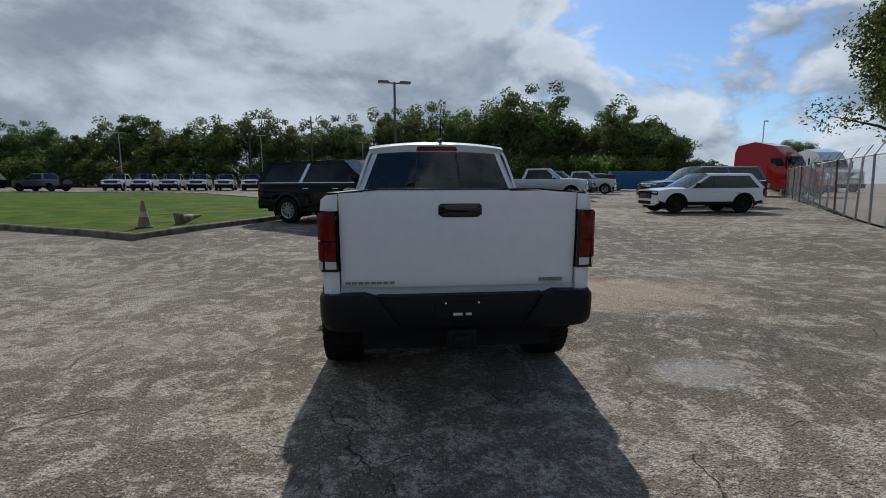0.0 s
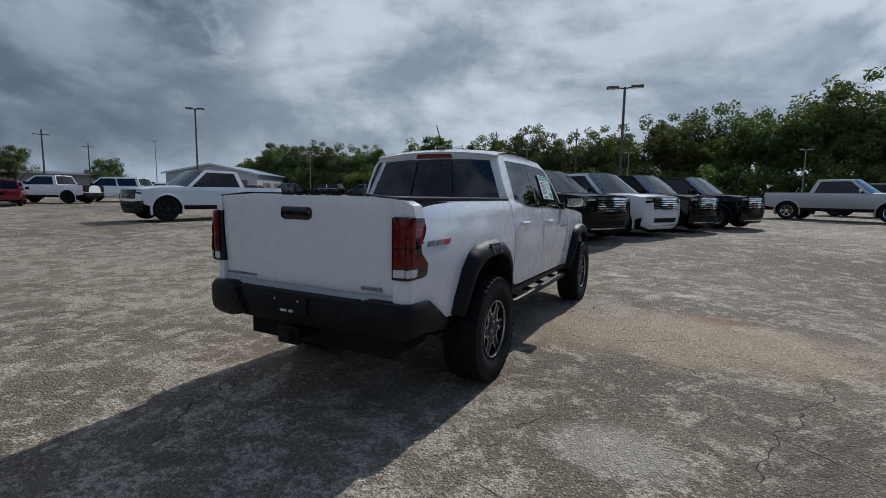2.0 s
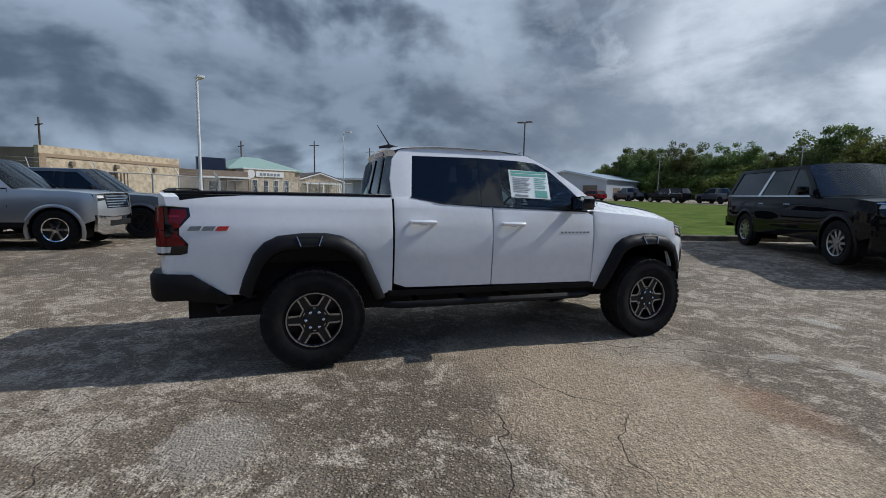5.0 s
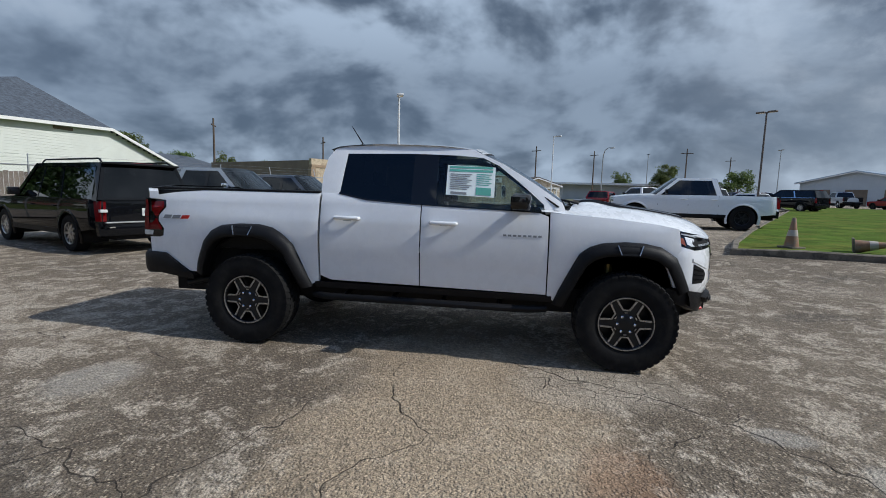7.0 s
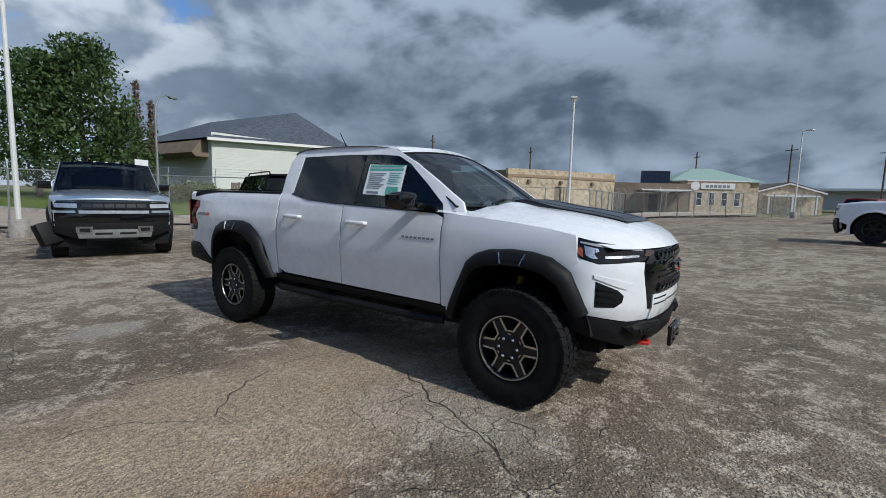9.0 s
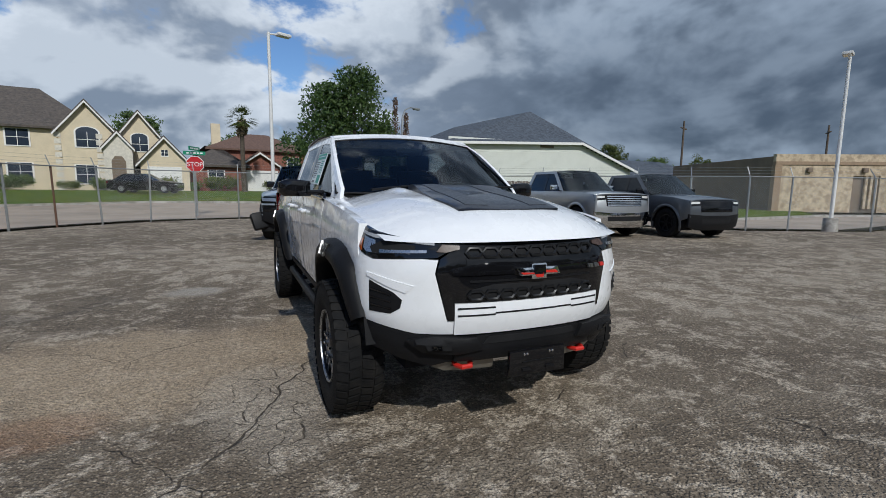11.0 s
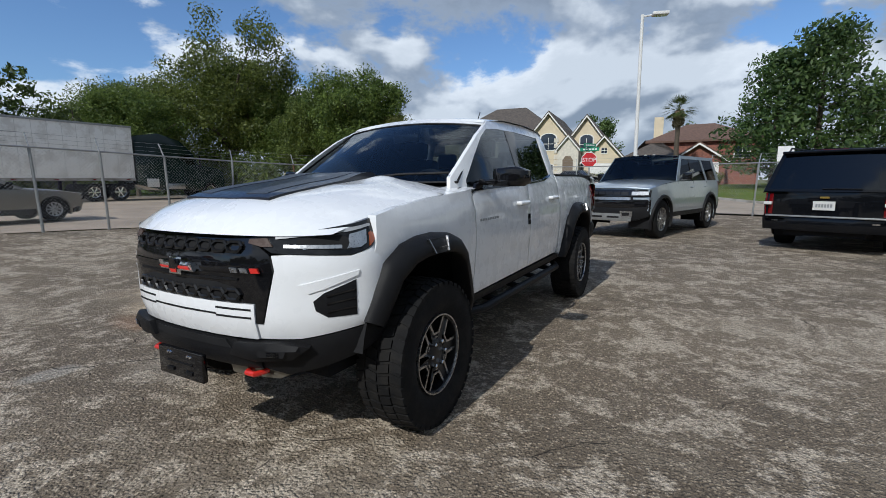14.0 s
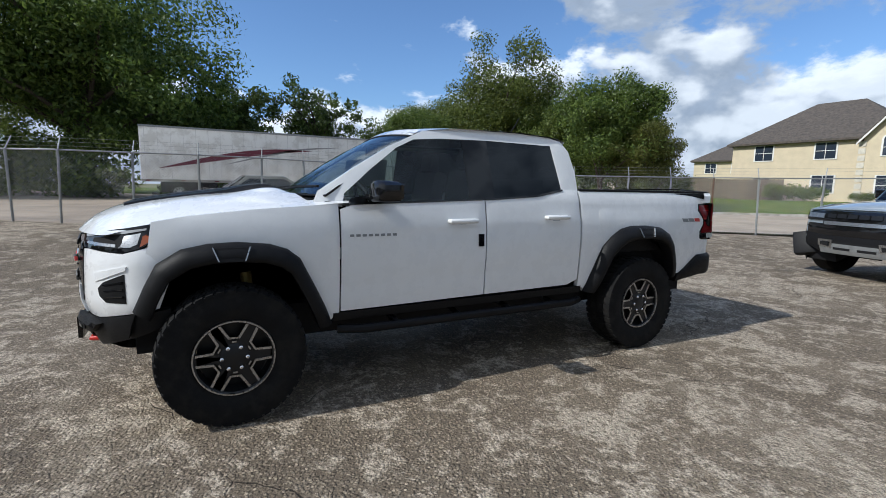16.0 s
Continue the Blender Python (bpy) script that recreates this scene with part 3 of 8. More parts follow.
def zig_rim(r):
    """Dark cast rim with six bright zigzag spokes; the face looks along +x."""
    dark, bright = bmesh.new(), bmesh.new()
    lathe(dark, [(-0.10, r * 0.90), (0.02, r * 0.93), (0.03, r * 1.0), (-0.005, r * 1.02), (-0.11, r * 1.0)], 48, "x", closed=True)
    lathe(dark, [(-0.09, r * 0.9), (-0.085, 0.02)], 32, "x")
    lathe(dark, [(-0.05, 0.085), (0.0, 0.082), (0.012, 0.06), (0.012, 0.005)], 24, "x")
    lathe(bright, [(0.022, r * 0.955), (0.034, r * 0.965), (0.034, r * 1.0), (0.022, r * 1.01)], 60, "x", closed=True)

    def disc(a0, x):
        return lambda u, v, d: (x + d, u * math.cos(a0) - v * math.sin(a0), u * math.sin(a0) + v * math.cos(a0))

    for k in range(6):
        a = k * math.pi / 3 + math.pi / 6
        w = r * 0.95
        e0, e1 = radians(21), radians(38)
        pa, pb = (w * math.cos(e0), w * math.sin(e0)), (w * math.cos(e1), w * math.sin(e1))
        patch(dark, [(r * 0.30, -r * 0.1), (r * 0.50, -r * 0.13), (pa[0], -pa[1]), (pb[0], -pb[1]), (r * 0.36, -r * 0.26), (r * 0.2, -r * 0.15)][::-1], disc(a, 0.006), 0.1, 0.035, 0.002)
        patch(dark, [(r * 0.30, r * 0.1), (r * 0.50, r * 0.13), pa, pb, (r * 0.36, r * 0.26), (r * 0.2, r * 0.15)], disc(a, 0.006), 0.1, 0.035, 0.002)
        c0, c1 = radians(20), radians(24)
        qa, qb = (w * math.cos(c0), w * math.sin(c0)), (w * math.cos(c1), w * math.sin(c1))
        vee = [(r * 0.54, -r * 0.10), (qa[0], -qa[1]), (qb[0], -qb[1]), (r * 0.495, -r * 0.14), (r * 0.495, r * 0.14), qb, qa, (r * 0.54, r * 0.10)]
        patch(bright, vee, disc(a, 0.013), 0.1, 0.008, 0.001)
        patch(bright, [(r * 0.40, -0.012), (r * 0.435, -0.012), (r * 0.435, 0.012), (r * 0.40, 0.012)], disc(a, 0.012), 0.1, 0.006, 0)
        patch(dark, [(r * 0.1, -r * 0.2), (r * 0.46, -r * 0.14), (r * 0.46, r * 0.14), (r * 0.1, r * 0.2)], disc(a, 0.002), 0.1, 0.03, 0.001)
    return mesh_of(dark, M_DARKALLOY), mesh_of(bright, M_ALLOY, angle=20)


def nut_mesh():
    bm = bmesh.new()
    lathe(bm, [(0.0, 0.013), (0.026, 0.012), (0.03, 0.006)], 6, "x")
    return mesh_of(bm, M_CHROME)


def star_rim(r, spokes, material, dark):
    """A plainer multi-spoke rim for the other vehicles."""
    a, b = bmesh.new(), bmesh.new()
    lathe(a, [(-0.08, r * 0.9), (0.02, r * 0.92), (0.03, r * 1.0), (-0.1, r * 1.0)], 32, "x", closed=True)
    lathe(b, [(-0.05, r * 0.93), (-0.045, 0.02)], 24, "x")
    for k in range(spokes):
        t = 2 * math.pi * k / spokes
        patch(a, [(r * 0.12, -r * 0.11), (r * 0.95, -r * 0.09), (r * 0.95, r * 0.09), (r * 0.12, r * 0.11)],
              lambda u, v, d: (0.012 + d, u * math.cos(t) - v * math.sin(t), u * math.sin(t) + v * math.cos(t)), 0.2, 0.03, 0.003)
    lathe(a, [(-0.03, r * 0.22), (0.02, r * 0.2), (0.024, r * 0.08)], 16, "x")
    return mesh_of(b, dark), mesh_of(a, material)


def put_wheel(parent, x, y, z, meshes, side):
    """One wheel under its vehicle: tyre, rim and its bright pieces below it."""
    t = new("wheel", meshes[0])
    t.parent = parent
    t.matrix_local = pose(x, y, z, 0, 0, 0 if side > 0 else 180)
    for nm, me in zip(("rim", "rim_trim"), meshes[1:3]):
        o = new(nm, me)
        o.parent = t
        o.location = (meshes[0]["face"], 0, 0)
    for k in range(6 if len(meshes) > 3 else 0):
        o = new("wheel_nut", meshes[3])
        o.parent = t
        o.location = (meshes[0]["face"] + 0.005, 0.069 * math.cos(k * math.pi / 3), 0.069 * math.sin(k * math.pi / 3))
    return t


# ---- the white pickup truck in the middle ----
TRUCK = thing("pickup_truck", "clean white crew cab off-road pickup truck parked on the asphalt", "pickup truck")
R_ARCH = [(-0.56, 0.64), (-0.53, 0.75), (-0.45, 0.945), (-0.37, 1.035), (-0.27, 1.085), (-0.09, 1.105), (0.10, 1.105), (0.23, 1.08), (0.33, 1.02), (0.42, 0.935), (0.52, 0.72), (0.595, 0.55)]
F_ARCH = [(2.745, 0.52), (2.79, 0.64), (2.845, 0.76), (2.945, 0.965), (3.02, 1.025), (3.12, 1.06), (3.30, 1.078), (3.45, 1.072), (3.585, 1.045), (3.71, 0.965), (3.77, 0.85), (3.83, 0.71)]


def half_width(y, z):
    """Half the body's width at a place along it and a height."""
    x = curve_at([(0.50, 0.825), (0.60, 0.848), (0.72, 0.858), (0.84, 0.868), (0.98, 0.872), (1.10, 0.866), (1.20, 0.860), (1.28, 0.842), (1.36, 0.822), (1.42, 0.790)], z)
    x += curve_at([(-1.1, -0.035), (-0.7, -0.008), (-0.3, 0.0), (2.6, 0.0), (3.3, -0.004), (3.6, -0.012), (3.8, -0.03)], y)
    crease = math.exp(-((z - curve_at([(0.7, 0.80), (2.7, 0.76)], y)) / 0.045) ** 2)
    over = math.exp(-(y / 0.62) ** 2) + math.exp(-((y - 3.33) / 0.55) ** 2)
    x += 0.016 * over * math.exp(-((z - 1.06) / 0.13) ** 2)
    x -= 0.007 * math.exp(-((z - 1.235) / 0.035) ** 2)
    return x - 0.006 * crease * (0.7 < y < 2.68)


def side_fn(s, lift=0.0):
    return lambda u, v, d: (s * (half_width(u, v) + lift + d), u, v)


def shrink(pts, c, k):
    return [(c[0] + (p[0] - c[0]) * k, c[1] + (p[1] - c[1]) * k) for p in pts]


def body_panel(name, poly, s, lift=0.0, step=0.055, depth=0.02, material=None, label="", rnd=0.004, parent=None):
    bm = bmesh.new()
    patch(bm, poly, side_fn(s, lift), step, depth, rnd)
    return part(name, bm, material or M_WHITE, parent or TRUCK, label)


RA_IN, FA_IN = shrink(R_ARCH, (0.0, 0.42), 0.93), shrink(F_ARCH, (3.31, 0.42), 0.93)


def cab_fn(s, lift=0.0):
    def f(u, v, d):
        x = 0.832 - 0.345 * (v - 1.30) - 0.10 * max(0.0, v - 1.74)
        x -= 0.05 * max(0.0, (u - 2.1) / 0.6) ** 2
        return (s * (x + lift + d), u, v)
    return f


def cab_panel(name, poly, s, lift, material, depth=0.03, rnd=0.004, step=0.06, parent=None, label=""):
    bm = bmesh.new()
    patch(bm, poly, cab_fn(s, lift), step, depth, rnd)
    return part(name, bm, material, parent or TRUCK, label)


def flare(arch, centre, s):
    """Black plastic arch over a wheel, full and rounded."""
    bm = bmesh.new()
    pts = []
    for a, b in zip(arch, arch[1:]):
        pts += [(lerp(a[0], b[0], t / 3), lerp(a[1], b[1], t / 3)) for t in range(3)]
    pts.append(arch[-1])
    prof = [(1.0, -0.004), (0.995, 0.022), (0.975, 0.050), (0.93, 0.076), (0.88, 0.086), (0.845, 0.084), (0.835, 0.074), (0.84, -0.03)]
    n = len(pts)

    def fn(i, j):
        p = shrink([pts[i]], centre, prof[j][0])[0]
        fade = 1.0 - 0.30 * (abs(2 * i / (n - 1) - 1) ** 6)
        return (s * (half_width(min(max(p[0], -0.6), 3.7), min(p[1], 1.1)) + prof[j][1] * fade), p[0], p[1])
    grid(bm, range(n), range(len(prof)), fn)
    return part("wheel_arch_flare", bm, M_PLASTIC, TRUCK, "black plastic wheel arch flare", angle=50)


def liner(yc, s):
    bm = bmesh.new()
    grid(bm, frange(0.12, math.pi - 0.12, 20), (0.50, 0.84), lambda a, x: (s * x, yc + 0.52 * math.cos(a), 0.50 + 0.51 * math.sin(a)))
    grid(bm, frange(0.12, math.pi - 0.12, 20), (0.0, 0.53), lambda a, r: (s * 0.50, yc + r * math.cos(a), 0.50 + r * math.sin(a)))
    return part("wheel_well", bm, M_INTERIOR, TRUCK)


def build_truck_sides():
    for s in (1, -1):
        body_panel("bed_side", [(-1.05, 0.80), (-1.07, 1.395), (0.655, 1.405), (0.655, 0.60), (0.60, 0.58)] + RA_IN[::-1] + [(-0.70, 0.63), (-0.86, 0.76)], s, depth=0.05)
        rear = body_panel("rear_door", [(0.672, 0.66), (0.675, 1.40), (0.83, 1.41), (1.10, 1.362), (1.50, 1.335), (1.588, 1.333), (1.588, 0.612), (0.78, 0.622)], s)
        front = body_panel("front_door", [(1.598, 0.612), (1.598, 1.333), (2.58, 1.298), (2.685, 1.26), (2.690, 0.595)], s)
        body_panel("front_fender", [(2.700, 0.59), (2.697, 1.30), (2.85, 1.285), (3.20, 1.262), (3.55, 1.226), (3.72, 1.195), (3.74, 1.06), (3.80, 0.90), (3.79, 0.72)] + FA_IN[::-1], s, depth=0.05)
        body_panel("sill", [(0.62, 0.545), (0.62, 0.60), (2.74, 0.585), (2.74, 0.53)], s, 0.004, material=M_PLASTIC, depth=0.12, label="black plastic sill below the doors")
        bm = bmesh.new()
        tube(bm, [(s * 0.80, 0.60, 0.47), (s * 0.86, 0.74, 0.47), (s * 0.86, 2.55, 0.465), (s * 0.80, 2.70, 0.465)], 0.032, 10)
        rail = part("rock_rail", bm, M_PLASTIC, TRUCK, "black tubular rail under the doors")
        for y in (0.9, 1.35, 1.8, 2.3):
            bm = bmesh.new()
            tube(bm, [(s * 0.85, y, 0.47), (s * 0.55, y, 0.52)], 0.025, 8)
            part("rail_bracket", bm, M_PLASTIC, rail)
        flare(R_ARCH, (0.0, 0.42), s)
        flare(F_ARCH, (3.31, 0.42), s)
        for yc in (0.0, 3.337):
            liner(yc, s)
        for yy, zz, c in ((-0.03, 1.07, (0.0, 0.42)), (3.33, 1.04, (3.31, 0.42))):
            bm = bmesh.new()
            patch(bm, [(yy - 0.09, zz + 0.012), (yy + 0.09, zz + 0.012), (yy + 0.06, zz - 0.065), (yy - 0.06, zz - 0.065)], lambda u, v, d: (s * (half_width(u, 1.05) + 0.070 + (zz - v) * 0.35 + d), u, v), 0.05, 0.02, 0.004)
            part("flare_insert", bm, M_PLASTIC, TRUCK)
            for e in (-1, 1):
                bm = bmesh.new()
                patch(bm, [(yy + e * 0.093, zz + 0.016), (yy + e * 0.10, zz + 0.016), (yy + e * 0.072, zz - 0.06), (yy + e * 0.065, zz - 0.06)], lambda u, v, d: (s * (half_width(u, 1.05) + 0.078 + (zz - v) * 0.35 + d), u, v), 0.05, 0.012, 0)
                part("flare_accent", bm, M_ALLOY, TRUCK)
        # pillars and roof rail
        cab_panel("rear_pillar", [(0.662, 1.385), (0.655, 1.56), (0.685, 1.73), (0.75, 1.815), (0.862, 1.838), (0.868, 1.768), (0.850, 1.60), (0.834, 1.412), (0.80, 1.395)], s, 0.0, M_WHITE)
        cab_panel("roof_rail", [(0.862, 1.838), (1.2, 1.856), (1.68, 1.848), (2.03, 1.815), (2.11, 1.747), (1.90, 1.766), (1.5, 1.776), (0.868, 1.768)], s, 0.0, M_WHITE)
        cab_panel("front_pillar", [(2.03, 1.815), (2.30, 1.69), (2.55, 1.54), (2.80, 1.375), (2.84, 1.29), (2.66, 1.275), (2.64, 1.36), (2.45, 1.525), (2.25, 1.68), (2.11, 1.747)], s, 0.0, M_WHITE)
        cab_panel("window_glass", [(0.868, 1.768), (1.5, 1.776), (1.5, 1.338), (1.10, 1.362), (0.834, 1.412)], s, -0.008, M_GLASS, 0, 0, 0.2, rear, "dark privacy glass")
        cab_panel("door_pillar", [(1.495, 1.776), (1.715, 1.770), (1.715, 1.33), (1.495, 1.335)], s, -0.003, M_GLOSSBLACK, 0.02, 0.002, 0.15, rear, "gloss black pillar cover")
        cab_panel("window_glass", [(1.71, 1.77), (1.90, 1.766), (2.11, 1.747), (2.25, 1.68), (2.45, 1.525), (2.64, 1.36), (2.62, 1.30), (1.71, 1.333)], s, -0.008, M_CLEAR, 0, 0, 0.2, front, "lightly tinted window glass")
        body_panel("window_trim", [(0.83, 1.400), (0.83, 1.414), (1.10, 1.366), (1.50, 1.339), (1.588, 1.337), (1.588, 1.324), (1.50, 1.326), (1.10, 1.350)], s, 0.003, 0.08, 0.02, M_GLOSSBLACK, "", 0.001, rear)
        body_panel("window_trim", [(1.60, 1.323), (1.60, 1.337), (2.62, 1.302), (2.62, 1.288)], s, 0.003, 0.08, 0.02, M_GLOSSBLACK, "", 0.001, front)
        for yy, zz, dr in ((0.925, 1.182, rear), (1.795, 1.166, front)):
            # flat patch behind the handle; the recess's shade is put into its blue-grey colour
            body_panel("handle_cup", [(yy - 0.045, zz - 0.034), (yy + 0.055, zz - 0.034), (yy + 0.07, zz), (yy + 0.05, zz + 0.028), (yy - 0.045, zz + 0.028)], s, 0.001, 0.05, 0.004, M_BLUEGREY, "", 0.004, dr)
            bm = bmesh.new()
            tube(bm, [(s * (half_width(yy, zz) + o), yy + k, zz + 0.008) for k, o in ((-0.115, -0.004), (-0.105, 0.022), (-0.05, 0.034), (0.05, 0.034), (0.105, 0.022), (0.115, -0.004))], [0.014, 0.017, 0.018, 0.018, 0.017, 0.014], 10)
            part("door_handle", bm, M_WHITE, dr)
        # mirror
        bm = bmesh.new()
        patch(bm, [(s * 0.90, 1.315), (s * 0.905, 1.43), (s * 1.06, 1.445), (s * 1.125, 1.42), (s * 1.125, 1.34), (s * 1.09, 1.315)], lambda u, v, d: (u, 2.47 + 0.06 * (1 - ((abs(u) - 1.0) / 0.16) ** 2) + d * 1.0, v), 0.03, 0.13, 0.012)
        mir = part("mirror", bm, M_GLOSSBLACK, TRUCK, "gloss black door mirror", angle=60)
        bm = bmesh.new()
        patch(bm, [(s * 0.92, 1.325), (s * 0.92, 1.42), (s * 1.06, 1.435), (s * 1.11, 1.41), (s * 1.11, 1.345), (s * 1.08, 1.325)], lambda u, v, d: (u, 2.395 - d, v), 0.2, 0.01, 0)
        part("mirror_glass", bm, M_CHROME, mir)
        bm = boxes((min(s * 0.80, s * 0.93), max(s * 0.80, s * 0.93), 2.42, 2.52, 1.325, 1.365), bevel=0.012)
        part("mirror_arm", bm, M_GLOSSBLACK, mir)
        body_panel("mirror_base", [(2.50, 1.305), (2.50, 1.345), (2.60, 1.335), (2.63, 1.30)], s, -0.004, 0.1, 0.02, M_GLOSSBLACK, "", 0.002)
        # model badges as plain bars
        for k in range(8):
            body_panel("badge_bar", [(2.31 + k * 0.042, 1.084), (2.31 + k * 0.042, 1.100), (2.338 + k * 0.042, 1.100), (2.338 + k * 0.042, 1.084)], s, 0.003, 0.1, 0.004, M_INK, "", 0, front)
        for k, mt in ((0, M_INK if s > 0 else M_REDHOOK), (1, M_INK), (2, M_REDHOOK if s > 0 else M_INK)):
            body_panel("badge_bar", [(-0.90 + k * 0.095, 1.125), (-0.88 + k * 0.095, 1.158), (-0.80 + k * 0.095, 1.160), (-0.82 + k * 0.095, 1.127)], s, 0.004, 0.1, 0.006, mt, "", 0)
        # tail lamp
        def lp(pts):
            return [(-1.10 + (a + 1.10) * 0.84, 0.945 + (b - 0.925) * 0.857) for a, b in pts]
        lamp = body_panel("tail_lamp", lp([(-1.10, 0.925), (-1.10, 1.345), (-0.845, 1.335), (-0.835, 1.26), (-0.925, 1.155), (-0.925, 1.10), (-0.855, 1.02), (-0.865, 0.94), (-0.92, 0.925)]), s, 0.006, 0.05, 0.03, M_GLOSSBLACK, "red tail lamp in a black housing")
        body_panel("lens", lp([(-1.108, 1.005), (-1.108, 1.137), (-0.945, 1.132), (-0.940, 1.10), (-0.878, 1.02), (-0.885, 1.005)]), s, 0.012, 0.05, 0.02, M_REDLENS, "", 0.004, lamp)
        body_panel("lens", lp([(-1.108, 1.145), (-1.108, 1.325), (-0.868, 1.317), (-0.862, 1.263), (-0.943, 1.148)]), s, 0.012, 0.05, 0.02, M_REDLENS, "", 0.004, lamp)
        body_panel("reversing_lens", lp([(-1.108, 0.945), (-1.108, 0.997), (-0.99, 0.995), (-1.0, 0.945)]), s, 0.012, 0.05, 0.02, M_WHITELENS, "", 0.004, lamp)
        body_panel("lamp_inset", lp([(-1.065, 1.075), (-1.065, 1.215), (-1.0, 1.205), (-0.965, 1.165), (-0.965, 1.115), (-1.0, 1.08)]), s, 0.018, 0.05, 0.01, M_GLOSSBLACK, "", 0.003, lamp)
        for zz in (1.165, 1.255):
            body_panel("lamp_guide", lp([(-1.09, zz), (-1.09, zz + 0.014), (-0.91, zz + 0.012), (-0.92, zz)]), s, 0.016, 0.05, 0.008, mat("bright_red_lens", (0.30, 0.010, 0.012), 0.15, coat=0.3), "", 0.002, lamp)
        bm = bmesh.new()
        patch(bm, [(s * 0.735, 0.945), (s * 0.735, 1.305), (s * 0.845, 1.305), (s * 0.845, 0.945)], lambda u, v, d: (u, -1.112 + 0.03 * max(0.0, (abs(u) - 0.78) / 0.065) ** 2 - d, v), 0.05, 0.06, 0.004)
        part("lamp_back", bm, M_GLOSSBLACK, lamp)
        for z0, z1, mt in ((1.134, 1.296, M_REDLENS), (1.014, 1.127, M_REDLENS), (0.962, 1.008, M_WHITELENS)):
            bm = bmesh.new()
            patch(bm, [(s * 0.748, z0), (s * 0.748, z1), (s * 0.858, z1), (s * 0.858, z0)], lambda u, v, d: (u, -1.119 + 0.03 * max(0.0, (abs(u) - 0.78) / 0.065) ** 2 - d, v), 0.05, 0.03, 0.004)
            part("lens", bm, mt, lamp)


build_truck_sides()


def roof_z(y):
    return curve_at([(0.70, 1.805), (0.78, 1.832), (0.95, 1.848), (1.2, 1.858), (1.68, 1.850), (1.95, 1.828), (2.10, 1.795)], y)


HOODW = [(2.7, 0.81), (3.2, 0.815), (3.6, 0.800), (3.9, 0.765), (4.2, 0.71)]
HOOD_E = [(2.7, 1.296), (3.2, 1.266), (3.55, 1.232), (3.8, 1.190), (3.97, 1.150), (4.14, 1.105)]
HOOD_C = [(2.8, 1.352), (3.04, 1.368), (3.45, 1.348), (3.75, 1.310), (3.94, 1.268), (4.06, 1.215), (4.13, 1.160), (4.17, 1.115)]


def hood_point(u, v):
    yb, yf = 2.96 - 0.14 * u * u, 4.165 - 0.23 * abs(u) ** 2.4
    y = lerp(yb, yf, v)
    x = u * curve_at(HOODW, y)
    t = 1 - abs(u) ** 3.0
    z = lerp(curve_at(HOOD_E, y + 0.23 * abs(u) ** 2.4 * 0.6), curve_at(HOOD_C, y + 0.23 * abs(u) ** 2.4 * v), t)
    z += 0.012 * math.exp(-((abs(u) - 0.62) / 0.12) ** 2) * (1 - v)
    # raised shoulders beside the dark insert
    z += 0.030 * math.exp(-((y - 3.07) / 0.16) ** 2) * math.exp(-((abs(x) - 0.39) / 0.075) ** 2) * ease((y - 2.9) / 0.1)
    return Vector((x, y, z))


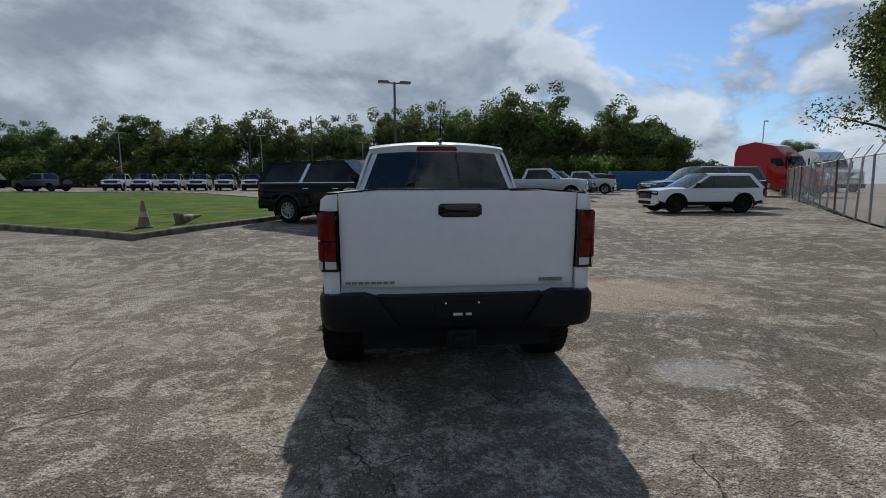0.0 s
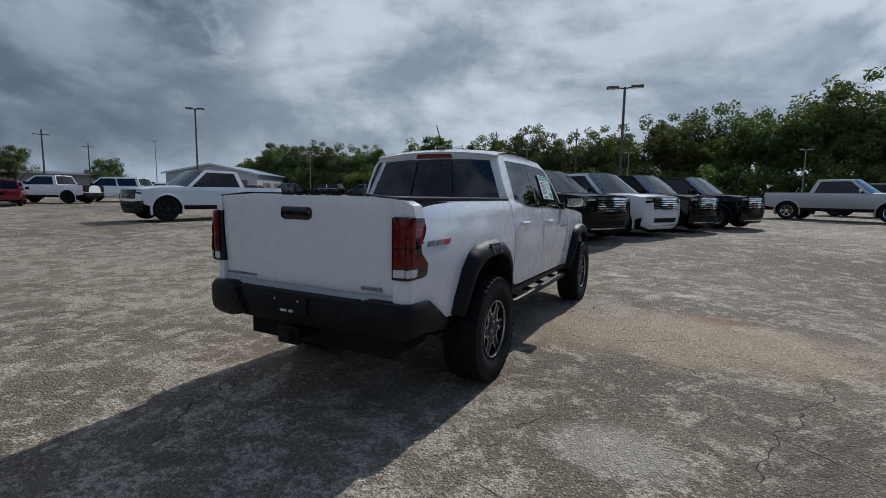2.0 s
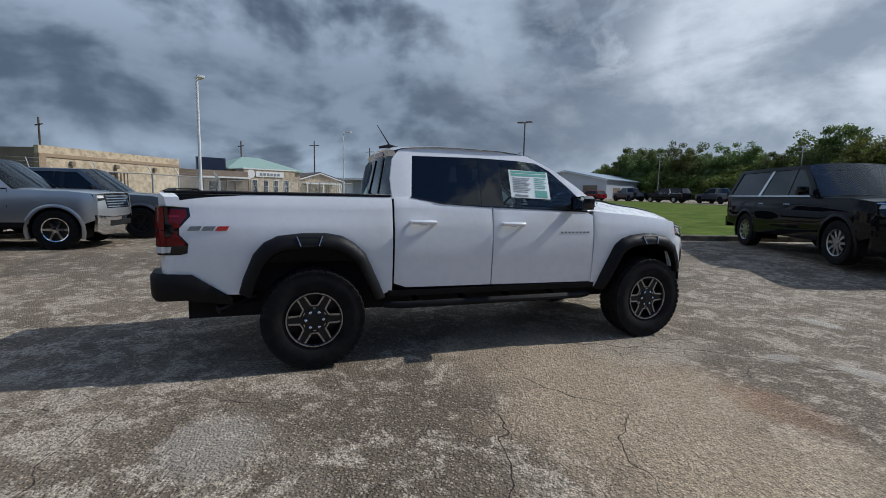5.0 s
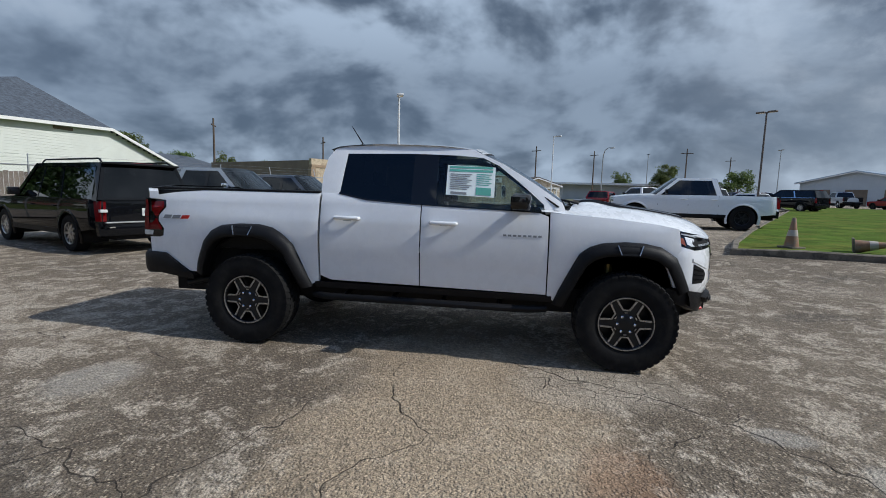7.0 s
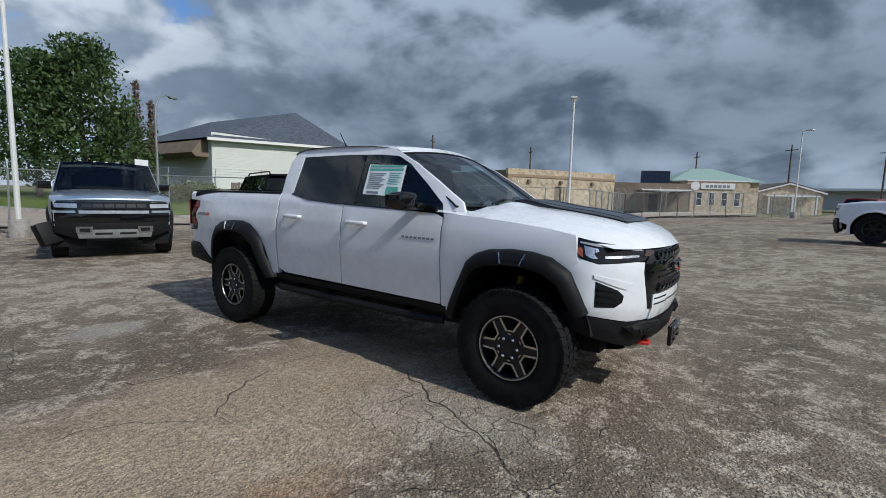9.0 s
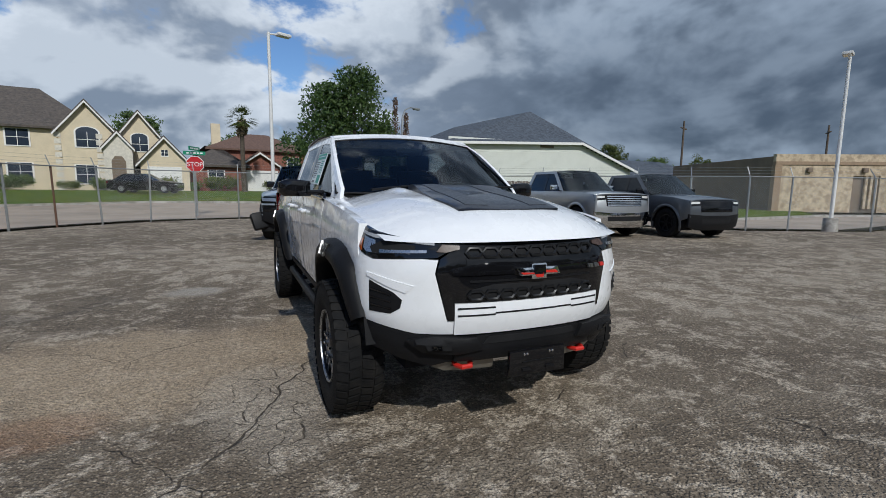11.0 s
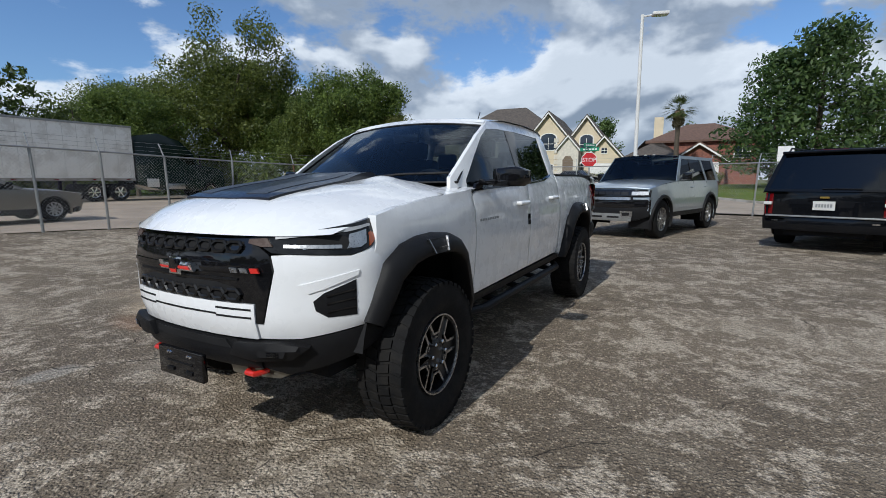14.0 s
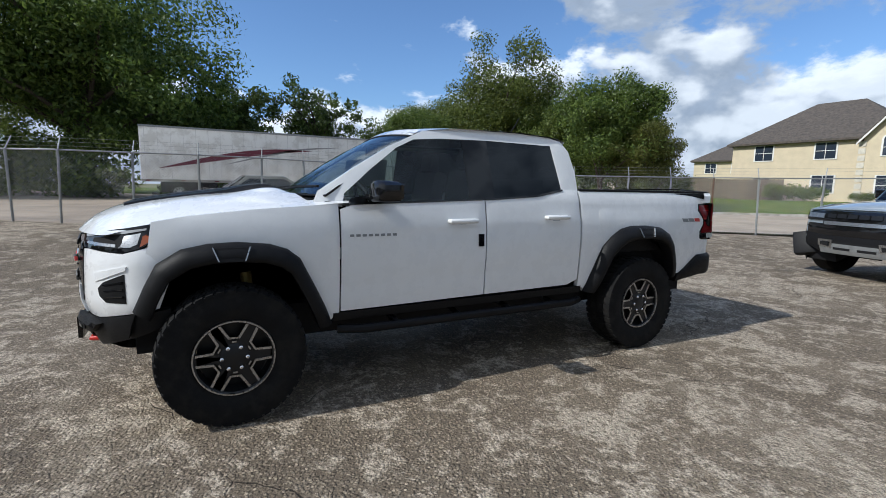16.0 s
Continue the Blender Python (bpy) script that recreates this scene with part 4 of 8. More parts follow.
def build_truck_top():
    bm = bmesh.new()
    grid(bm, frange(-1, 1, 20), frange(0.70, 2.10, 18), lambda u, y: (u * (0.652 - 0.04 * max(0, y - 1.7)), y - 0.0, roof_z(y) + 0.048 * (1 - abs(u) ** 2.2)))
    grid(bm, frange(-1, 1, 20), (1.76, 1.80, 1.83), lambda u, z: (u * 0.652, 0.735 - (z - 1.76) * 0.5, min(z, roof_z(0.70)) + 0.048 * (1 - abs(u) ** 2.2) * (z > 1.80)))
    part("roof", bm, M_WHITE, TRUCK)
    # windscreen
    def screen(u, v):
        y = lerp(2.93 - 0.17 * u * u, 2.11 - 0.05 * u * u, v)
        return (u * lerp(0.765, 0.615, v), y, lerp(1.345, 1.842 - 0.035 * u * u, v) + 0.03 * math.sin(math.pi * v) * (1 - u * u))
    bm = bmesh.new()
    grid(bm, frange(-1, 1, 16), frange(0, 0.93, 10), screen)
    ws = part("windscreen", bm, M_WINDSHIELD, TRUCK, "curved windscreen glass")
    bm = bmesh.new()
    for a, b in (((-1, 0.0), (-1, 0.93)), ((1, 0.0), (1, 0.93)), ((-1, 0.93), (1, 0.93)), ((-1, 0), (1, 0))):
        tube(bm, [Vector(screen(lerp(a[0], b[0], t), lerp(a[1], b[1], t))) for t in frange(0, 1, 8)], 0.008, 6)
    part("windscreen_seal", bm, M_PLASTIC, ws)
    bm = bmesh.new()
    grid(bm, frange(-1.03, 1.03, 16), frange(0.935, 1.03, 4), lambda u, v: Vector(screen(u, v)) + Vector((0, 0.004, 0.006)))
    part("roof_header", bm, M_WHITE, TRUCK)
    for e in (-1, 1):
        bm = bmesh.new()
        grid(bm, frange(2.52, 3.04, 8), frange(0, 1, 4), lambda y, k: (e * lerp(0.70, half_width(y, 1.285) - 0.004, k), y, curve_at([(2.5, 1.304), (2.7, 1.298), (2.85, 1.283), (3.2, 1.260)], y) + 0.030 * (1 - k)))
        part("cowl_corner", bm, M_WHITE, TRUCK)
    for x0 in (-0.1, 0.55):
        bm = bmesh.new()
        tube(bm, [(x0, 2.95, 1.372), (x0 - 0.3, 2.86, 1.40), (x0 - 0.62, 2.80, 1.405)], 0.009, 6)
        part("wiper", bm, M_PLASTIC, ws)
    bm = bmesh.new()
    grid(bm, frange(-1, 1, 12), frange(0, 1, 4), lambda u, v: (u * 0.78, lerp(2.98 - 0.16 * u * u, 2.90 - 0.17 * u * u, v), lerp(1.335 - 0.04 * u * u, 1.342 - 0.03 * u * u, v)))
    part("cowl", bm, M_PLASTIC, TRUCK)
    # rear window and cab back
    def back(u, v):
        return (u * lerp(0.775, 0.61, v), lerp(0.648, 0.722, v) + 0.02 * u * u, lerp(1.41, 1.795, v))
    bm = bmesh.new()
    grid(bm, frange(-0.93, 0.93, 10), frange(0.03, 0.97, 4), back)
    rg = part("rear_window", bm, M_BACKGLASS, TRUCK, "dark rear window glass")
    for u in (-0.3, 0.3):
        bm = bmesh.new()
        tube(bm, [Vector(back(u, 0.05)) + Vector((0, -0.004, 0)), Vector(back(u, 0.93)) + Vector((0, -0.004, 0))], 0.008, 6)
        part("window_bar", bm, M_GLOSSBLACK, rg)
    bm = bmesh.new()
    for u0, u1, v0, v1 in ((-1, -0.92, 0, 1), (0.92, 1, 0, 1), (-1, 1, 0.96, 1.05), (-1, 1, -1.4, 0.04)):
        grid(bm, frange(u0, u1, 6), frange(v0, v1, 4), lambda u, v: back(u, v) if v > -0.1 else (u * 0.775, 0.648, lerp(1.41, 1.795, v)))
    part("cab_back", bm, M_WHITE, TRUCK)
    bm = bmesh.new()
    patch(bm, [(-0.20, 1.792), (-0.185, 1.845), (0.185, 1.845), (0.20, 1.792)], lambda u, v, d: (u, 0.700 - d, v), 0.1, 0.05, 0.005)
    part("high_brake_lamp", bm, M_REDLENS, TRUCK, "red brake lamp above the rear window")
    # aerial
    bm = bmesh.new()
    tube(bm, [(0.04, 0.70, 1.885), (0.04, 0.80, 1.905), (0.04, 0.90, 1.890)], [0.012, 0.018, 0.012], 8)
    aerial = part("aerial_base", bm, M_PLASTIC, TRUCK)
    bm = bmesh.new()
    tube(bm, [(0.04, 0.80, 1.92), (0.04, 0.68, 2.10)], [0.007, 0.004], 6)
    part("aerial_mast", bm, M_PLASTIC, aerial)
    # bonnet with its dark raised insert
    bm = bmesh.new()
    grid(bm, frange(-1, 1, 72), frange(0, 1, 54), hood_point)
    hood = part("bonnet", bm, M_WHITE, TRUCK, angle=60)

    def deck(u, v, d):
        p = hood_point(u / curve_at(HOODW, v), (v - 2.96) / 1.205)
        lift = 0.034 * math.exp(-((v - 3.10) / 0.22) ** 2) * (abs(u) < 0.45)
        return (u, v, p.z + 0.012 + lift + d)
    bm = bmesh.new()
    patch(bm, [(-0.30, 3.02), (-0.27, 3.0), (0.27, 3.0), (0.30, 3.02), (0.36, 3.62), (0.33, 3.90), (0.10, 3.93), (-0.10, 3.93), (-0.33, 3.90), (-0.36, 3.62)], deck, 0.05, 0.05, 0.006)
    ins = part("bonnet_insert", bm, mat("dark_decal", (0.012, 0.014, 0.022), 0.35, coat=0.4), hood, "satin black raised bonnet panel")
    for s in (-1, 1):
        bm = bmesh.new()
        patch(bm, [(s * 0.10, 3.04), (s * 0.24, 3.04), (s * 0.27, 3.86), (s * 0.14, 3.88)], lambda u, v, d: Vector(deck(u, v, d)) + Vector((0, 0, 0.004)), 0.08, 0.004, 0.001)
        part("decal_stripe", bm, mat("grey_decal", (0.05, 0.056, 0.066), 0.4), ins)
    # bed
    bm = boxes((-0.74, 0.74, -1.02, 0.62, 0.86, 0.90), (-0.80, -0.72, -1.04, 0.645, 0.86, 1.395), (0.72, 0.80, -1.04, 0.645, 0.86, 1.395), (-0.74, 0.74, 0.60, 0.64, 0.86, 1.40), bevel=0.008)
    part("bed_liner", bm, M_PLASTIC, TRUCK, "black bed liner")
    for s in (-1, 1):
        bm = bmesh.new()
        box(bm, -0.045, 0.045, -1.05, 0.65, 0, 0.022, 0.008, pose(s * 0.757, 0, 1.398))
        part("bed_rail_cap", bm, M_PLASTIC, TRUCK)
    # tailgate
    def gate(u, v, d):
        return (u, -1.085 - 0.022 * math.exp(-((v - 1.22) / 0.25) ** 2) - 0.012 * (v > 1.33) * min(1, (v - 1.33) / 0.05) + 0.02 * (abs(u) / 0.73) ** 4 - d, v)
    bm = bmesh.new()
    patch(bm, [(-0.728, 0.838), (-0.728, 1.412), (-0.5, 1.424), (0.5, 1.424), (0.728, 1.412), (0.728, 0.838)], gate, 0.05, 0.07, 0.006)
    tg = part("tailgate", bm, M_WHITE, TRUCK, "white tailgate")
    bm = bmesh.new()
    patch(bm, [(-0.135, 1.285), (-0.135, 1.335), (-0.12, 1.35), (0.115, 1.35), (0.13, 1.335), (0.13, 1.285), (0.105, 1.268), (-0.11, 1.268)], lambda u, v, d: (u, -1.118 - d, v), 0.04, 0.03, 0.008)
    part("tailgate_handle", bm, M_GLOSSBLACK, tg, "gloss black tailgate handle")
    bm = bmesh.new()
    patch(bm, [(-0.72, 1.413), (-0.5, 1.430), (0.5, 1.430), (0.72, 1.413), (0.72, 1.42), (0.5, 1.440), (-0.5, 1.440), (-0.72, 1.42)][::-1], lambda u, v, d: (u, -1.075 - d, v), 0.2, 0.06, 0.002)
    part("tailgate_cap", bm, M_PLASTIC, tg)
    for k in range(8):
        part("badge_bar", boxes((-0.70 + k * 0.038, -0.67 + k * 0.038, -1.092, -1.083, 0.862, 0.876)), M_INK, tg, smooth=False)
    for k in range(3):
        part("badge_bar", boxes((0.50 + k * 0.052, 0.545 + k * 0.052, -1.092, -1.083, 0.862, 0.882)), M_INK, tg, smooth=False)
    part("gate_sill", boxes((-0.80, 0.80, -1.05, -0.9, 0.775, 0.835), bevel=0.01), M_WHITE, TRUCK)
    for s in (-1, 1):
        bm = bmesh.new()
        patch(bm, [(s * 0.735, 0.80), (s * 0.735, 0.941), (s * 0.845, 0.941), (s * 0.835, 0.80)], lambda u, v, d: (u, -1.095 + 0.05 * max(0.0, (abs(u) - 0.77) / 0.07) ** 2 - d, v), 0.04, 0.1, 0.004)
        part("corner_panel", bm, M_WHITE, TRUCK)
        bm = bmesh.new()
        patch(bm, [(s * 0.735, 1.309), (s * 0.735, 1.408), (s * 0.80, 1.403), (s * 0.838, 1.375), (s * 0.848, 1.309)], lambda u, v, d: (u, -1.095 + 0.05 * max(0.0, (abs(u) - 0.77) / 0.07) ** 2 - d, v), 0.04, 0.1, 0.004)
        part("corner_panel", bm, M_WHITE, TRUCK)


build_truck_top()


def rail_path(pts):
    """Arc length along a plan line, mirrored about the middle."""
    out, s = [(0.0, pts[0])], 0.0
    for a, b in zip(pts, pts[1:]):
        s += math.dist(a, b)
        out.append((s, b))
    return out


NOSE = rail_path([(0, 4.165), (0.15, 4.160), (0.3, 4.146), (0.42, 4.125), (0.54, 4.085), (0.64, 4.032), (0.73, 3.965), (0.80, 3.885), (0.845, 3.81), (0.862, 3.73), (0.862, 3.6), (0.862, 3.4)])
TAIL = rail_path([(0, -1.225), (0.35, -1.225), (0.6, -1.205), (0.78, -1.165), (0.845, -1.10), (0.872, -1.0), (0.880, -0.9), (0.880, -0.6)])


def on_rail(rail, s):
    a = abs(s)
    x, y = curve_at([(k, p[0]) for k, p in rail], a), curve_at([(k, p[1]) for k, p in rail], a)
    e = 0.02
    dx = curve_at([(k, p[0]) for k, p in rail], a + e) - curve_at([(k, p[0]) for k, p in rail], a - e if a > e else 0)
    dy = curve_at([(k, p[1]) for k, p in rail], a + e) - curve_at([(k, p[1]) for k, p in rail], a - e if a > e else 0)
    ln = math.hypot(dx, dy) or 1
    sg = 1 if s >= 0 else -1
    return x * sg, y, -dy / ln * sg, dx / ln


def nose_fn(lift=0.0, lean=None):
    def f(u, v, d):
        x, y, nx, ny = on_rail(NOSE, u)
        o = lift + d + curve_at(lean or [(0.40, -0.07), (0.55, -0.035), (0.66, -0.02), (0.74, 0.0), (0.95, 0.0), (1.04, -0.012), (1.12, -0.04), (1.2, -0.07)], v)
        return (x + nx * o, y + ny * o, v)
    return f


def tail_fn(lift=0.0):
    def f(u, v, d):
        x, y, nx, ny = on_rail(TAIL, u)
        o = lift + d + curve_at([(0.5, -0.06), (0.6, -0.01), (0.68, 0.0), (0.78, 0.0), (0.82, -0.02)], v)
        return (x - nx * o, y - ny * o, v)
    return f


def nose(name, poly, material, lift=0.0, step=0.04, depth=0.03, rnd=0.004, label="", parent=None, fn=None):
    bm = bmesh.new()
    patch(bm, poly, fn or nose_fn(lift), step, depth, rnd)
    return part(name, bm, material, parent or TRUCK, label)


def flip(poly):
    return [(-a, b) for a, b in poly][::-1]


def comb(x0, x1, zc, hgt, n, parent, lift):
    """Row of long hexagon rings as grille mesh."""
    w = (x1 - x0) / n
    for k in range(n):
        c = x0 + w * (k + 0.5)
        bm = bmesh.new()
        f = nose_fn(lift)
        ring = [(c - w * 0.5, zc), (c - w * 0.28, zc + hgt), (c + w * 0.28, zc + hgt), (c + w * 0.5, zc), (c + w * 0.28, zc - hgt), (c - w * 0.28, zc - hgt)]
        tube(bm, [f(a, b, 0.0) for a, b in ring + ring[:1]], 0.0085, 5, False)
        part("grille_mesh", bm, M_DARKALLOY, parent)


def build_truck_ends():
    # front
    nose("grille_panel", [(-0.46, 0.815), (-0.45, 0.722), (-0.488, 0.722), (-0.548, 0.965), (-0.53, 1.035), (-0.43, 1.105), (-0.2, 1.118), (0.2, 1.118), (0.43, 1.105), (0.53, 1.035), (0.548, 0.965), (0.488, 0.722), (0.45, 0.722), (0.46, 0.815)], M_GLOSSBLACK, 0.004, label="gloss black grille surround")
    g = nose("upper_grille", [(-0.40, 1.045), (-0.40, 1.09), (0.40, 1.09), (0.40, 1.045), (0.30, 1.035), (-0.30, 1.035)], M_INTERIOR, 0.008, depth=0.01)
    comb(-0.40, 0.40, 1.068, 0.022, 9, g, 0.012)
    g = nose("lower_grille", [(-0.40, 0.825), (-0.36, 0.885), (-0.25, 0.905), (0.25, 0.905), (0.36, 0.885), (0.40, 0.825)], M_INTERIOR, 0.008, depth=0.01)
    comb(-0.39, 0.39, 0.852, 0.022, 9, g, 0.012)
    nose("grille_bar", [(-0.47, 0.955), (-0.47, 0.972), (0.47, 0.972), (0.47, 0.955)], M_GLOSSBLACK, 0.016, depth=0.02)
    nose("grille_bar", [(-0.38, 0.918), (-0.38, 0.928), (0.38, 0.928), (0.38, 0.918)], M_PLASTIC, 0.014, depth=0.02)
    badge = nose("badge_plate", [(-0.135, 0.945), (-0.115, 0.985), (-0.045, 0.985), (-0.045, 1.005), (0.045, 1.005), (0.045, 0.985), (0.135, 0.985), (0.115, 0.945), (0.045, 0.945), (0.045, 0.925), (-0.045, 0.925), (-0.045, 0.945)], M_CHROME, 0.036, 0.03, 0.03, label="chrome cross-shaped badge")
    nose("badge_fill", [(-0.115, 0.952), (-0.10, 0.968), (-0.02, 0.968), (-0.02, 0.934), (0.02, 0.934), (0.03, 0.952), (0.10, 0.952), (0.115, 0.962), (0.10, 0.962)], M_REDHOOK, 0.040, 0.05, 0.006, 0.001, parent=badge)
    nose("badge_fill", [(-0.035, 0.95), (-0.035, 0.998), (0.035, 0.998), (0.035, 0.95)], M_GLOSSBLACK, 0.041, 0.05, 0.006, 0.001, parent=badge)
    for k, mt in ((0, M_REDHOOK), (1, M_ALLOY), (2, M_ALLOY)):
        nose("badge_bar", [(-0.50 + k * 0.052, 0.957), (-0.49 + k * 0.052, 0.978), (-0.452 + k * 0.052, 0.978), (-0.462 + k * 0.052, 0.957)], mt, 0.026, 0.05, 0.012, 0.001)
    low = nose("bumper_cover", [(-0.455, 0.645), (-0.455, 0.812), (0.455, 0.812), (0.455, 0.645)], M_WHITE, 0.012, label="white front bumper centre")
    for z0, a, b in ((0.782, -0.44, -0.24), (0.782, 0.24, 0.44), (0.745, -0.44, -0.24), (0.745, 0.24, 0.44), (0.752, -0.24, 0.24)):
        nose("bumper_slot", [(a, z0), (a, z0 + 0.009), (b, z0 + 0.009), (b, z0)], M_INTERIOR, 0.014, 0.1, 0.004, 0, parent=low)
    for s in (1, -1):
        fl = (lambda p: p) if s > 0 else flip
        side = nose("bumper_side", fl([(0.455, 0.645), (0.455, 0.718), (0.492, 0.718), (0.556, 0.965), (0.54, 1.03), (0.62, 1.035), (0.90, 1.022), (1.01, 1.05), (1.10, 1.08), (1.17, 0.97), (1.08, 0.72), (0.95, 0.695), (0.66, 0.648)]), M_WHITE, 0.0, 0.05, 0.04, label="white front bumper corner")
        nose("air_vent", fl([(0.915, 0.915), (0.77, 0.862), (0.722, 0.825), (0.732, 0.782), (0.785, 0.750), (0.915, 0.752)]), M_PLASTIC, 0.006, 0.05, 0.02, label="black side air vent", parent=side)
        for k in range(3):
            nose("vent_slat", fl([(0.78, 0.775 + k * 0.035), (0.78, 0.782 + k * 0.035), (0.905, 0.795 + k * 0.04), (0.905, 0.788 + k * 0.04)]), M_GLOSSBLACK, 0.012, 0.1, 0.01, 0, parent=side)
        nose("bumper_fold", fl([(0.66, 0.900), (0.705, 0.862), (0.775, 0.882), (0.925, 0.935), (0.93, 0.958), (0.775, 0.925)]), M_WHITE, 0.016, 0.04, 0.03, 0.01, parent=side)
        lamp = nose("headlamp", fl([(0.42, 1.108), (0.545, 1.043), (0.90, 1.028), (1.01, 1.056), (1.13, 1.135), (1.26, 1.205), (1.10, 1.188), (0.90, 1.160), (0.70, 1.135)]), M_GLOSSBLACK, 0.004, 0.04, 0.05, label="black headlamp with clear lens")
        nose("lamp_insert", fl([(0.66, 1.062), (0.66, 1.100), (0.86, 1.118), (0.93, 1.085), (0.90, 1.052)]), M_INTERIOR, 0.007, 0.05, 0.01, 0.002, parent=lamp)
        nose("reflector", fl([(0.88, 1.056), (0.90, 1.118), (1.00, 1.135), (0.985, 1.075), (0.945, 1.058)]), M_REFLECT, 0.009, 0.05, 0.01, 0.004, parent=lamp)
        nose("reflector", fl([(0.60, 1.066), (0.60, 1.080), (0.86, 1.074), (0.86, 1.058)]), M_ALLOY, 0.010, 0.05, 0.01, 0.003, parent=lamp)
        nose("light_bar", fl([(0.56, 1.103), (0.56, 1.114), (0.90, 1.146), (1.03, 1.160), (1.03, 1.150), (0.90, 1.130)]), M_LAMPBAR, 0.010, 0.05, 0.01, 0.001, parent=lamp)
        for c in (0.72, 0.84):
            nose("projector", fl([(c - 0.034, 1.058), (c - 0.04, 1.092), (c + 0.034, 1.098), (c + 0.04, 1.062)]), M_CHROME, 0.012, 0.05, 0.012, 0.008, parent=lamp)
        nose("side_marker", fl([(1.00, 1.060), (1.01, 1.118), (1.09, 1.150), (1.10, 1.130), (1.03, 1.078)]), M_AMBER, 0.009, 0.05, 0.01, 0.003, parent=lamp)
        nose("turn_signal", fl([(0.43, 1.085), (0.43, 1.103), (0.52, 1.108), (0.55, 1.072), (0.50, 1.07)]), mat("smoked_amber", (0.07, 0.045, 0.035), 0.3, coat=0.2, spec=0.2), 0.012, 0.05, 0.01, 0.002, parent=lamp)
        bump = nose("front_bumper_end", fl([(0.44, 0.50), (0.44, 0.635), (0.66, 0.642), (0.95, 0.688), (1.13, 0.71), (1.13, 0.62), (0.98, 0.565), (0.74, 0.50), (0.58, 0.465)]), M_PLASTIC, 0.008, 0.05, 0.10, 0.01, "textured black front bumper end")
        nose("bumper_step", fl([(0.30, 0.565), (0.34, 0.632), (0.56, 0.640), (0.70, 0.618), (0.62, 0.56), (0.44, 0.545)]), M_PLASTIC, 0.055, 0.04, 0.08, 0.014, parent=bump)
        nose("fog_lamp", fl([(0.47, 0.575), (0.47, 0.608), (0.60, 0.606), (0.585, 0.575)]), M_INTERIOR, 0.060, 0.05, 0.01, 0.002, parent=bump)
        nose("fog_lens", fl([(0.515, 0.58), (0.515, 0.602), (0.565, 0.602), (0.565, 0.58)]), M_LENS, 0.066, 0.05, 0.01, 0.003, parent=bump)
        bm = bmesh.new()
        tube(bm, [(s * 0.325, 3.97, 0.468), (s * 0.33, 4.07, 0.466), (s * 0.345, 4.10, 0.465), (s * 0.395, 4.10, 0.465), (s * 0.41, 4.07, 0.466), (s * 0.415, 3.97, 0.468)], 0.014, 8)
        part("tow_hook", bm, M_REDHOOK, TRUCK, "bright red tow hook")
        nose("skid_wing", fl([(0.20, 0.425), (0.20, 0.475), (0.52, 0.475), (0.60, 0.46), (0.50, 0.425)]), M_BEIGE, -0.03, 0.08, 0.01, 0.002)
    mid = nose("front_bumper", [(-0.45, 0.495), (-0.45, 0.60), (-0.32, 0.635), (0.32, 0.635), (0.45, 0.60), (0.45, 0.495)], M_PLASTIC, 0.022, 0.05, 0.10, 0.012, "textured black steel front bumper")
    nose("bumper_recess", [(-0.30, 0.59), (-0.27, 0.628), (0.27, 0.628), (0.30, 0.59)], M_INTERIOR, 0.024, 0.1, 0.01, 0.001, parent=mid)
    plate = part("plate_holder", boxes((-0.175, 0.175, 4.185, 4.212, 0.412, 0.552), bevel=0.006), M_GLOSSBLACK, TRUCK, "empty black number plate holder")
    for x in (-0.09, -0.07, 0.07, 0.09):
        bm = bmesh.new()
        lathe(bm, [(4.212, 0.008), (4.218, 0.006)], 8, "y", (x, 0, 0.53))
        part("plate_screw", bm, M_CHROME, plate)
    part("plate_rib", boxes((-0.10, -0.05, 4.212, 4.218, 0.44, 0.455), (0.05, 0.10, 4.212, 4.218, 0.44, 0.455), (-0.1, 0.1, 4.212, 4.216, 0.485, 0.492)), M_PLASTIC, plate)
    bm = bmesh.new()
    grid(bm, frange(-0.45, 0.45, 8), ((4.07, 0.455), (3.96, 0.40), (3.72, 0.36)), lambda x, p: (x, p[0] - 0.15 * x * x, p[1]))
    part("skid_plate", bm, M_BEIGE, TRUCK, "dull metal skid plate under the nose")
    # rear bumper
    bump = part("rear_bumper", bmesh.new(), M_PLASTIC, TRUCK, "black rear bumper")
    for s in (1, -1):
        fl = (lambda p: p) if s > 0 else flip
        bm = bmesh.new()
        patch(bm, fl([(0.38, 0.625), (0.50, 0.79), (0.60, 0.815), (0.95, 0.80), (1.10, 0.795), (1.38, 0.60), (1.37, 0.545), (1.05, 0.60), (0.80, 0.59), (0.55, 0.585)]), tail_fn(), 0.05, 0.10, 0.012)
        part("bumper_corner", bm, M_PLASTIC, bump)
        bm = bmesh.new()
        patch(bm, fl([(0.60, 0.615), (0.60, 0.68), (0.72, 0.68), (0.75, 0.615)]), tail_fn(0.004), 0.1, 0.01, 0.003)
        part("bumper_pocket", bm, M_INTERIOR, bump)
    bm = bmesh.new()
    patch(bm, [(-0.45, 0.60), (-0.52, 0.80), (0.52, 0.80), (0.45, 0.60)], tail_fn(-0.035), 0.06, 0.08, 0.01)
    part("bumper_middle", bm, M_PLASTIC, bump)
    pr = part("plate_recess", boxes((-0.16, 0.16, -1.205, -1.187, 0.665, 0.785), bevel=0.005), M_INTERIOR, TRUCK)
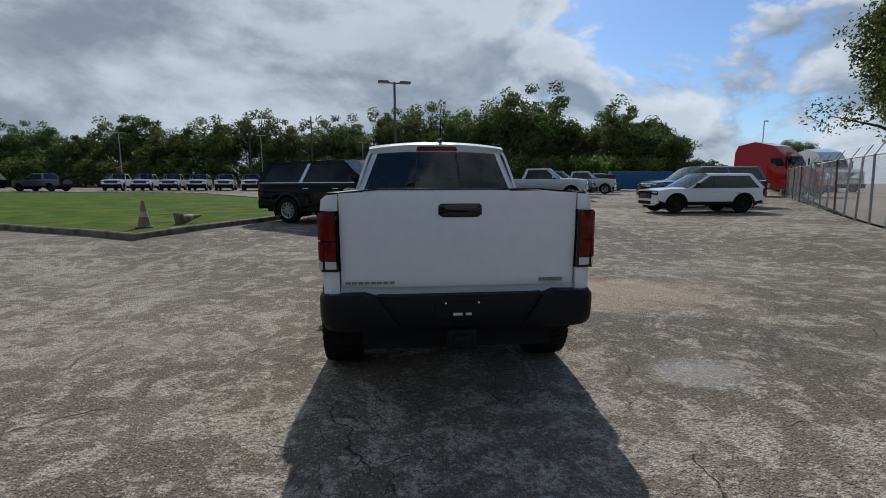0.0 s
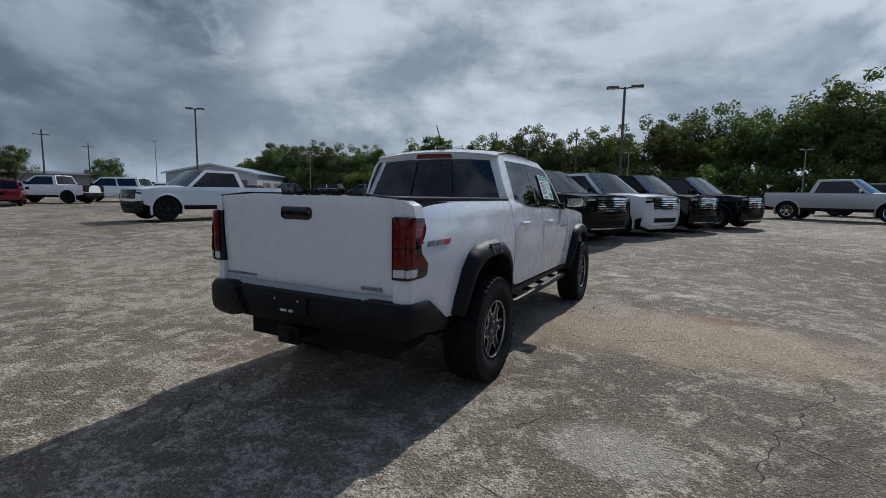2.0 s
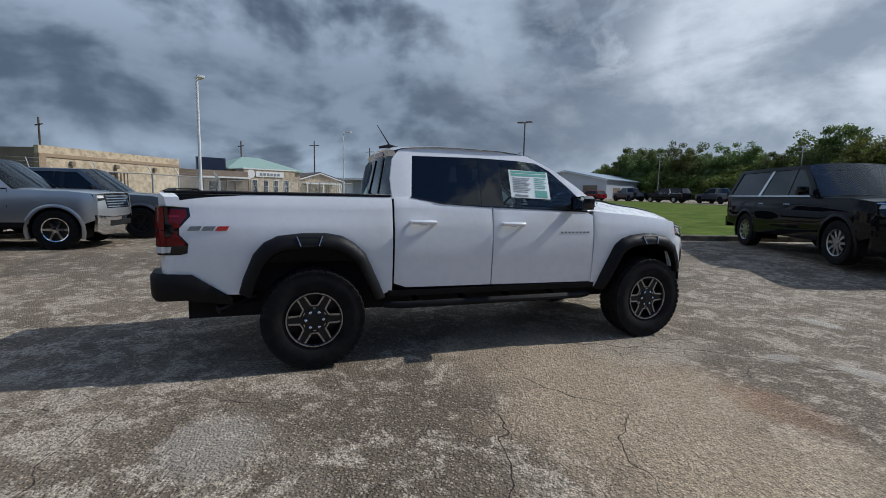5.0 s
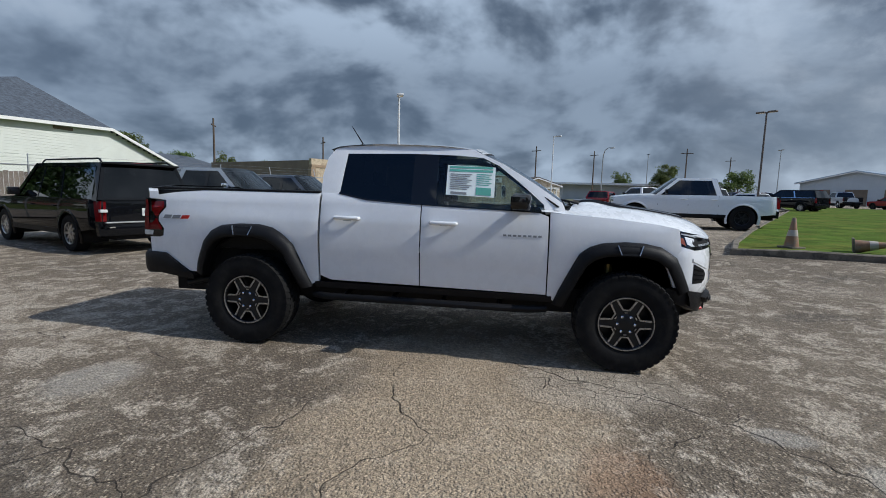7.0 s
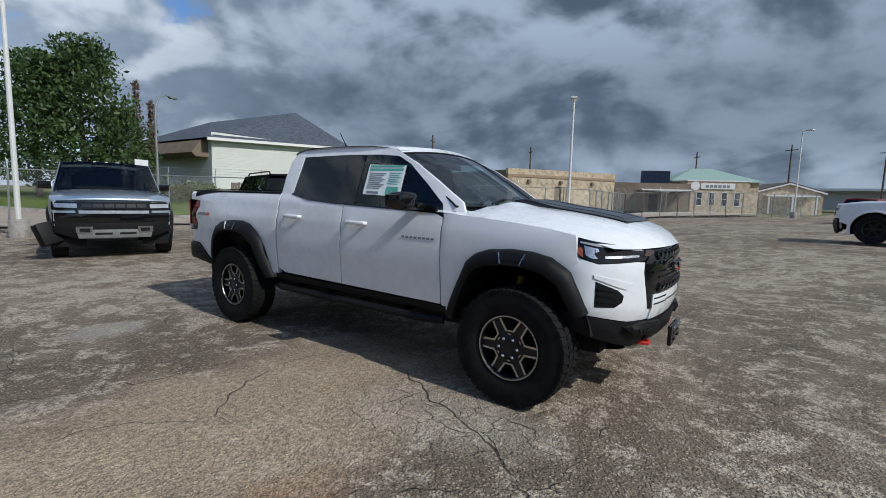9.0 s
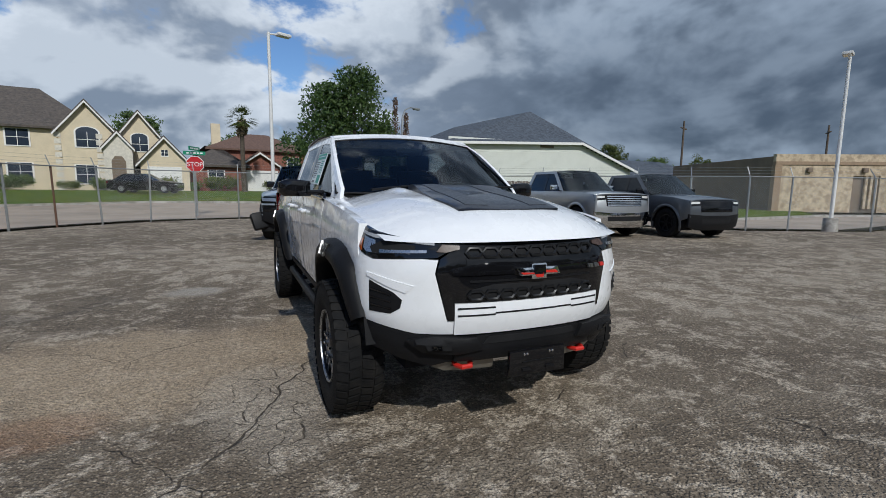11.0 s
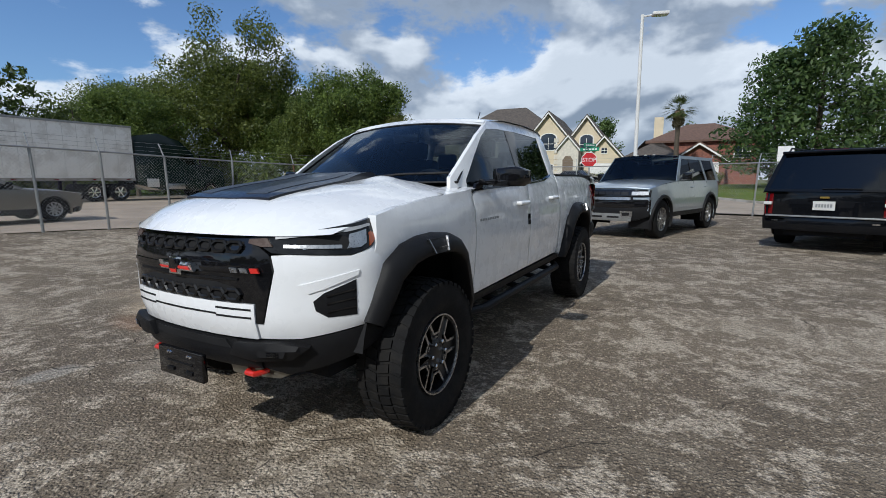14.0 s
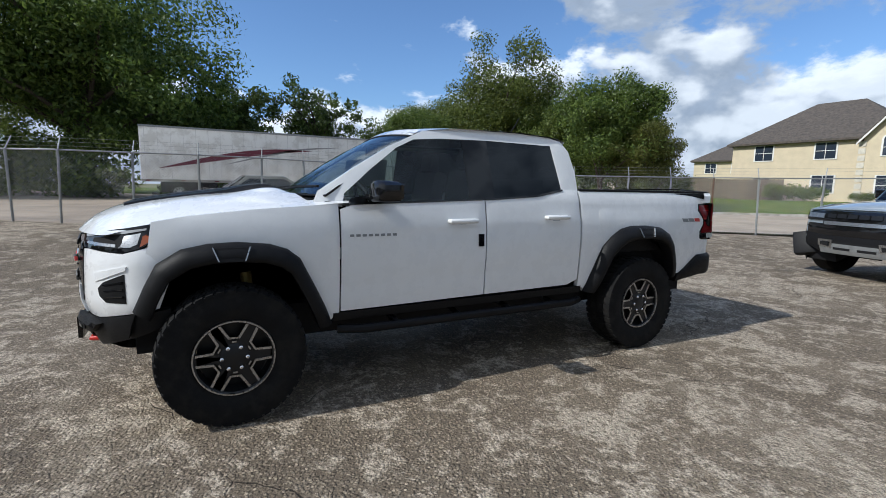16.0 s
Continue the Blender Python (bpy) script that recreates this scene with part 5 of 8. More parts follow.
    for x in (-0.10, 0.10):
        bm = bmesh.new()
        lathe(bm, [(-1.212, 0.006), (-1.2, 0.008)], 8, "y", (x, 0, 0.762))
        part("plate_screw", bm, M_CHROME, pr)
    part("plate_lamp", boxes((-0.055, 0.0, -1.212, -1.2, 0.685, 0.70), (0.02, 0.055, -1.212, -1.2, 0.685, 0.70)), M_WHITELENS, pr)
    part("tow_hitch", boxes((-0.05, 0.05, -1.24, -0.9, 0.49, 0.565), (-0.09, 0.09, -1.20, -1.17, 0.47, 0.59), bevel=0.01), M_PLASTIC, TRUCK)
    bm = bmesh.new()
    tube(bm, [(0.62, -0.45, 0.56), (0.70, -0.60, 0.53), (0.78, -0.72, 0.50)], 0.035, 12)
    part("exhaust_pipe", bm, M_DARKALLOY, TRUCK)


build_truck_ends()


def build_truck_inside():
    for nm, dims in (("chassis_frame", (-0.62, 0.62, -0.95, 3.85, 0.40, 0.62)), ("bed_floor", (-0.70, 0.70, -1.0, 0.6, 0.622, 0.86)), ("engine_bay", (-0.50, 0.50, 2.87, 4.0, 0.622, 0.9)), ("cab_floor", (-0.70, 0.70, 0.66, 2.7, 0.622, 0.70)), ("firewall", (-0.74, 0.74, 2.72, 2.86, 0.622, 1.22))):
        part(nm, boxes(dims), M_INTERIOR, TRUCK, smooth=False)
    for yy in (0.0, 3.337):
        bm = bmesh.new()
        tube(bm, [(-0.75, yy, 0.42), (0.75, yy, 0.42)], 0.05, 10)
        lathe(bm, [(-0.14, 0.05), (-0.1, 0.14), (0.1, 0.14), (0.14, 0.05)], 14, "x", (0, yy, 0.42))
        part("axle", bm, M_INTERIOR, TRUCK)
    for s in (-1, 1):
        for yy in (0.12, 3.20):
            bm = bmesh.new()
            tube(bm, [(s * 0.60, yy, 0.40), (s * 0.58, yy + 0.04, 0.85)], 0.035, 10)
            part("damper", bm, mat("damper_gold", (0.28, 0.20, 0.06), 0.4, 0.6), TRUCK)
    # cab
    bm = bmesh.new()
    patch(bm, [(-0.74, 2.62), (0.74, 2.62), (0.72, 2.80), (-0.72, 2.80)], lambda u, v, d: (u, v, 1.30 + d), 0.1, 0.3, 0.02)
    part("dashboard", bm, M_INTERIOR, TRUCK)
    part("headliner", boxes((-0.60, 0.60, 0.80, 2.02, 1.80, 1.815)), M_BEIGE, TRUCK)
    for s in (-1, 1):
        seat = part("seat", boxes((s * 0.36 - 0.24, s * 0.36 + 0.24, 1.62, 2.12, 0.80, 0.98), bevel=0.05), M_INTERIOR, TRUCK)
        bm = bmesh.new()
        box(bm, -0.23, 0.23, -0.07, 0.07, 0.0, 0.62, 0.05, pose(s * 0.36, 1.60, 0.95, 12))
        part("seat_back", bm, M_INTERIOR, seat)
        bm = bmesh.new()
        box(bm, -0.12, 0.12, -0.05, 0.05, 0.0, 0.17, 0.04, pose(s * 0.36, 1.50, 1.56, 8))
        part("head_rest", bm, M_INTERIOR, seat)
        bm = bmesh.new()
        box(bm, -0.11, 0.11, -0.04, 0.04, 0.0, 0.15, 0.04, pose(s * 0.36, 0.86, 1.50, 8))
        part("head_rest", bm, M_INTERIOR, TRUCK)
    part("rear_bench", boxes((-0.66, 0.66, 0.82, 1.3, 0.75, 0.95), (-0.66, 0.66, 0.76, 0.92, 0.9, 1.5), bevel=0.05), M_INTERIOR, TRUCK)
    bm = bmesh.new()
    ring = [(-0.36 + 0.185 * math.cos(a), 2.36 + 0.07 * math.sin(a), 1.26 + 0.17 * math.sin(a)) for a in frange(0, 2 * math.pi, 24)]
    tube(bm, ring, 0.016, 8, False)
    tube(bm, [(-0.52, 2.37, 1.26), (-0.20, 2.37, 1.26)], 0.02, 6)
    tube(bm, [(-0.36, 2.37, 1.26), (-0.36, 2.6, 1.16)], 0.03, 6)
    part("steering_wheel", bm, M_PLASTIC, TRUCK)
    bm = bmesh.new()
    box(bm, -0.12, 0.12, -0.015, 0.015, -0.035, 0.035, 0.012, pose(0, 2.20, 1.70, 10))
    part("inner_mirror", bm, M_GLOSSBLACK, TRUCK)
    # price sheet in the passenger window
    def sheet_fn(u, v, d):
        p = cab_fn(1, 0.006)(u, v, 0.0)
        return (p[0] + d, u, v)
    bm = bmesh.new()
    patch(bm, [(1.80, 1.42), (1.80, 1.68), (2.22, 1.665), (2.22, 1.405)], sheet_fn, 0.1, 0.002, 0)
    lab = part("window_sheet", bm, M_LABEL, TRUCK, "white and green price sheet inside the window")
    bars = [(1.82, 2.20, 1.655, 1.672, M_LABELGREEN), (1.82, 2.20, 1.625, 1.645, M_LABELGREEN)] + [(1.83, 2.02 - 0.02 * (k % 3), 1.60 - k * 0.016, 1.607 - k * 0.016, M_INK) for k in range(9)]
    bars += [(2.06, 2.19 - 0.02 * (k % 2), 1.60 - k * 0.018, 1.607 - k * 0.018, M_LABELGREEN) for k in range(6)] + [(1.84, 1.98, 1.43, 1.45, M_INK), (2.06, 2.19, 1.425, 1.49, M_LABELGREEN)]
    for a, b, c, e, mt in bars:
        bm = bmesh.new()
        patch(bm, [(a, c), (a, e), (b, e - 0.006), (b, c - 0.006)], lambda u, v, d: Vector(sheet_fn(u, v, d)) + Vector((0.003, 0, 0)), 0.3, 0, 0)
        part("print_bar", bm, mt, lab)
    bm = bmesh.new()
    patch(bm, [(1.62, 0.985), (1.62, 1.075), (1.665, 1.075), (1.665, 0.985)], side_fn(-1, 0.012), 0.05, 0.02, 0.003)
    part("door_edge_tag", bm, M_GLOSSBLACK, TRUCK)
    bm = bmesh.new()
    patch(bm, [(0.33, 1.10), (0.30, 1.13), (0.30, 1.23), (0.33, 1.26), (0.43, 1.26), (0.46, 1.23), (0.46, 1.13), (0.43, 1.10)], side_fn(-1, 0.003), 0.05, 0.008, 0.002)
    part("fuel_flap", bm, M_WHITE, TRUCK)
    tm, tread = tyre_mesh(0.413, 0.275, 0.222)
    tm["face"] = 0.088
    wheels = (tm, *zig_rim(0.222), nut_mesh())
    for s in (1, -1):
        for yy in (0.0, 3.337):
            t = put_wheel(TRUCK, s * 0.835, yy, 0.411, wheels, s)
            o = new("tread", tread)
            o.parent = t
            tagged(o, kind="stuff")


build_truck_inside()

# ---- the other vehicles ----
def arch_pts(yc, r, z0):
    a0 = math.asin(max(-1, min(1, (z0 - r * 0.78) / (r * 1.17))))
    return [(yc + r * 1.17 * math.cos(a), r * 0.98 + r * 1.17 * math.sin(a) - r * 0.02) for a in frange(math.pi - a0 * 0 + 0.35, -0.35, 14)]


WHEEL_SETS = {}


def wheel_set(r, w, style):
    key = (r, w, style)
    if key not in WHEEL_SETS:
        t = tyre_mesh(r, w, r * (0.60 if style != "black" else 0.58), 36, False)
        t["face"] = w * 0.36
        rim = r * (0.60 if style != "black" else 0.58)
        if style == "black":
            ms = star_rim(rim, 6, M_DARKALLOY, M_INTERIOR)
        elif style == "chrome":
            ms = star_rim(rim, 6, M_CHROME, M_DARKALLOY)
        else:
            ms = star_rim(rim, 10, M_ALLOY, M_DARKALLOY)
        WHEEL_SETS[key] = (t, *ms)
    return WHEEL_SETS[key]


SPECS = {
    # y0 rear end, y1 nose, wb wheelbase, w half width, sill, belt, roof, bonnet front, cowl yA, screen top yB, roof end yC, back of cab yD, tyre r
    "suv": dict(y0=-1.22, y1=4.35, wb=3.4, w=1.01, sill=0.44, belt=1.24, roof=1.91, nose=1.17, ya=2.75, yb=1.95, yc=-0.85, yd=-1.16, r=0.41, bed=False),
    "old_suv": dict(y0=-1.22, y1=4.25, wb=3.3, w=1.0, sill=0.40, belt=1.12, roof=1.88, nose=1.02, ya=2.6, yb=1.95, yc=-0.95, yd=-1.18, r=0.39, bed=False),
    "box_suv": dict(y0=-0.98, y1=4.12, wb=3.35, w=1.05, sill=0.52, belt=1.34, roof=1.98, nose=1.18, ya=2.45, yb=1.95, yc=-0.55, yd=-0.85, r=0.45, bed=False),
    "pickup": dict(y0=-1.20, y1=4.72, wb=3.75, w=1.02, sill=0.50, belt=1.28, roof=1.93, nose=1.16, ya=2.98, yb=2.25, yc=0.95, yd=0.72, r=0.445, bed=True),
    "hd_pickup": dict(y0=-1.25, y1=5.00, wb=4.03, w=1.04, sill=0.55, belt=1.36, roof=2.02, nose=1.30, ya=3.22, yb=2.5, yc=1.15, yd=0.9, r=0.455, bed=True),
    "compact": dict(y0=-0.92, y1=3.60, wb=2.70, w=0.91, sill=0.38, belt=0.98, roof=1.54, nose=0.90, ya=2.25, yb=1.35, yc=-0.35, yd=-0.80, r=0.35, bed=False),
    "sedan": dict(y0=-1.05, y1=3.85, wb=2.96, w=0.93, sill=0.30, belt=0.92, roof=1.43, nose=0.78, ya=2.25, yb=1.45, yc=0.15, yd=-0.60, r=0.335, bed=False),
}


def vehicle(kind, name, label, category, paint_mat, group="", wheel="alloy", flares=False, chrome=True, rails=False, stripe=None):
    c = SPECS[kind]
    y0, y1, wb, w, sill, belt, roof, nz, ya, yb, yc, yd, r, bed = [c[k] for k in ("y0", "y1", "wb", "w", "sill", "belt", "roof", "nose", "ya", "yb", "yc", "yd", "r", "bed")]
    top = thing(name, label, category, group)
    trunk = kind == "sedan"

    def hw(y, z):
        x = w * (1 - 0.035 * ((z - 0.8) / 0.5) ** 2) - 0.05 * max(0, z - belt + 0.12)
        x -= 0.15 * max(0.0, (y - (y1 - 0.55)) / 0.55) ** 2 + 0.10 * max(0.0, (y0 + 0.35 - y) / 0.35) ** 2
        return x

    def sfn(s, lift=0.0):
        return lambda u, v, d: (s * (hw(u, v) + lift + d), u, v)

    def pf(nm, poly, s, lift, mt, depth=0.02, parent=top, lab="", rnd=0.004, fn=None, step=0.12):
        bm = bmesh.new()
        patch(bm, poly, (fn or sfn)(s, lift), step, depth, rnd)
        return part(nm, bm, mt, parent, lab)

    def cfn(s, lift=0.0):
        def f(u, v, d):
            x = hw(min(max(u, y0 + 0.3), ya), belt) - 0.005 - (0.30 if kind != "box_suv" else 0.24) * (v - belt)
            return (s * (x + lift + d), u, v)
        return f
    beltf = ya + 0.05
    hood_e = [(beltf, belt - 0.02), (lerp(beltf, y1, 0.6), lerp(belt, nz, 0.6)), (y1 - 0.16, nz - 0.03)]
    tailz = belt if not trunk else belt - 0.02
    ra, fa = arch_pts(0, r, sill), arch_pts(wb, r, sill)
    low = [(y0 + 0.05, sill + 0.14), (y0 + 0.02, tailz - 0.1), (y0 + 0.06, tailz)]
    outline = low + [(yd, belt)] + hood_e + [(y1 - 0.13, sill + 0.15), (fa[-1][0] + 0.02, sill + 0.02)] + fa[::-1] + [(lerp(fa[0][0], ra[-1][0], 0.02), sill), (lerp(fa[0][0], ra[-1][0], 0.98), sill)] + ra[::-1] + [(ra[0][0] - 0.02, sill + 0.06)]
    bm = bmesh.new()
    for s in (1, -1):
        patch(bm, outline, sfn(s), 0.11, 0.05, 0.004)
    # bonnet and nose, tail
    grid(bm, frange(-1, 1, 12), frange(0, 1, 8), lambda u, v: (u * (hw(lerp(beltf, y1 - 0.16, v), belt) - 0.015), lerp(ya + 0.02 + 0.14 * (1 - u * u), y1 - 0.16 + 0.13 * (1 - abs(u) ** 2.4), v), curve_at([(0, belt - 0.02), (0.6, lerp(belt, nz, 0.6)), (1, nz - 0.03)], v) + 0.055 * (1 - abs(u) ** 3) * (1 - 0.6 * v ** 3)))

    def nfn(lift=0.0):
        return lambda u, v, d: (u, y1 - 0.02 - 0.16 * (abs(u) / w) ** 2.4 - 0.05 * ((v - 0.75) / 0.4) ** 2 + lift + d, v)

    def tfn(lift=0.0):
        return lambda u, v, d: (u, y0 + 0.10 * (abs(u) / w) ** 3 + 0.03 * max(0, v - 0.9) - lift - d, v)
    wn, wt = w - 0.085, w - 0.07
    chin = 0.15 if kind in ("suv", "hd_pickup", "pickup") else 0.0
    patch(bm, [(-wn, sill + 0.1 - chin), (-wn, nz - 0.02), (-wn * 0.5, nz + 0.02), (wn * 0.5, nz + 0.02), (wn, nz - 0.02), (wn, sill + 0.1 - chin), (wn * 0.8, sill - 0.05 - chin), (-wn * 0.8, sill - 0.05 - chin)], nfn(), 0.12, 0.05, 0.01)
    patch(bm, [(-wt, sill + 0.1), (-wt, tailz), (wt, tailz), (wt, sill + 0.1)], tfn(), 0.12, 0.05, 0.01)
    if trunk:
        grid(bm, frange(-1, 1, 8), frange(yd, y0 + 0.06, 4), lambda u, y: (u * (hw(y, belt) - 0.02), y, belt + 0.05 * (1 - abs(u) ** 3) - 0.02 * (yd - y)))
    body = part("body", bm, paint_mat, top)
    # dark inside and underneath
    bm = boxes((-w * 0.80, w * 0.80, max(y0, yd) + 0.15 if bed else y0 + 0.15, ya - 0.1, sill, belt - 0.02), (-w * 0.60, w * 0.60, y0 + 0.1, y1 - 0.25, sill - 0.10, nz - 0.12), (-w * 0.62, w * 0.62, yd + 0.5, yd + 0.62, belt, roof - 0.25), (-w * 0.55, w * 0.55, ya - 1.25, ya - 1.1, belt, roof - 0.22))
    part("cabin", bm, M_INTERIOR, top, smooth=False)
    # glasshouse
    xr = (0.30 if kind != "box_suv" else 0.24)
    gl = [(yd + 0.02, belt), (yc, roof - 0.05), (yb, roof - 0.05), (ya, belt)]
    for s in (1, -1):
        pf("side_glass", gl, s, -0.02, M_GLASS, 0, fn=cfn, step=0.4, rnd=0)
        pf("front_pillar", [(ya + 0.06, belt - 0.03), (yb + 0.02, roof - 0.03), (yb - 0.10, roof - 0.06), (ya - 0.14, belt - 0.01)], s, 0, paint_mat, fn=cfn)
        pf("rear_pillar", [(yd - 0.02, belt - 0.03), (yc - 0.02, roof - 0.03), (yc + 0.14, roof - 0.06), (yd + 0.18, belt - 0.01)], s, 0, paint_mat, fn=cfn)
        pf("roof_side", [(yc - 0.02, roof - 0.10), (yc, roof - 0.02), (yb, roof - 0.02), (yb + 0.06, roof - 0.10)], s, 0.002, paint_mat, fn=cfn)
        mid = ya - 1.12
        pf("middle_pillar", [(mid - 0.06, belt - 0.02), (mid - 0.06, roof - 0.08), (mid + 0.05, roof - 0.08), (mid + 0.05, belt - 0.02)], s, -0.006, M_GLOSSBLACK, fn=cfn)
        if not bed and kind != "sedan" and kind != "compact":
            bk = mid - 1.02
            pf("back_pillar", [(bk - 0.16, belt - 0.02), (bk + 0.10, roof - 0.08), (bk + 0.20, roof - 0.08), (bk - 0.04, belt - 0.02)], s, -0.003, M_CHROME if stripe else paint_mat, 0.02, fn=cfn)
        if chrome:
            pf("window_trim", [(yd + 0.1, belt - 0.012), (yd + 0.1, belt + 0.012), (ya - 0.05, belt + 0.012), (ya - 0.05, belt - 0.012)], s, 0.006, M_CHROME if kind in ("suv",) else M_GLOSSBLACK, 0.01, fn=cfn, rnd=0)
        doors = (ya - 0.05, mid, max(yd + 0.1, mid - 1.05))
        for a in doors:
            pf("door_gap", [(a, sill + 0.05), (a, belt - 0.02), (a + 0.008, belt - 0.02), (a + 0.008, sill + 0.05)], s, 0.0015, M_INTERIOR, 0.004, rnd=0, step=0.3)
        for a in doors[1:]:
            bm = bmesh.new()
            tube(bm, [(s * (hw(a, belt - 0.17) + o), a + k, belt - 0.17) for k, o in ((0.05, 0), (0.08, 0.03), (0.22, 0.03), (0.25, 0))], 0.014, 6)
            part("door_handle", bm, paint_mat if kind != "suv" else M_CHROME, top)
        bm = bmesh.new()
        bx = s * (hw(ya, belt) + 0.12)
        box(bm, bx - 0.11, bx + 0.11, ya - 0.36, ya - 0.26, belt + 0.02, belt + 0.19, 0.03)
        part("mirror", bm, M_GLOSSBLACK if kind != "hd_pickup" else M_CHROME, top)
        pf("lower_cladding", [(ra[-1][0], sill - 0.04), (ra[-1][0], sill + 0.07), (fa[0][0], sill + 0.07), (fa[0][0], sill - 0.04)], s, 0.012, M_PLASTIC if kind != "suv" else paint_mat, 0.10)
        for arch, yc0 in ((ra, 0.0), (fa, wb)):
            bm = bmesh.new()
            grid(bm, range(len(arch)), range(4), lambda i, j: (s * (hw(arch[i][0], arch[i][1]) + (-0.01, 0.03, 0.035, -0.03)[j] * (1.0 if flares else 0.3)), yc0 + (arch[i][0] - yc0) * (1.14, 1.10, 1.0, 0.98)[j], r + (arch[i][1] - r) * (1.14, 1.10, 1.0, 0.98)[j]))
            part("wheel_arch", bm, M_PLASTIC if flares or kind == "compact" else paint_mat, top)
            bm = bmesh.new()
            grid(bm, frange(-0.4, math.pi + 0.4, 14), (0.45, 0.93), lambda a, x: (s * x * w, yc0 + r * 1.2 * math.cos(a), r + r * 1.15 * math.sin(a)))
            grid(bm, frange(-0.4, math.pi + 0.4, 14), (0.0, 1.2), lambda a, q: (s * 0.45 * w, yc0 + r * q * math.cos(a), r + r * q * math.sin(a)))
            part("wheel_well", bm, M_INTERIOR, top)
        hx = (lambda p: [(s * a, b) for a, b in p][::s])
        lamp = part("headlamp", (lambda q: (patch(q, hx([(wn * 0.66, nz - 0.17), (wn * 0.62, nz - 0.05), (wn + 0.005, nz - 0.04), (wn + 0.005, nz - 0.20)]), nfn(0.012), 0.1, 0.05, 0.006), q)[1])(bmesh.new()), M_GLOSSBLACK, top)
        part("lamp_lens", (lambda q: (patch(q, hx([(wn * 0.70, nz - 0.12), (wn * 0.68, nz - 0.065), (wn - 0.01, nz - 0.06), (wn - 0.01, nz - 0.13)]), nfn(0.018), 0.1, 0.01, 0.004), q)[1])(bmesh.new()), M_WHITELENS, lamp)
        zt = belt - 0.03 if not trunk else belt - 0.08
        tl = part("tail_lamp", (lambda q: (patch(q, hx([(wt - 0.13, zt - 0.40), (wt - 0.13, zt), (wt + 0.01, zt), (wt + 0.01, zt - 0.40)] if not trunk else [(wt - 0.34, zt - 0.15), (wt - 0.34, zt), (wt, zt), (wt, zt - 0.17)]), tfn(0.015), 0.1, 0.05, 0.008), q)[1])(bmesh.new()), M_REDLENS, top)
        pf("lamp_side", [(y0 + 0.02, zt - 0.40), (y0 + 0.02, zt), (y0 + 0.16, zt), (y0 + 0.12, zt - 0.40)] if not trunk else [(y0 + 0.03, zt - 0.15), (y0 + 0.03, zt), (y0 + 0.2, zt), (y0 + 0.1, zt - 0.15)], s, 0.01, M_REDLENS, 0.02, tl)
        ws_set = wheel_set(r, 0.27 if kind not in ("compact", "sedan") else 0.22, wheel)
        for yy in (0.0, wb):
            put_wheel(top, s * (w - 0.15), yy, r, ws_set, s)
    # roof, screens
    def roof_pt(u, y):
        x = cfn(1)(y, roof - 0.03, 0)[0]
        return (u * x, y, roof - 0.03 + 0.05 * (1 - abs(u) ** 2.5))
    bm = bmesh.new()
    grid(bm, frange(-1, 1, 10), frange(yc - 0.02, yb + 0.03, 8), roof_pt)
    part("roof", bm, paint_mat, top)

    def scr(yl, yt, bow):
        return lambda u, v: (u * cfn(1)(yb, lerp(belt, roof - 0.03, v), 0)[0] * 0.985, lerp(yl + bow * (1 - u * u), yt + bow * 0.3 * (1 - u * u), v), lerp(belt + 0.0, roof - 0.03 + 0.045 * (1 - abs(u) ** 2.5), v))
    bm = bmesh.new()
    grid(bm, frange(-1, 1, 8), frange(0, 1, 5), scr(ya + 0.06, yb + 0.02, 0.13))
    part("windscreen", bm, M_WINDSHIELD, top)
    bm = bmesh.new()
    grid(bm, frange(-0.93, 0.93, 8), frange(0.05, 0.92, 5), scr(yd - 0.03, yc - 0.03, -0.03))
    part("rear_window", bm, M_GLASS, top)
    bm = bmesh.new()
    for a, b, e, f in ((-1, -0.92, 0, 1), (0.92, 1, 0, 1), (-1, 1, 0.90, 1.0), (-1, 1, 0, 0.06)):
        grid(bm, frange(a, b, 6), frange(e, f, 3), scr(yd - 0.035, yc - 0.035, -0.03))
    part("rear_frame", bm, paint_mat, top)
    part("high_brake_lamp", boxes((-0.22, 0.22, yc - 0.07, yc - 0.02, roof - 0.03, roof + 0.0), bevel=0.008), M_REDLENS, top)
    if bed:
        bm = boxes((-w + 0.14, w - 0.14, y0 + 0.06, yd, sill + 0.3, sill + 0.34), (-w + 0.07, -w + 0.17, y0 + 0.05, yd - 0.02, sill + 0.3, belt + 0.008), (w - 0.17, w - 0.07, y0 + 0.05, yd - 0.02, sill + 0.3, belt + 0.008), (-w + 0.1, w - 0.1, yd - 0.08, yd - 0.04, sill + 0.3, belt), (-w + 0.1, w - 0.1, y0 + 0.02, y0 + 0.07, sill + 0.3, belt + 0.008), bevel=0.01)
        part("bed_liner", bm, M_PLASTIC, top)
        bm = bmesh.new()
        grid(bm, frange(-0.97, 0.97, 4), (sill + 0.2, belt), lambda u, z: (u * hw(yd, belt), yd - 0.03, z))
        part("cab_back", bm, paint_mat, top)
    # grille, bumpers, plate
    gm = M_CHROME if chrome else M_GLOSSBLACK
    gr = part("grille", (lambda q: (patch(q, [(-wn * 0.64, nz - 0.36), (-wn * 0.66, nz - 0.04), (wn * 0.66, nz - 0.04), (wn * 0.64, nz - 0.36)], nfn(0.010), 0.12, 0.03, 0.006), q)[1])(bmesh.new()), M_GLOSSBLACK, top)
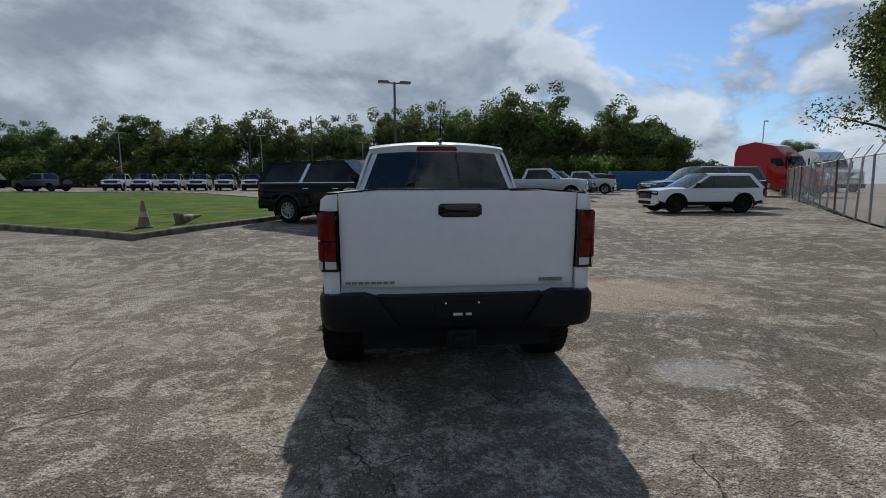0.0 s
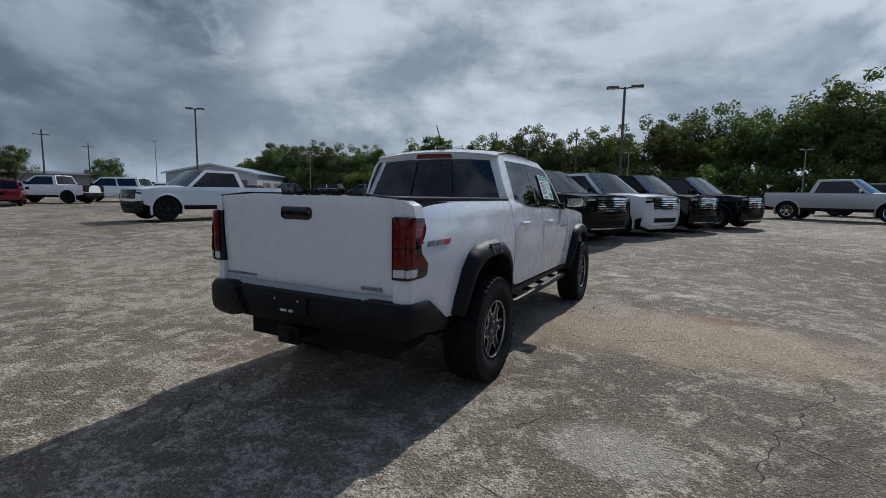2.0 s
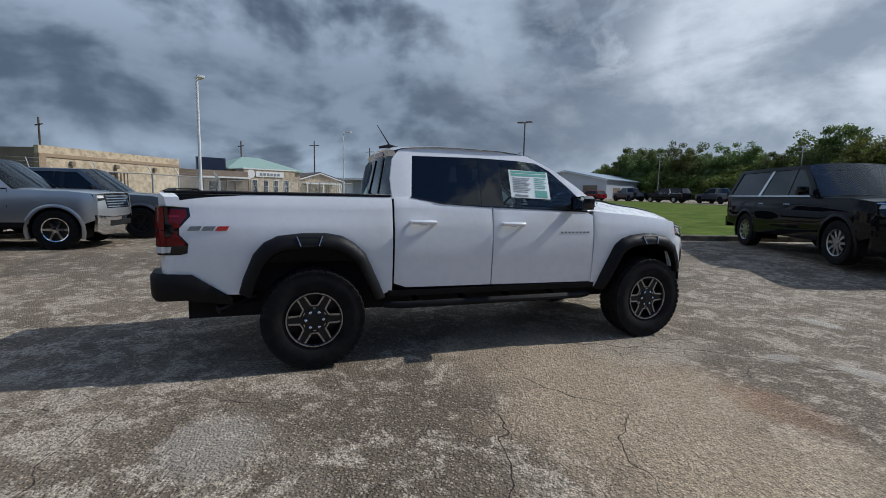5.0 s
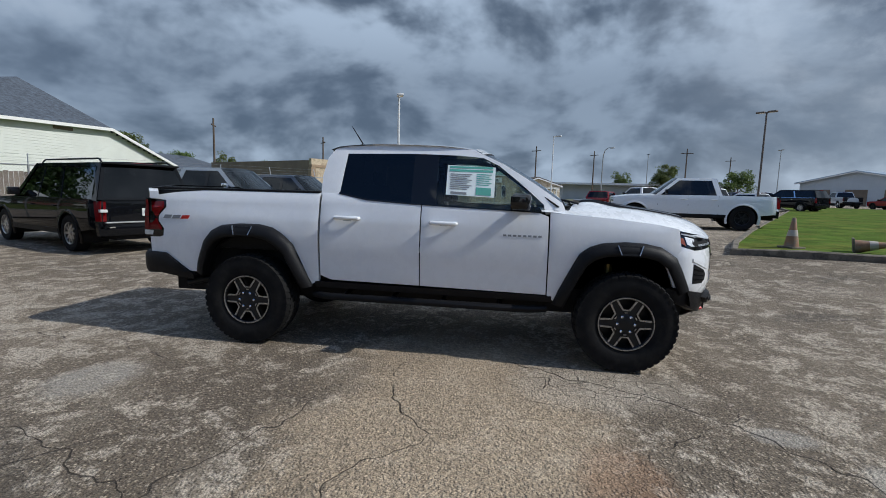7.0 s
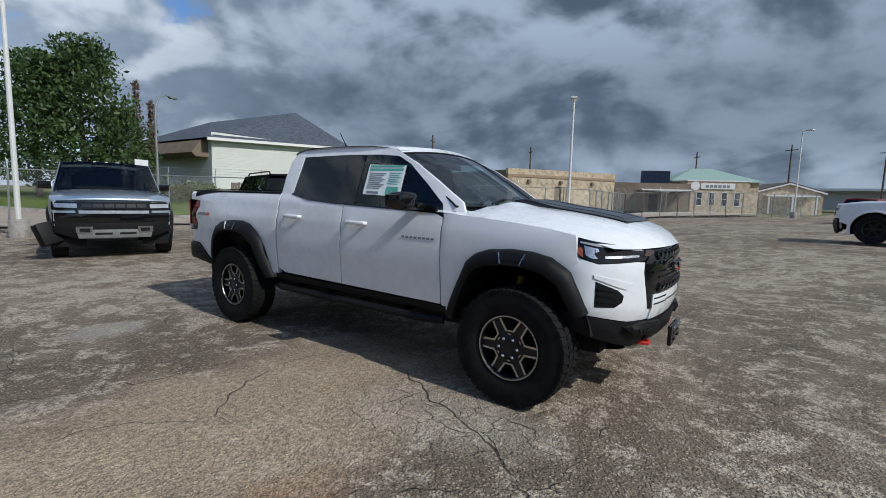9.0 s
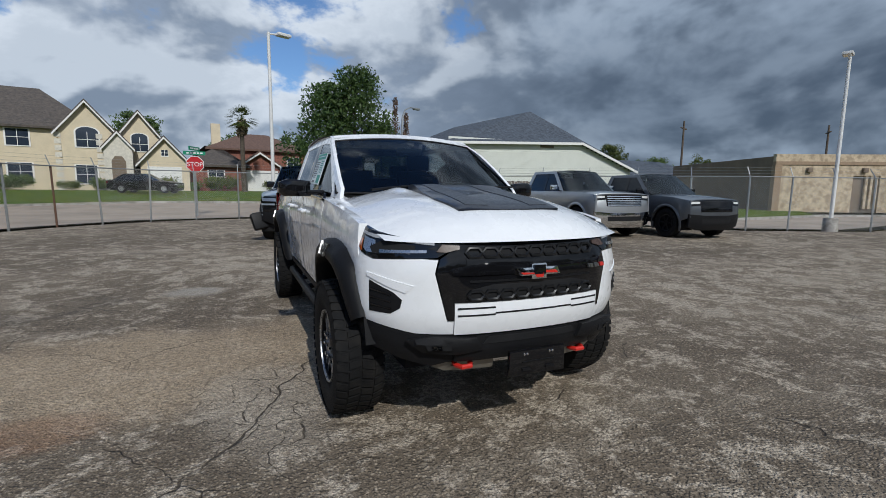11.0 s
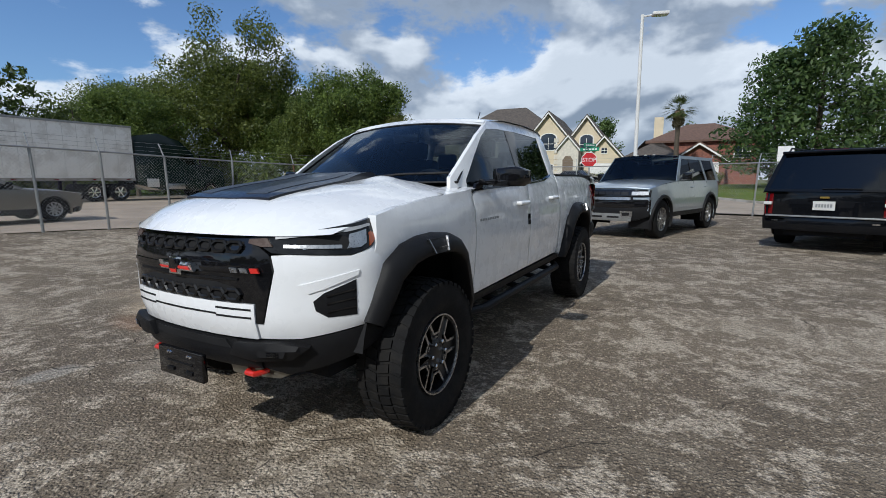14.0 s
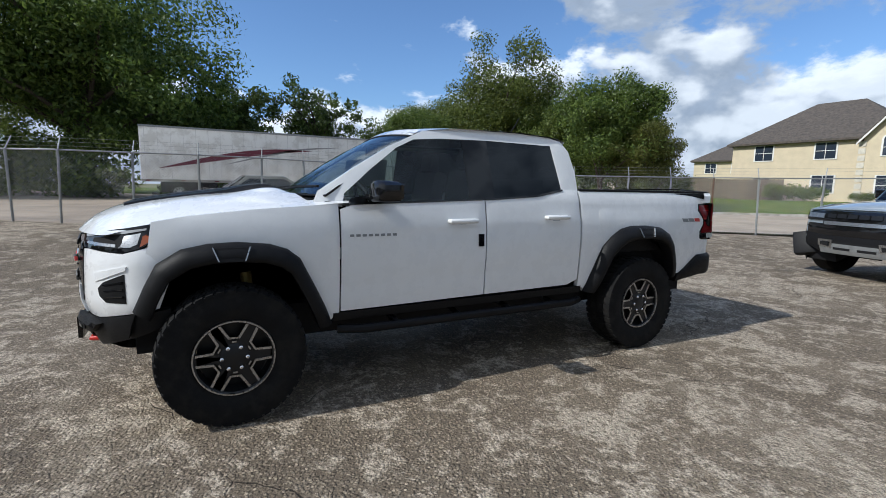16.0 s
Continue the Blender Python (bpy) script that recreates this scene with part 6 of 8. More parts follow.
    for k in range(5 if kind != "box_suv" else 0):
        z = nz - 0.075 - 0.062 * k
        part("grille_bar", (lambda q: (patch(q, [(-wn * 0.62, z - 0.012), (-wn * 0.62, z + 0.012), (wn * 0.62, z + 0.012), (wn * 0.62, z - 0.012)], nfn(0.026), 0.2, 0.02, 0.003), q)[1])(bmesh.new()), gm, gr)
    fb = part("front_bumper", (lambda q: (patch(q, [(-wn, sill + 0.02 - chin), (-wn - 0.02, sill + 0.24), (-wn * 0.5, sill + 0.20), (wn * 0.5, sill + 0.20), (wn + 0.02, sill + 0.24), (wn, sill + 0.02 - chin), (wn * 0.7, sill - 0.08 - chin), (-wn * 0.7, sill - 0.08 - chin)], nfn(0.03), 0.12, 0.08, 0.015), q)[1])(bmesh.new()), M_CHROME if kind == "hd_pickup" else (M_PLASTIC if flares or kind in ("pickup", "box_suv") else paint_mat), top)
    part("bumper_intake", (lambda q: (patch(q, [(-wn * 0.6, sill - 0.03), (-wn * 0.62, sill + 0.10), (wn * 0.62, sill + 0.10), (wn * 0.6, sill - 0.03)], nfn(0.036), 0.2, 0.01, 0), q)[1])(bmesh.new()), M_INTERIOR, fb)
    rb = part("rear_bumper", (lambda q: (patch(q, [(-wt - 0.01, sill + 0.0), (-wt - 0.03, sill + 0.26), (wt + 0.03, sill + 0.26), (wt + 0.01, sill + 0.0)], tfn(0.06), 0.12, 0.12, 0.02), q)[1])(bmesh.new()), M_PLASTIC if bed or flares else paint_mat, top)
    part("plate", boxes((-0.16, 0.16, y0 - 0.03, y0 - 0.012, belt - 0.33, belt - 0.17) if not bed else (-0.16, 0.16, y0 - 0.075, y0 - 0.06, sill + 0.07, sill + 0.2)), M_WHITELENS if kind == "old_suv" else M_GLOSSBLACK, top)
    if kind == "suv":
        for z0, z1, ww in ((nz - 0.055, nz - 0.035, wn), (nz - 0.39, nz - 0.365, wn * 0.68), (sill - 0.13, sill - 0.10, wn * 0.8)):
            bm = bmesh.new()
            patch(bm, [(-ww, z0), (-ww, z1), (ww, z1), (ww, z0)], nfn(0.044), 0.15, 0.02, 0.004)
            part("chrome_strip", bm, M_CHROME, top)
    if kind == "old_suv":
        for k in range(6):
            part("plate_bar", boxes((-0.12 + k * 0.042, -0.09 + k * 0.042, y0 - 0.034, y0 - 0.029, belt - 0.28, belt - 0.22)), M_INK, top, smooth=False)
        part("badge_bar", boxes((-0.07, 0.07, y0 - 0.034, y0 - 0.01, belt - 0.12, belt - 0.085), bevel=0.006), mat("gold_badge", (0.5, 0.33, 0.08), 0.3, 0.8), top)
        part("bumper_step", boxes((-wt + 0.06, wt - 0.06, y0 - 0.10, y0 - 0.02, sill + 0.255, sill + 0.285), bevel=0.01), M_STEEL, top, "worn grey step pad on the bumper")
        part("rear_wiper", boxes((-0.05, 0.50, y0 - 0.035, y0 - 0.012, belt + 0.045, belt + 0.06), bevel=0.004), M_PLASTIC, top)
        part("spoiler", boxes((-w * 0.74, w * 0.74, yc - 0.16, yc - 0.02, roof - 0.055, roof - 0.01), bevel=0.02), paint_mat, top)
        for e in (-1, 1):
            part("lamp_band", boxes((e * (wt - 0.06) - 0.065, e * (wt - 0.06) + 0.065, y0 - 0.03, y0 + 0.06, belt - 0.25, belt - 0.19), bevel=0.01), M_WHITELENS, top)
        part("tailgate_trim", boxes((-wt + 0.15, wt - 0.15, y0 - 0.028, y0 - 0.0, belt - 0.56, belt - 0.535)), M_CHROME, top)
    if kind == "box_suv":
        part("lower_front", (lambda q: (patch(q, [(-wn - 0.02, sill + 0.2), (-wn - 0.02, nz - 0.26), (wn + 0.02, nz - 0.26), (wn + 0.02, sill + 0.2)], nfn(0.02), 0.12, 0.06, 0.012), q)[1])(bmesh.new()), M_GLOSSBLACK, top, "black lower front panel")
        def front(nm, pts, mt, lift, depth=0.03, rnd=0.006, lab=""):
            bm = bmesh.new()
            patch(bm, pts, nfn(lift), 0.12, depth, rnd)
            return part(nm, bm, mt, top, lab)
        front("lamp_panel", [(-wn - 0.02, nz - 0.205), (-wn - 0.02, nz - 0.055), (wn + 0.02, nz - 0.055), (wn + 0.02, nz - 0.205)], M_GLOSSBLACK, 0.030, lab="gloss black lamp panel across the nose")
        for k in range(6):
            a = -wn * 0.56 + k * wn * 1.12 / 6
            front("lamp_block", [(a + 0.012, nz - 0.155), (a + 0.012, nz - 0.085), (a + wn * 1.12 / 6 - 0.012, nz - 0.085), (a + wn * 1.12 / 6 - 0.012, nz - 0.155)], M_DARKALLOY, 0.046, 0.02)
        for e in (1, -1):
            q = [(e * wn * 0.62, nz - 0.165), (e * wn * 0.62, nz - 0.085), (e * (wn - 0.02), nz - 0.08), (e * (wn - 0.02), nz - 0.16)][::e]
            front("lamp_unit", q, M_REFLECT, 0.044, 0.02)
            q = [(e * wn * 0.40, sill - 0.02), (e * wn * 0.38, sill + 0.13), (e * wn * 0.66, sill + 0.13), (e * wn * 0.66, sill + 0.02)][::e]
            front("skid_frame", q, M_ALLOY, 0.064, 0.05, 0.012, "bright metal frame round the tow eye")
            q = [(e * wn * 0.44, sill + 0.02), (e * wn * 0.43, sill + 0.095), (e * wn * 0.60, sill + 0.095), (e * wn * 0.60, sill + 0.035)][::e]
            front("tow_pocket", q, M_INTERIOR, 0.068, 0.01, 0)
        front("grille_strip", [(-wn * 0.60, nz - 0.275), (-wn * 0.60, nz - 0.215), (wn * 0.60, nz - 0.215), (wn * 0.60, nz - 0.275)], M_REFLECT, 0.040, 0.03, 0.008, "dull silver strip below the lamps")
        front("skid_plate", [(-wn * 0.62, sill - 0.10), (-wn * 0.66, sill + 0.07), (wn * 0.66, sill + 0.07), (wn * 0.62, sill - 0.10)], M_STEEL, 0.05, 0.05, 0.012)
        for e in (-1, 1):
            front("skid_slot", [(e * 0.20 - 0.14, sill - 0.03), (e * 0.20 - 0.14, sill + 0.01), (e * 0.20 + 0.14, sill + 0.01), (e * 0.20 + 0.14, sill - 0.03)], M_INTERIOR, 0.054, 0.01, 0)
        for k in range(3):
            part("roof_marker", boxes((-0.25 + k * 0.22, -0.19 + k * 0.22, yb + 0.0, yb + 0.05, roof + 0.005, roof + 0.03), bevel=0.008), M_WHITELENS, top)
        bm = bmesh.new()
        box(bm, -0.22, 0.22, -0.10, 0.12, -0.22, 0.22, 0.06, pose(w - 0.02, y1 - 0.28, 0.52, 18, 12, 30))
        part("loose_bumper_end", bm, M_PLASTIC, top, "broken black bumper corner hanging down")
    if rails:
        for s in (1, -1):
            bm = bmesh.new()
            xx = cfn(1)(0, roof - 0.03, 0)[0] - 0.07
            tube(bm, [(s * xx, yc + 0.1, roof), (s * xx, yc + 0.2, roof + 0.06), (s * xx, yb - 0.3, roof + 0.06), (s * xx, yb - 0.15, roof)], 0.018, 6)
            part("roof_bar", bm, M_PLASTIC, top)
    return top


def heading(hx, hy):
    return math.degrees(math.atan2(-hx, hy))


def park(ob, x, y, rz):
    ob.matrix_world = on_ground(x, y, rz)
    return ob


def by_right_front(kind, x, y, rz):
    """Origin (rear axle middle) so that the right front wheel stands at x, y."""
    c = SPECS[kind]
    a = radians(rz)
    lx, ly = c["w"] - 0.05, c["wb"]
    return x - (lx * math.cos(a) - ly * math.sin(a)), y - (lx * math.sin(a) + ly * math.cos(a))


ROW = heading(0.88, -0.47)
G1 = "vehicles in the row beside the grass island"
suv_black = vehicle("suv", "large_suv", "black full-size SUV with chrome grille bars in the row", "SUV", M_BLACKPAINT, G1, "alloy", stripe=True)
park(suv_black, *by_right_front("suv", -0.8, 9.2, ROW), ROW)
for px, py in ((1.55, 13.95), (3.15, 16.6)):
    x, y = by_right_front("suv", px, py, ROW)
    copy_thing(suv_black, on_ground(x, y, ROW))
suv_white = vehicle("suv", "large_suv", "white full-size SUV with black and chrome grille", "SUV", M_WHITE, G1, "alloy")
park(suv_white, *by_right_front("suv", 0.38, 11.6, ROW), ROW)
compact = vehicle("compact", "compact_suv", "white compact SUV with black wheel arch cladding", "SUV", M_WHITE, "vehicles in the row by the fence", "black", chrome=False)
park(compact, 13.0, 14.1, heading(-1, 0.03))
G2 = "vehicles in the row by the fence"
navy = vehicle("suv", "large_suv", "dark navy SUV parked beside the white compact", "SUV", M_NAVY, G2, "alloy")
park(navy, 15.6, 17.6, heading(-1, 0.02))
pick_white = vehicle("pickup", "pickup_truck", "white crew cab pickup with dark wheels beside the grass", "pickup truck", M_WHITE, "", "black", chrome=False)
park(pick_white, -15.0, 10.95, heading(-0.15, -1))
p2 = copy_thing(pick_white, on_ground(18.2, 21.6, heading(-1, 0.02)))
tagged(p2, "white pickup truck parked beside the dark navy SUV", group=G2)
old_suv = vehicle("old_suv", "large_suv", "older black SUV with roof bars and tinted glass", "SUV", M_BLACKPAINT, "", "alloy", chrome=False, rails=True)
park(old_suv, -4.48, -6.4, heading(-0.36, -0.93))
box_suv = vehicle("box_suv", "boxy_suv", "silver-grey boxy SUV with black lower body and damaged bumper", "SUV", M_BLUEGREY, "", "alloy", flares=True, chrome=False)
park(box_suv, -1.26, -9.95, heading(0.28, 0.96))
hd = vehicle("hd_pickup", "pickup_truck", "silver heavy crew cab pickup with a wide chrome grille", "pickup truck", M_SILVER, "pickups by the fence", "chrome")
park(hd, *by_right_front("hd_pickup", -8.0, -5.0, heading(0.09, 1)), heading(0.09, 1))
grey = vehicle("pickup", "pickup_truck", "dark grey crew cab pickup with black wheels", "pickup truck", M_GREY, "pickups by the fence", "black", chrome=False)
park(grey, *by_right_front("pickup", -10.55, -3.95, heading(0.09, 1)), heading(0.09, 1))
sedan = vehicle("sedan", "sedan_car", "beige-silver four-door sedan on the street behind the fence", "car", M_BEIGE, "", "alloy")
park(sedan, 14.7, 2.3, heading(0.06, -1))
dark_sedan = vehicle("sedan", "sedan_car", "black sedan parked on a house driveway", "car", M_BLACKPAINT, "", "alloy")
park(dark_sedan, 8.6, -36.0, heading(-0.95, 0.3))
red_suv = vehicle("compact", "compact_suv", "dark red SUV parked by the far fence", "SUV", M_RED, "far parked vehicles", "black")
park(red_suv, -33.5, 9.0, heading(-0.9, 0.4))
# silver and grey vehicles behind the row, and the far rows
far = random.Random(5)
G3 = "far parked vehicles"
silver_p = copy_thing(hd, on_ground(7.2, 27.4, ROW))
tagged(silver_p, "silver pickup parked behind the row of SUVs", group=G3)
grey_p = copy_thing(grey, on_ground(10.4, 33.2, ROW))
tagged(grey_p, "dark grey pickup at the far end of the row", group=G3)
for k in range(7):
    o = copy_thing(pick_white, on_ground(-15.8 - 2.9 * k, 57.0 - 0.25 * k, heading(0.25, -1)))
    tagged(o, "white pickup in a far row under the trees", group=G3)
for k, (src, lab) in enumerate(((grey, "dark pickup far across the grass"), (suv_black, "black SUV far across the grass"), (grey, "dark grey pickup far across the grass"), (red_suv, "dark red SUV far across the grass"), (hd, "silver pickup far across the grass"), (compact, "white compact SUV far across the grass"), (suv_white, "white SUV far across the grass"), (navy, "navy SUV far across the grass"), (sedan, "beige sedan far across the grass"), (suv_white, "white SUV far off by the long shed"))):
    o = copy_thing(src, on_ground(-37.5 - 5.4 * k, 51.0 - 2.1 * k, heading(-1, 0.2 * (-1) ** k)))
    tagged(o, lab, group=G3)
for k, (src, lab, x, y) in enumerate(((pick_white, "white pickup by the far fence", -36, 14), (suv_white, "white SUV by the far fence", -37.5, 18.5), (compact, "white compact SUV by the far fence", -39, 23), (suv_black, "black SUV by the far fence", -40, 27.5), (hd, "silver pickup far across the lot", 14.6, 39), (compact, "white compact SUV far across the lot", 18.5, 47), (hd, "silver pickup by the dumpster", 22.0, 52.0))):
    o = copy_thing(src, on_ground(x, y, heading(-0.8, -0.45) if x < 0 else ROW))
    tagged(o, lab, group=G3)

# ---- fence ----
def fence_line():
    pts = []
    for a, b in zip(FENCE, FENCE[1:]):
        k = max(1, round(math.dist(a, b) / 1.75))
        pts += [(lerp(a[0], b[0], i / k), lerp(a[1], b[1], i / k)) for i in range(k)]
    return pts + [FENCE[-1]]


def wire_panel(length):
    """Chain link: thin crossing wires, clipped to the panel."""
    bm = bmesh.new()
    h, pitch, t = 1.88, 0.085, 0.0016
    for sgn in (1, -1):
        k = -h
        while k < length:
            a, b = k, k + h
            z0, z1 = 0.0, h
            if a < 0:
                z0, a = -a, 0.0
            if b > length:
                z1, b = z1 - (b - length), length
            if b - a > 0.02:
                xa, xb = (a, b) if sgn > 0 else (length - a, length - b)
                q = [bm.verts.new((x, y, z)) for x, z in ((xa, z0 + 0.04), (xb, z1 + 0.04)) for y, dz in ((-t, 0), (t, 0))]
                u = [bm.verts.new((x, 0, z + t * 2.2)) for x, z in ((xa, z0 + 0.04), (xb, z1 + 0.04))]
                bm.faces.new((q[0], q[1], q[3], q[2]))
                bm.faces.new((q[0], q[2], u[1], u[0]))
                bm.faces.new((q[1], u[0], u[1], q[3]))
            k += pitch
    return bm


def build_fence():
    pts = fence_line()
    post = bmesh.new()
    tube(post, [(0, 0, -0.1), (0, 0, 1.96)], 0.032, 8)
    post_me = mesh_of(post, M_STEEL)
    arm = bmesh.new()
    tube(arm, [(0, 0, 1.94), (0, -0.20, 2.30)], 0.016, 6)
    arm_me = mesh_of(arm, M_STEEL)
    rust_me = post_me.copy()
    rust_me.materials[0] = M_RUST
    rail = bmesh.new()
    tube(rail, [(0, 0, 0), (1, 0, 0)], 0.021, 6)
    rail_me = mesh_of(rail, M_STEEL)
    wires = {}
    fence = thing("chain_link_fence", "tall galvanised chain-link fence with angled barbed wire arms", "fence", kind="structure")
    r = random.Random(3)
    for i, (x, y) in enumerate(pts):
        z = height(x, y)
        nx = pts[min(i + 1, len(pts) - 1)]
        ang = math.degrees(math.atan2(nx[1] - y, nx[0] - x)) if i < len(pts) - 1 else ang
        o = new("post", rust_me if r.random() < 0.22 else post_me)
        o.parent = fence
        o.matrix_world = pose(x, y, z, r.uniform(-2, 2), r.uniform(-2, 2), ang)
        a = new("barb_arm", arm_me)
        a.parent = o
        a.rotation_euler = (0, 0, radians(180))
        if i == len(pts) - 1:
            break
        ln = math.dist((x, y), nx)
        slope = math.degrees(math.atan2(height(*nx) - z, ln))
        ob = new("rail", rail_me)
        ob.parent = fence
        ob.matrix_world = pose(x, y, z + 1.95, 0, -slope, ang) @ Matrix.Diagonal((ln, 1, 1, 1))
        key = round(ln, 1)
        if key not in wires:
            wires[key] = mesh_of(wire_panel(key), M_STEEL, False)
        w = new("wire_mesh", wires[key])
        w.parent = fence
        w.matrix_world = pose(x, y, z, 0, -slope, ang)
        for k, (dy, dz) in enumerate(((0.08, 2.06), (0.14, 2.17), (0.195, 2.28))):
            b = new("barbed_wire", rail_me)
            b.parent = fence
            b.matrix_world = pose(x, y, z, 0, 0, ang) @ pose(0, dy, dz, 0, -slope, 0) @ Matrix.Diagonal((ln, 0.12, 0.12, 1))


build_fence()


# ---- lamps and poles ----
def pole_lamp(name, label, x, y, h, material, heads, r=0.07, base=True, rz=0, arm=0.35):
    t = thing(name, label, "street lamp", "lamps", on_ground(x, y, rz))
    bm = bmesh.new()
    tube(bm, [(0, 0, 0), (0, 0, h)], [r, r * 0.75], 10)
    part("pole", bm, material, t)
    if base:
        bm = bmesh.new()
        lathe(bm, [(-0.1, r * 3.4), (0.45, r * 3.3), (0.5, r * 2.9)], 16, "z")
        part("footing", bm, M_CONC, t, "round concrete footing")
    for s in heads:
        bm = bmesh.new()
        tube(bm, [(0, 0, h - 0.06), (s * arm, 0, h - 0.02)], 0.03, 6)
        part("lamp_arm", bm, material, t)
        bm = bmesh.new()
        box(bm, -0.25, 0.25, -0.15, 0.15, -0.05, 0.05, 0.025, pose(s * (arm + 0.2), 0, h))
        hd_ = part("lamp_head", bm, material, t)
        bm = boxes((s * (arm + 0.2) - 0.19, s * (arm + 0.2) + 0.19, -0.11, 0.11, h - 0.058, h - 0.05))
        part("lamp_lens", bm, M_WHITELENS, hd_)
    return t


def arc_lamp(x, y, h, rz):
    t = thing("street_lamp", "grey curved-arm street lamp", "street lamp", "lamps", on_ground(x, y, rz))
    bm = bmesh.new()
    tube(bm, [(0, 0, 0), (0, 0, h - 1.6), (0.05, 0, h - 0.9), (0.3, 0, h - 0.25), (0.8, 0, h), (1.3, 0, h)], [0.09, 0.07, 0.06, 0.05, 0.045, 0.045], 8)
    part("pole", bm, M_STEEL, t)
    bm = bmesh.new()
    box(bm, -0.28, 0.28, -0.14, 0.14, -0.10, 0.06, 0.05, pose(1.45, 0, h - 0.02))
    part("lamp_head", bm, M_STEEL, t)


pole_lamp("lot_lamp", "tall white car park lamp pole with a flat head", 0.05, -12.0, 6.75, M_POLEW, (1,), rz=-160)
pole_lamp("lot_lamp", "white car park lamp pole on a concrete footing", -18.4, -3.5, 6.1, M_POLEW, (1,), rz=20)
pole_lamp("lot_lamp", "brown car park lamp pole with two heads", -0.55, 18.6, 5.8, M_POLEB, (-1, 1), rz=8, arm=0.3)
pole_lamp("lot_lamp", "dark car park lamp pole with two small heads", -28.8, 18.2, 6.7, M_POLEB, (-1, 1), rz=40, arm=0.15)
pole_lamp("lot_lamp", "white lamp pole by the far fence", -44.0, 6.0, 7.0, M_POLEW, (1,), rz=60)
pole_lamp("lot_lamp", "white lamp pole on the far side of the lot", 41.0, 47.0, 7.8, M_POLEW, (1,), rz=30)
arc_lamp(-10.6, -28.4, 7.2, 200)
arc_lamp(-62, 14, 7.5, 40)
for x, y, h in ((-20, 66, 7.5), (-38, 64, 7.5), (-56, 58, 7.5), (-6, 70, 7.0), (14, 66, 6.5), (-70, 40, 8), (-78, 24, 8)):
    pole_lamp("lot_lamp", "small far lamp pole with two heads", x, y, h, M_STEEL, (-1, 1), base=False, arm=0.2)


def utility_pole(x, y, h):
    t = thing("utility_pole", "dark wooden utility pole with a crossarm", "utility pole", "utility poles", on_ground(x, y, random.uniform(0, 90)))
    bm = bmesh.new()
    tube(bm, [(0, 0, 0), (0, 0, h)], [0.15, 0.10], 8)
    part("pole", bm, M_WOODP, t)
    part("crossarm", boxes((-1.1, 1.1, -0.06, 0.06, h - 0.9, h - 0.78)), M_WOODP, t)


for x, y, h in ((-14, 72, 11), (32, 68, 12), (-62, -26, 9), (-48, -34, 9), (-85, 6, 10), (-95, 18, 10), (-90, 34, 10), (-80, -6, 9), (-110, 50, 10), (-24, 74, 10)):
    utility_pole(x, y, h)

# stop sign with street name blades
stop = thing("stop_sign", "red octagonal stop sign with green street name blades", "stop sign", at=on_ground(2.93, -18.2, 5))
bm = bmesh.new()
tube(bm, [(0, 0, 0), (0, 0, 2.75)], 0.035, 8)
part("post", bm, M_STEEL, stop)
bm = bmesh.new()
patch(bm, [(0.39 * math.cos(radians(22.5 + 45 * k)), 2.35 + 0.39 * math.sin(radians(22.5 + 45 * k))) for k in range(8)], lambda u, v, d: (u, 0.055 + d, v), 0.3, 0.01, 0)
plate = part("sign_border", bm, mat("sign_white", (0.75, 0.75, 0.75), 0.4), stop)
bm = bmesh.new()
patch(bm, [(0.36 * math.cos(radians(22.5 + 45 * k)), 2.35 + 0.36 * math.sin(radians(22.5 + 45 * k))) for k in range(8)], lambda u, v, d: (u, 0.061 + d, v), 0.3, 0.004, 0)
part("sign_face", bm, mat("sign_red", (0.45, 0.01, 0.015), 0.4), plate)
txt = bpy.data.curves.new("stop_word", "FONT")
txt.body, txt.size, txt.align_x, txt.extrude = "STOP", 0.27, "CENTER", 0.002
word = new("stop_word", txt)
word.data.materials.append(mat("sign_white", (0.75, 0.75, 0.75), 0.4))
word.parent = plate
word.matrix_local = pose(0, 0.066, 2.26, 90, 0, 180)
for k, (z, rz) in enumerate(((2.83, 0), (3.03, 60))):
    bm = bmesh.new()
    box(bm, -0.45, 0.45, -0.012, 0.012, 0, 0.17, 0.0, pose(0, 0, z - 0.06, 0, 0, rz))
    bl = part("name_blade", bm, mat("sign_green", (0.01, 0.22, 0.12), 0.4), stop, smooth=False)
    bm = bmesh.new()
    for q in range(5):
        box(bm, -0.34 + q * 0.14, -0.24 + q * 0.14, -0.016, 0.016, 0.05, 0.12, 0.0, pose(0, 0, z - 0.06, 0, 0, rz))
    part("letter_bar", bm, mat("sign_white", (0.75, 0.75, 0.75), 0.4), bl, smooth=False)
sg = thing("notice_sign", "small white notice board on a steel post", "sign", at=on_ground(-4.6, -15.9, 5))
bm = bmesh.new()
tube(bm, [(0, 0, 0), (0, 0, 2.5)], 0.03, 8)
part("post", bm, M_STEEL, sg)
part("board", boxes((-0.25, 0.25, 0.03, 0.05, 2.0, 2.55)), mat("sign_white", (0.75, 0.75, 0.75), 0.4), sg)


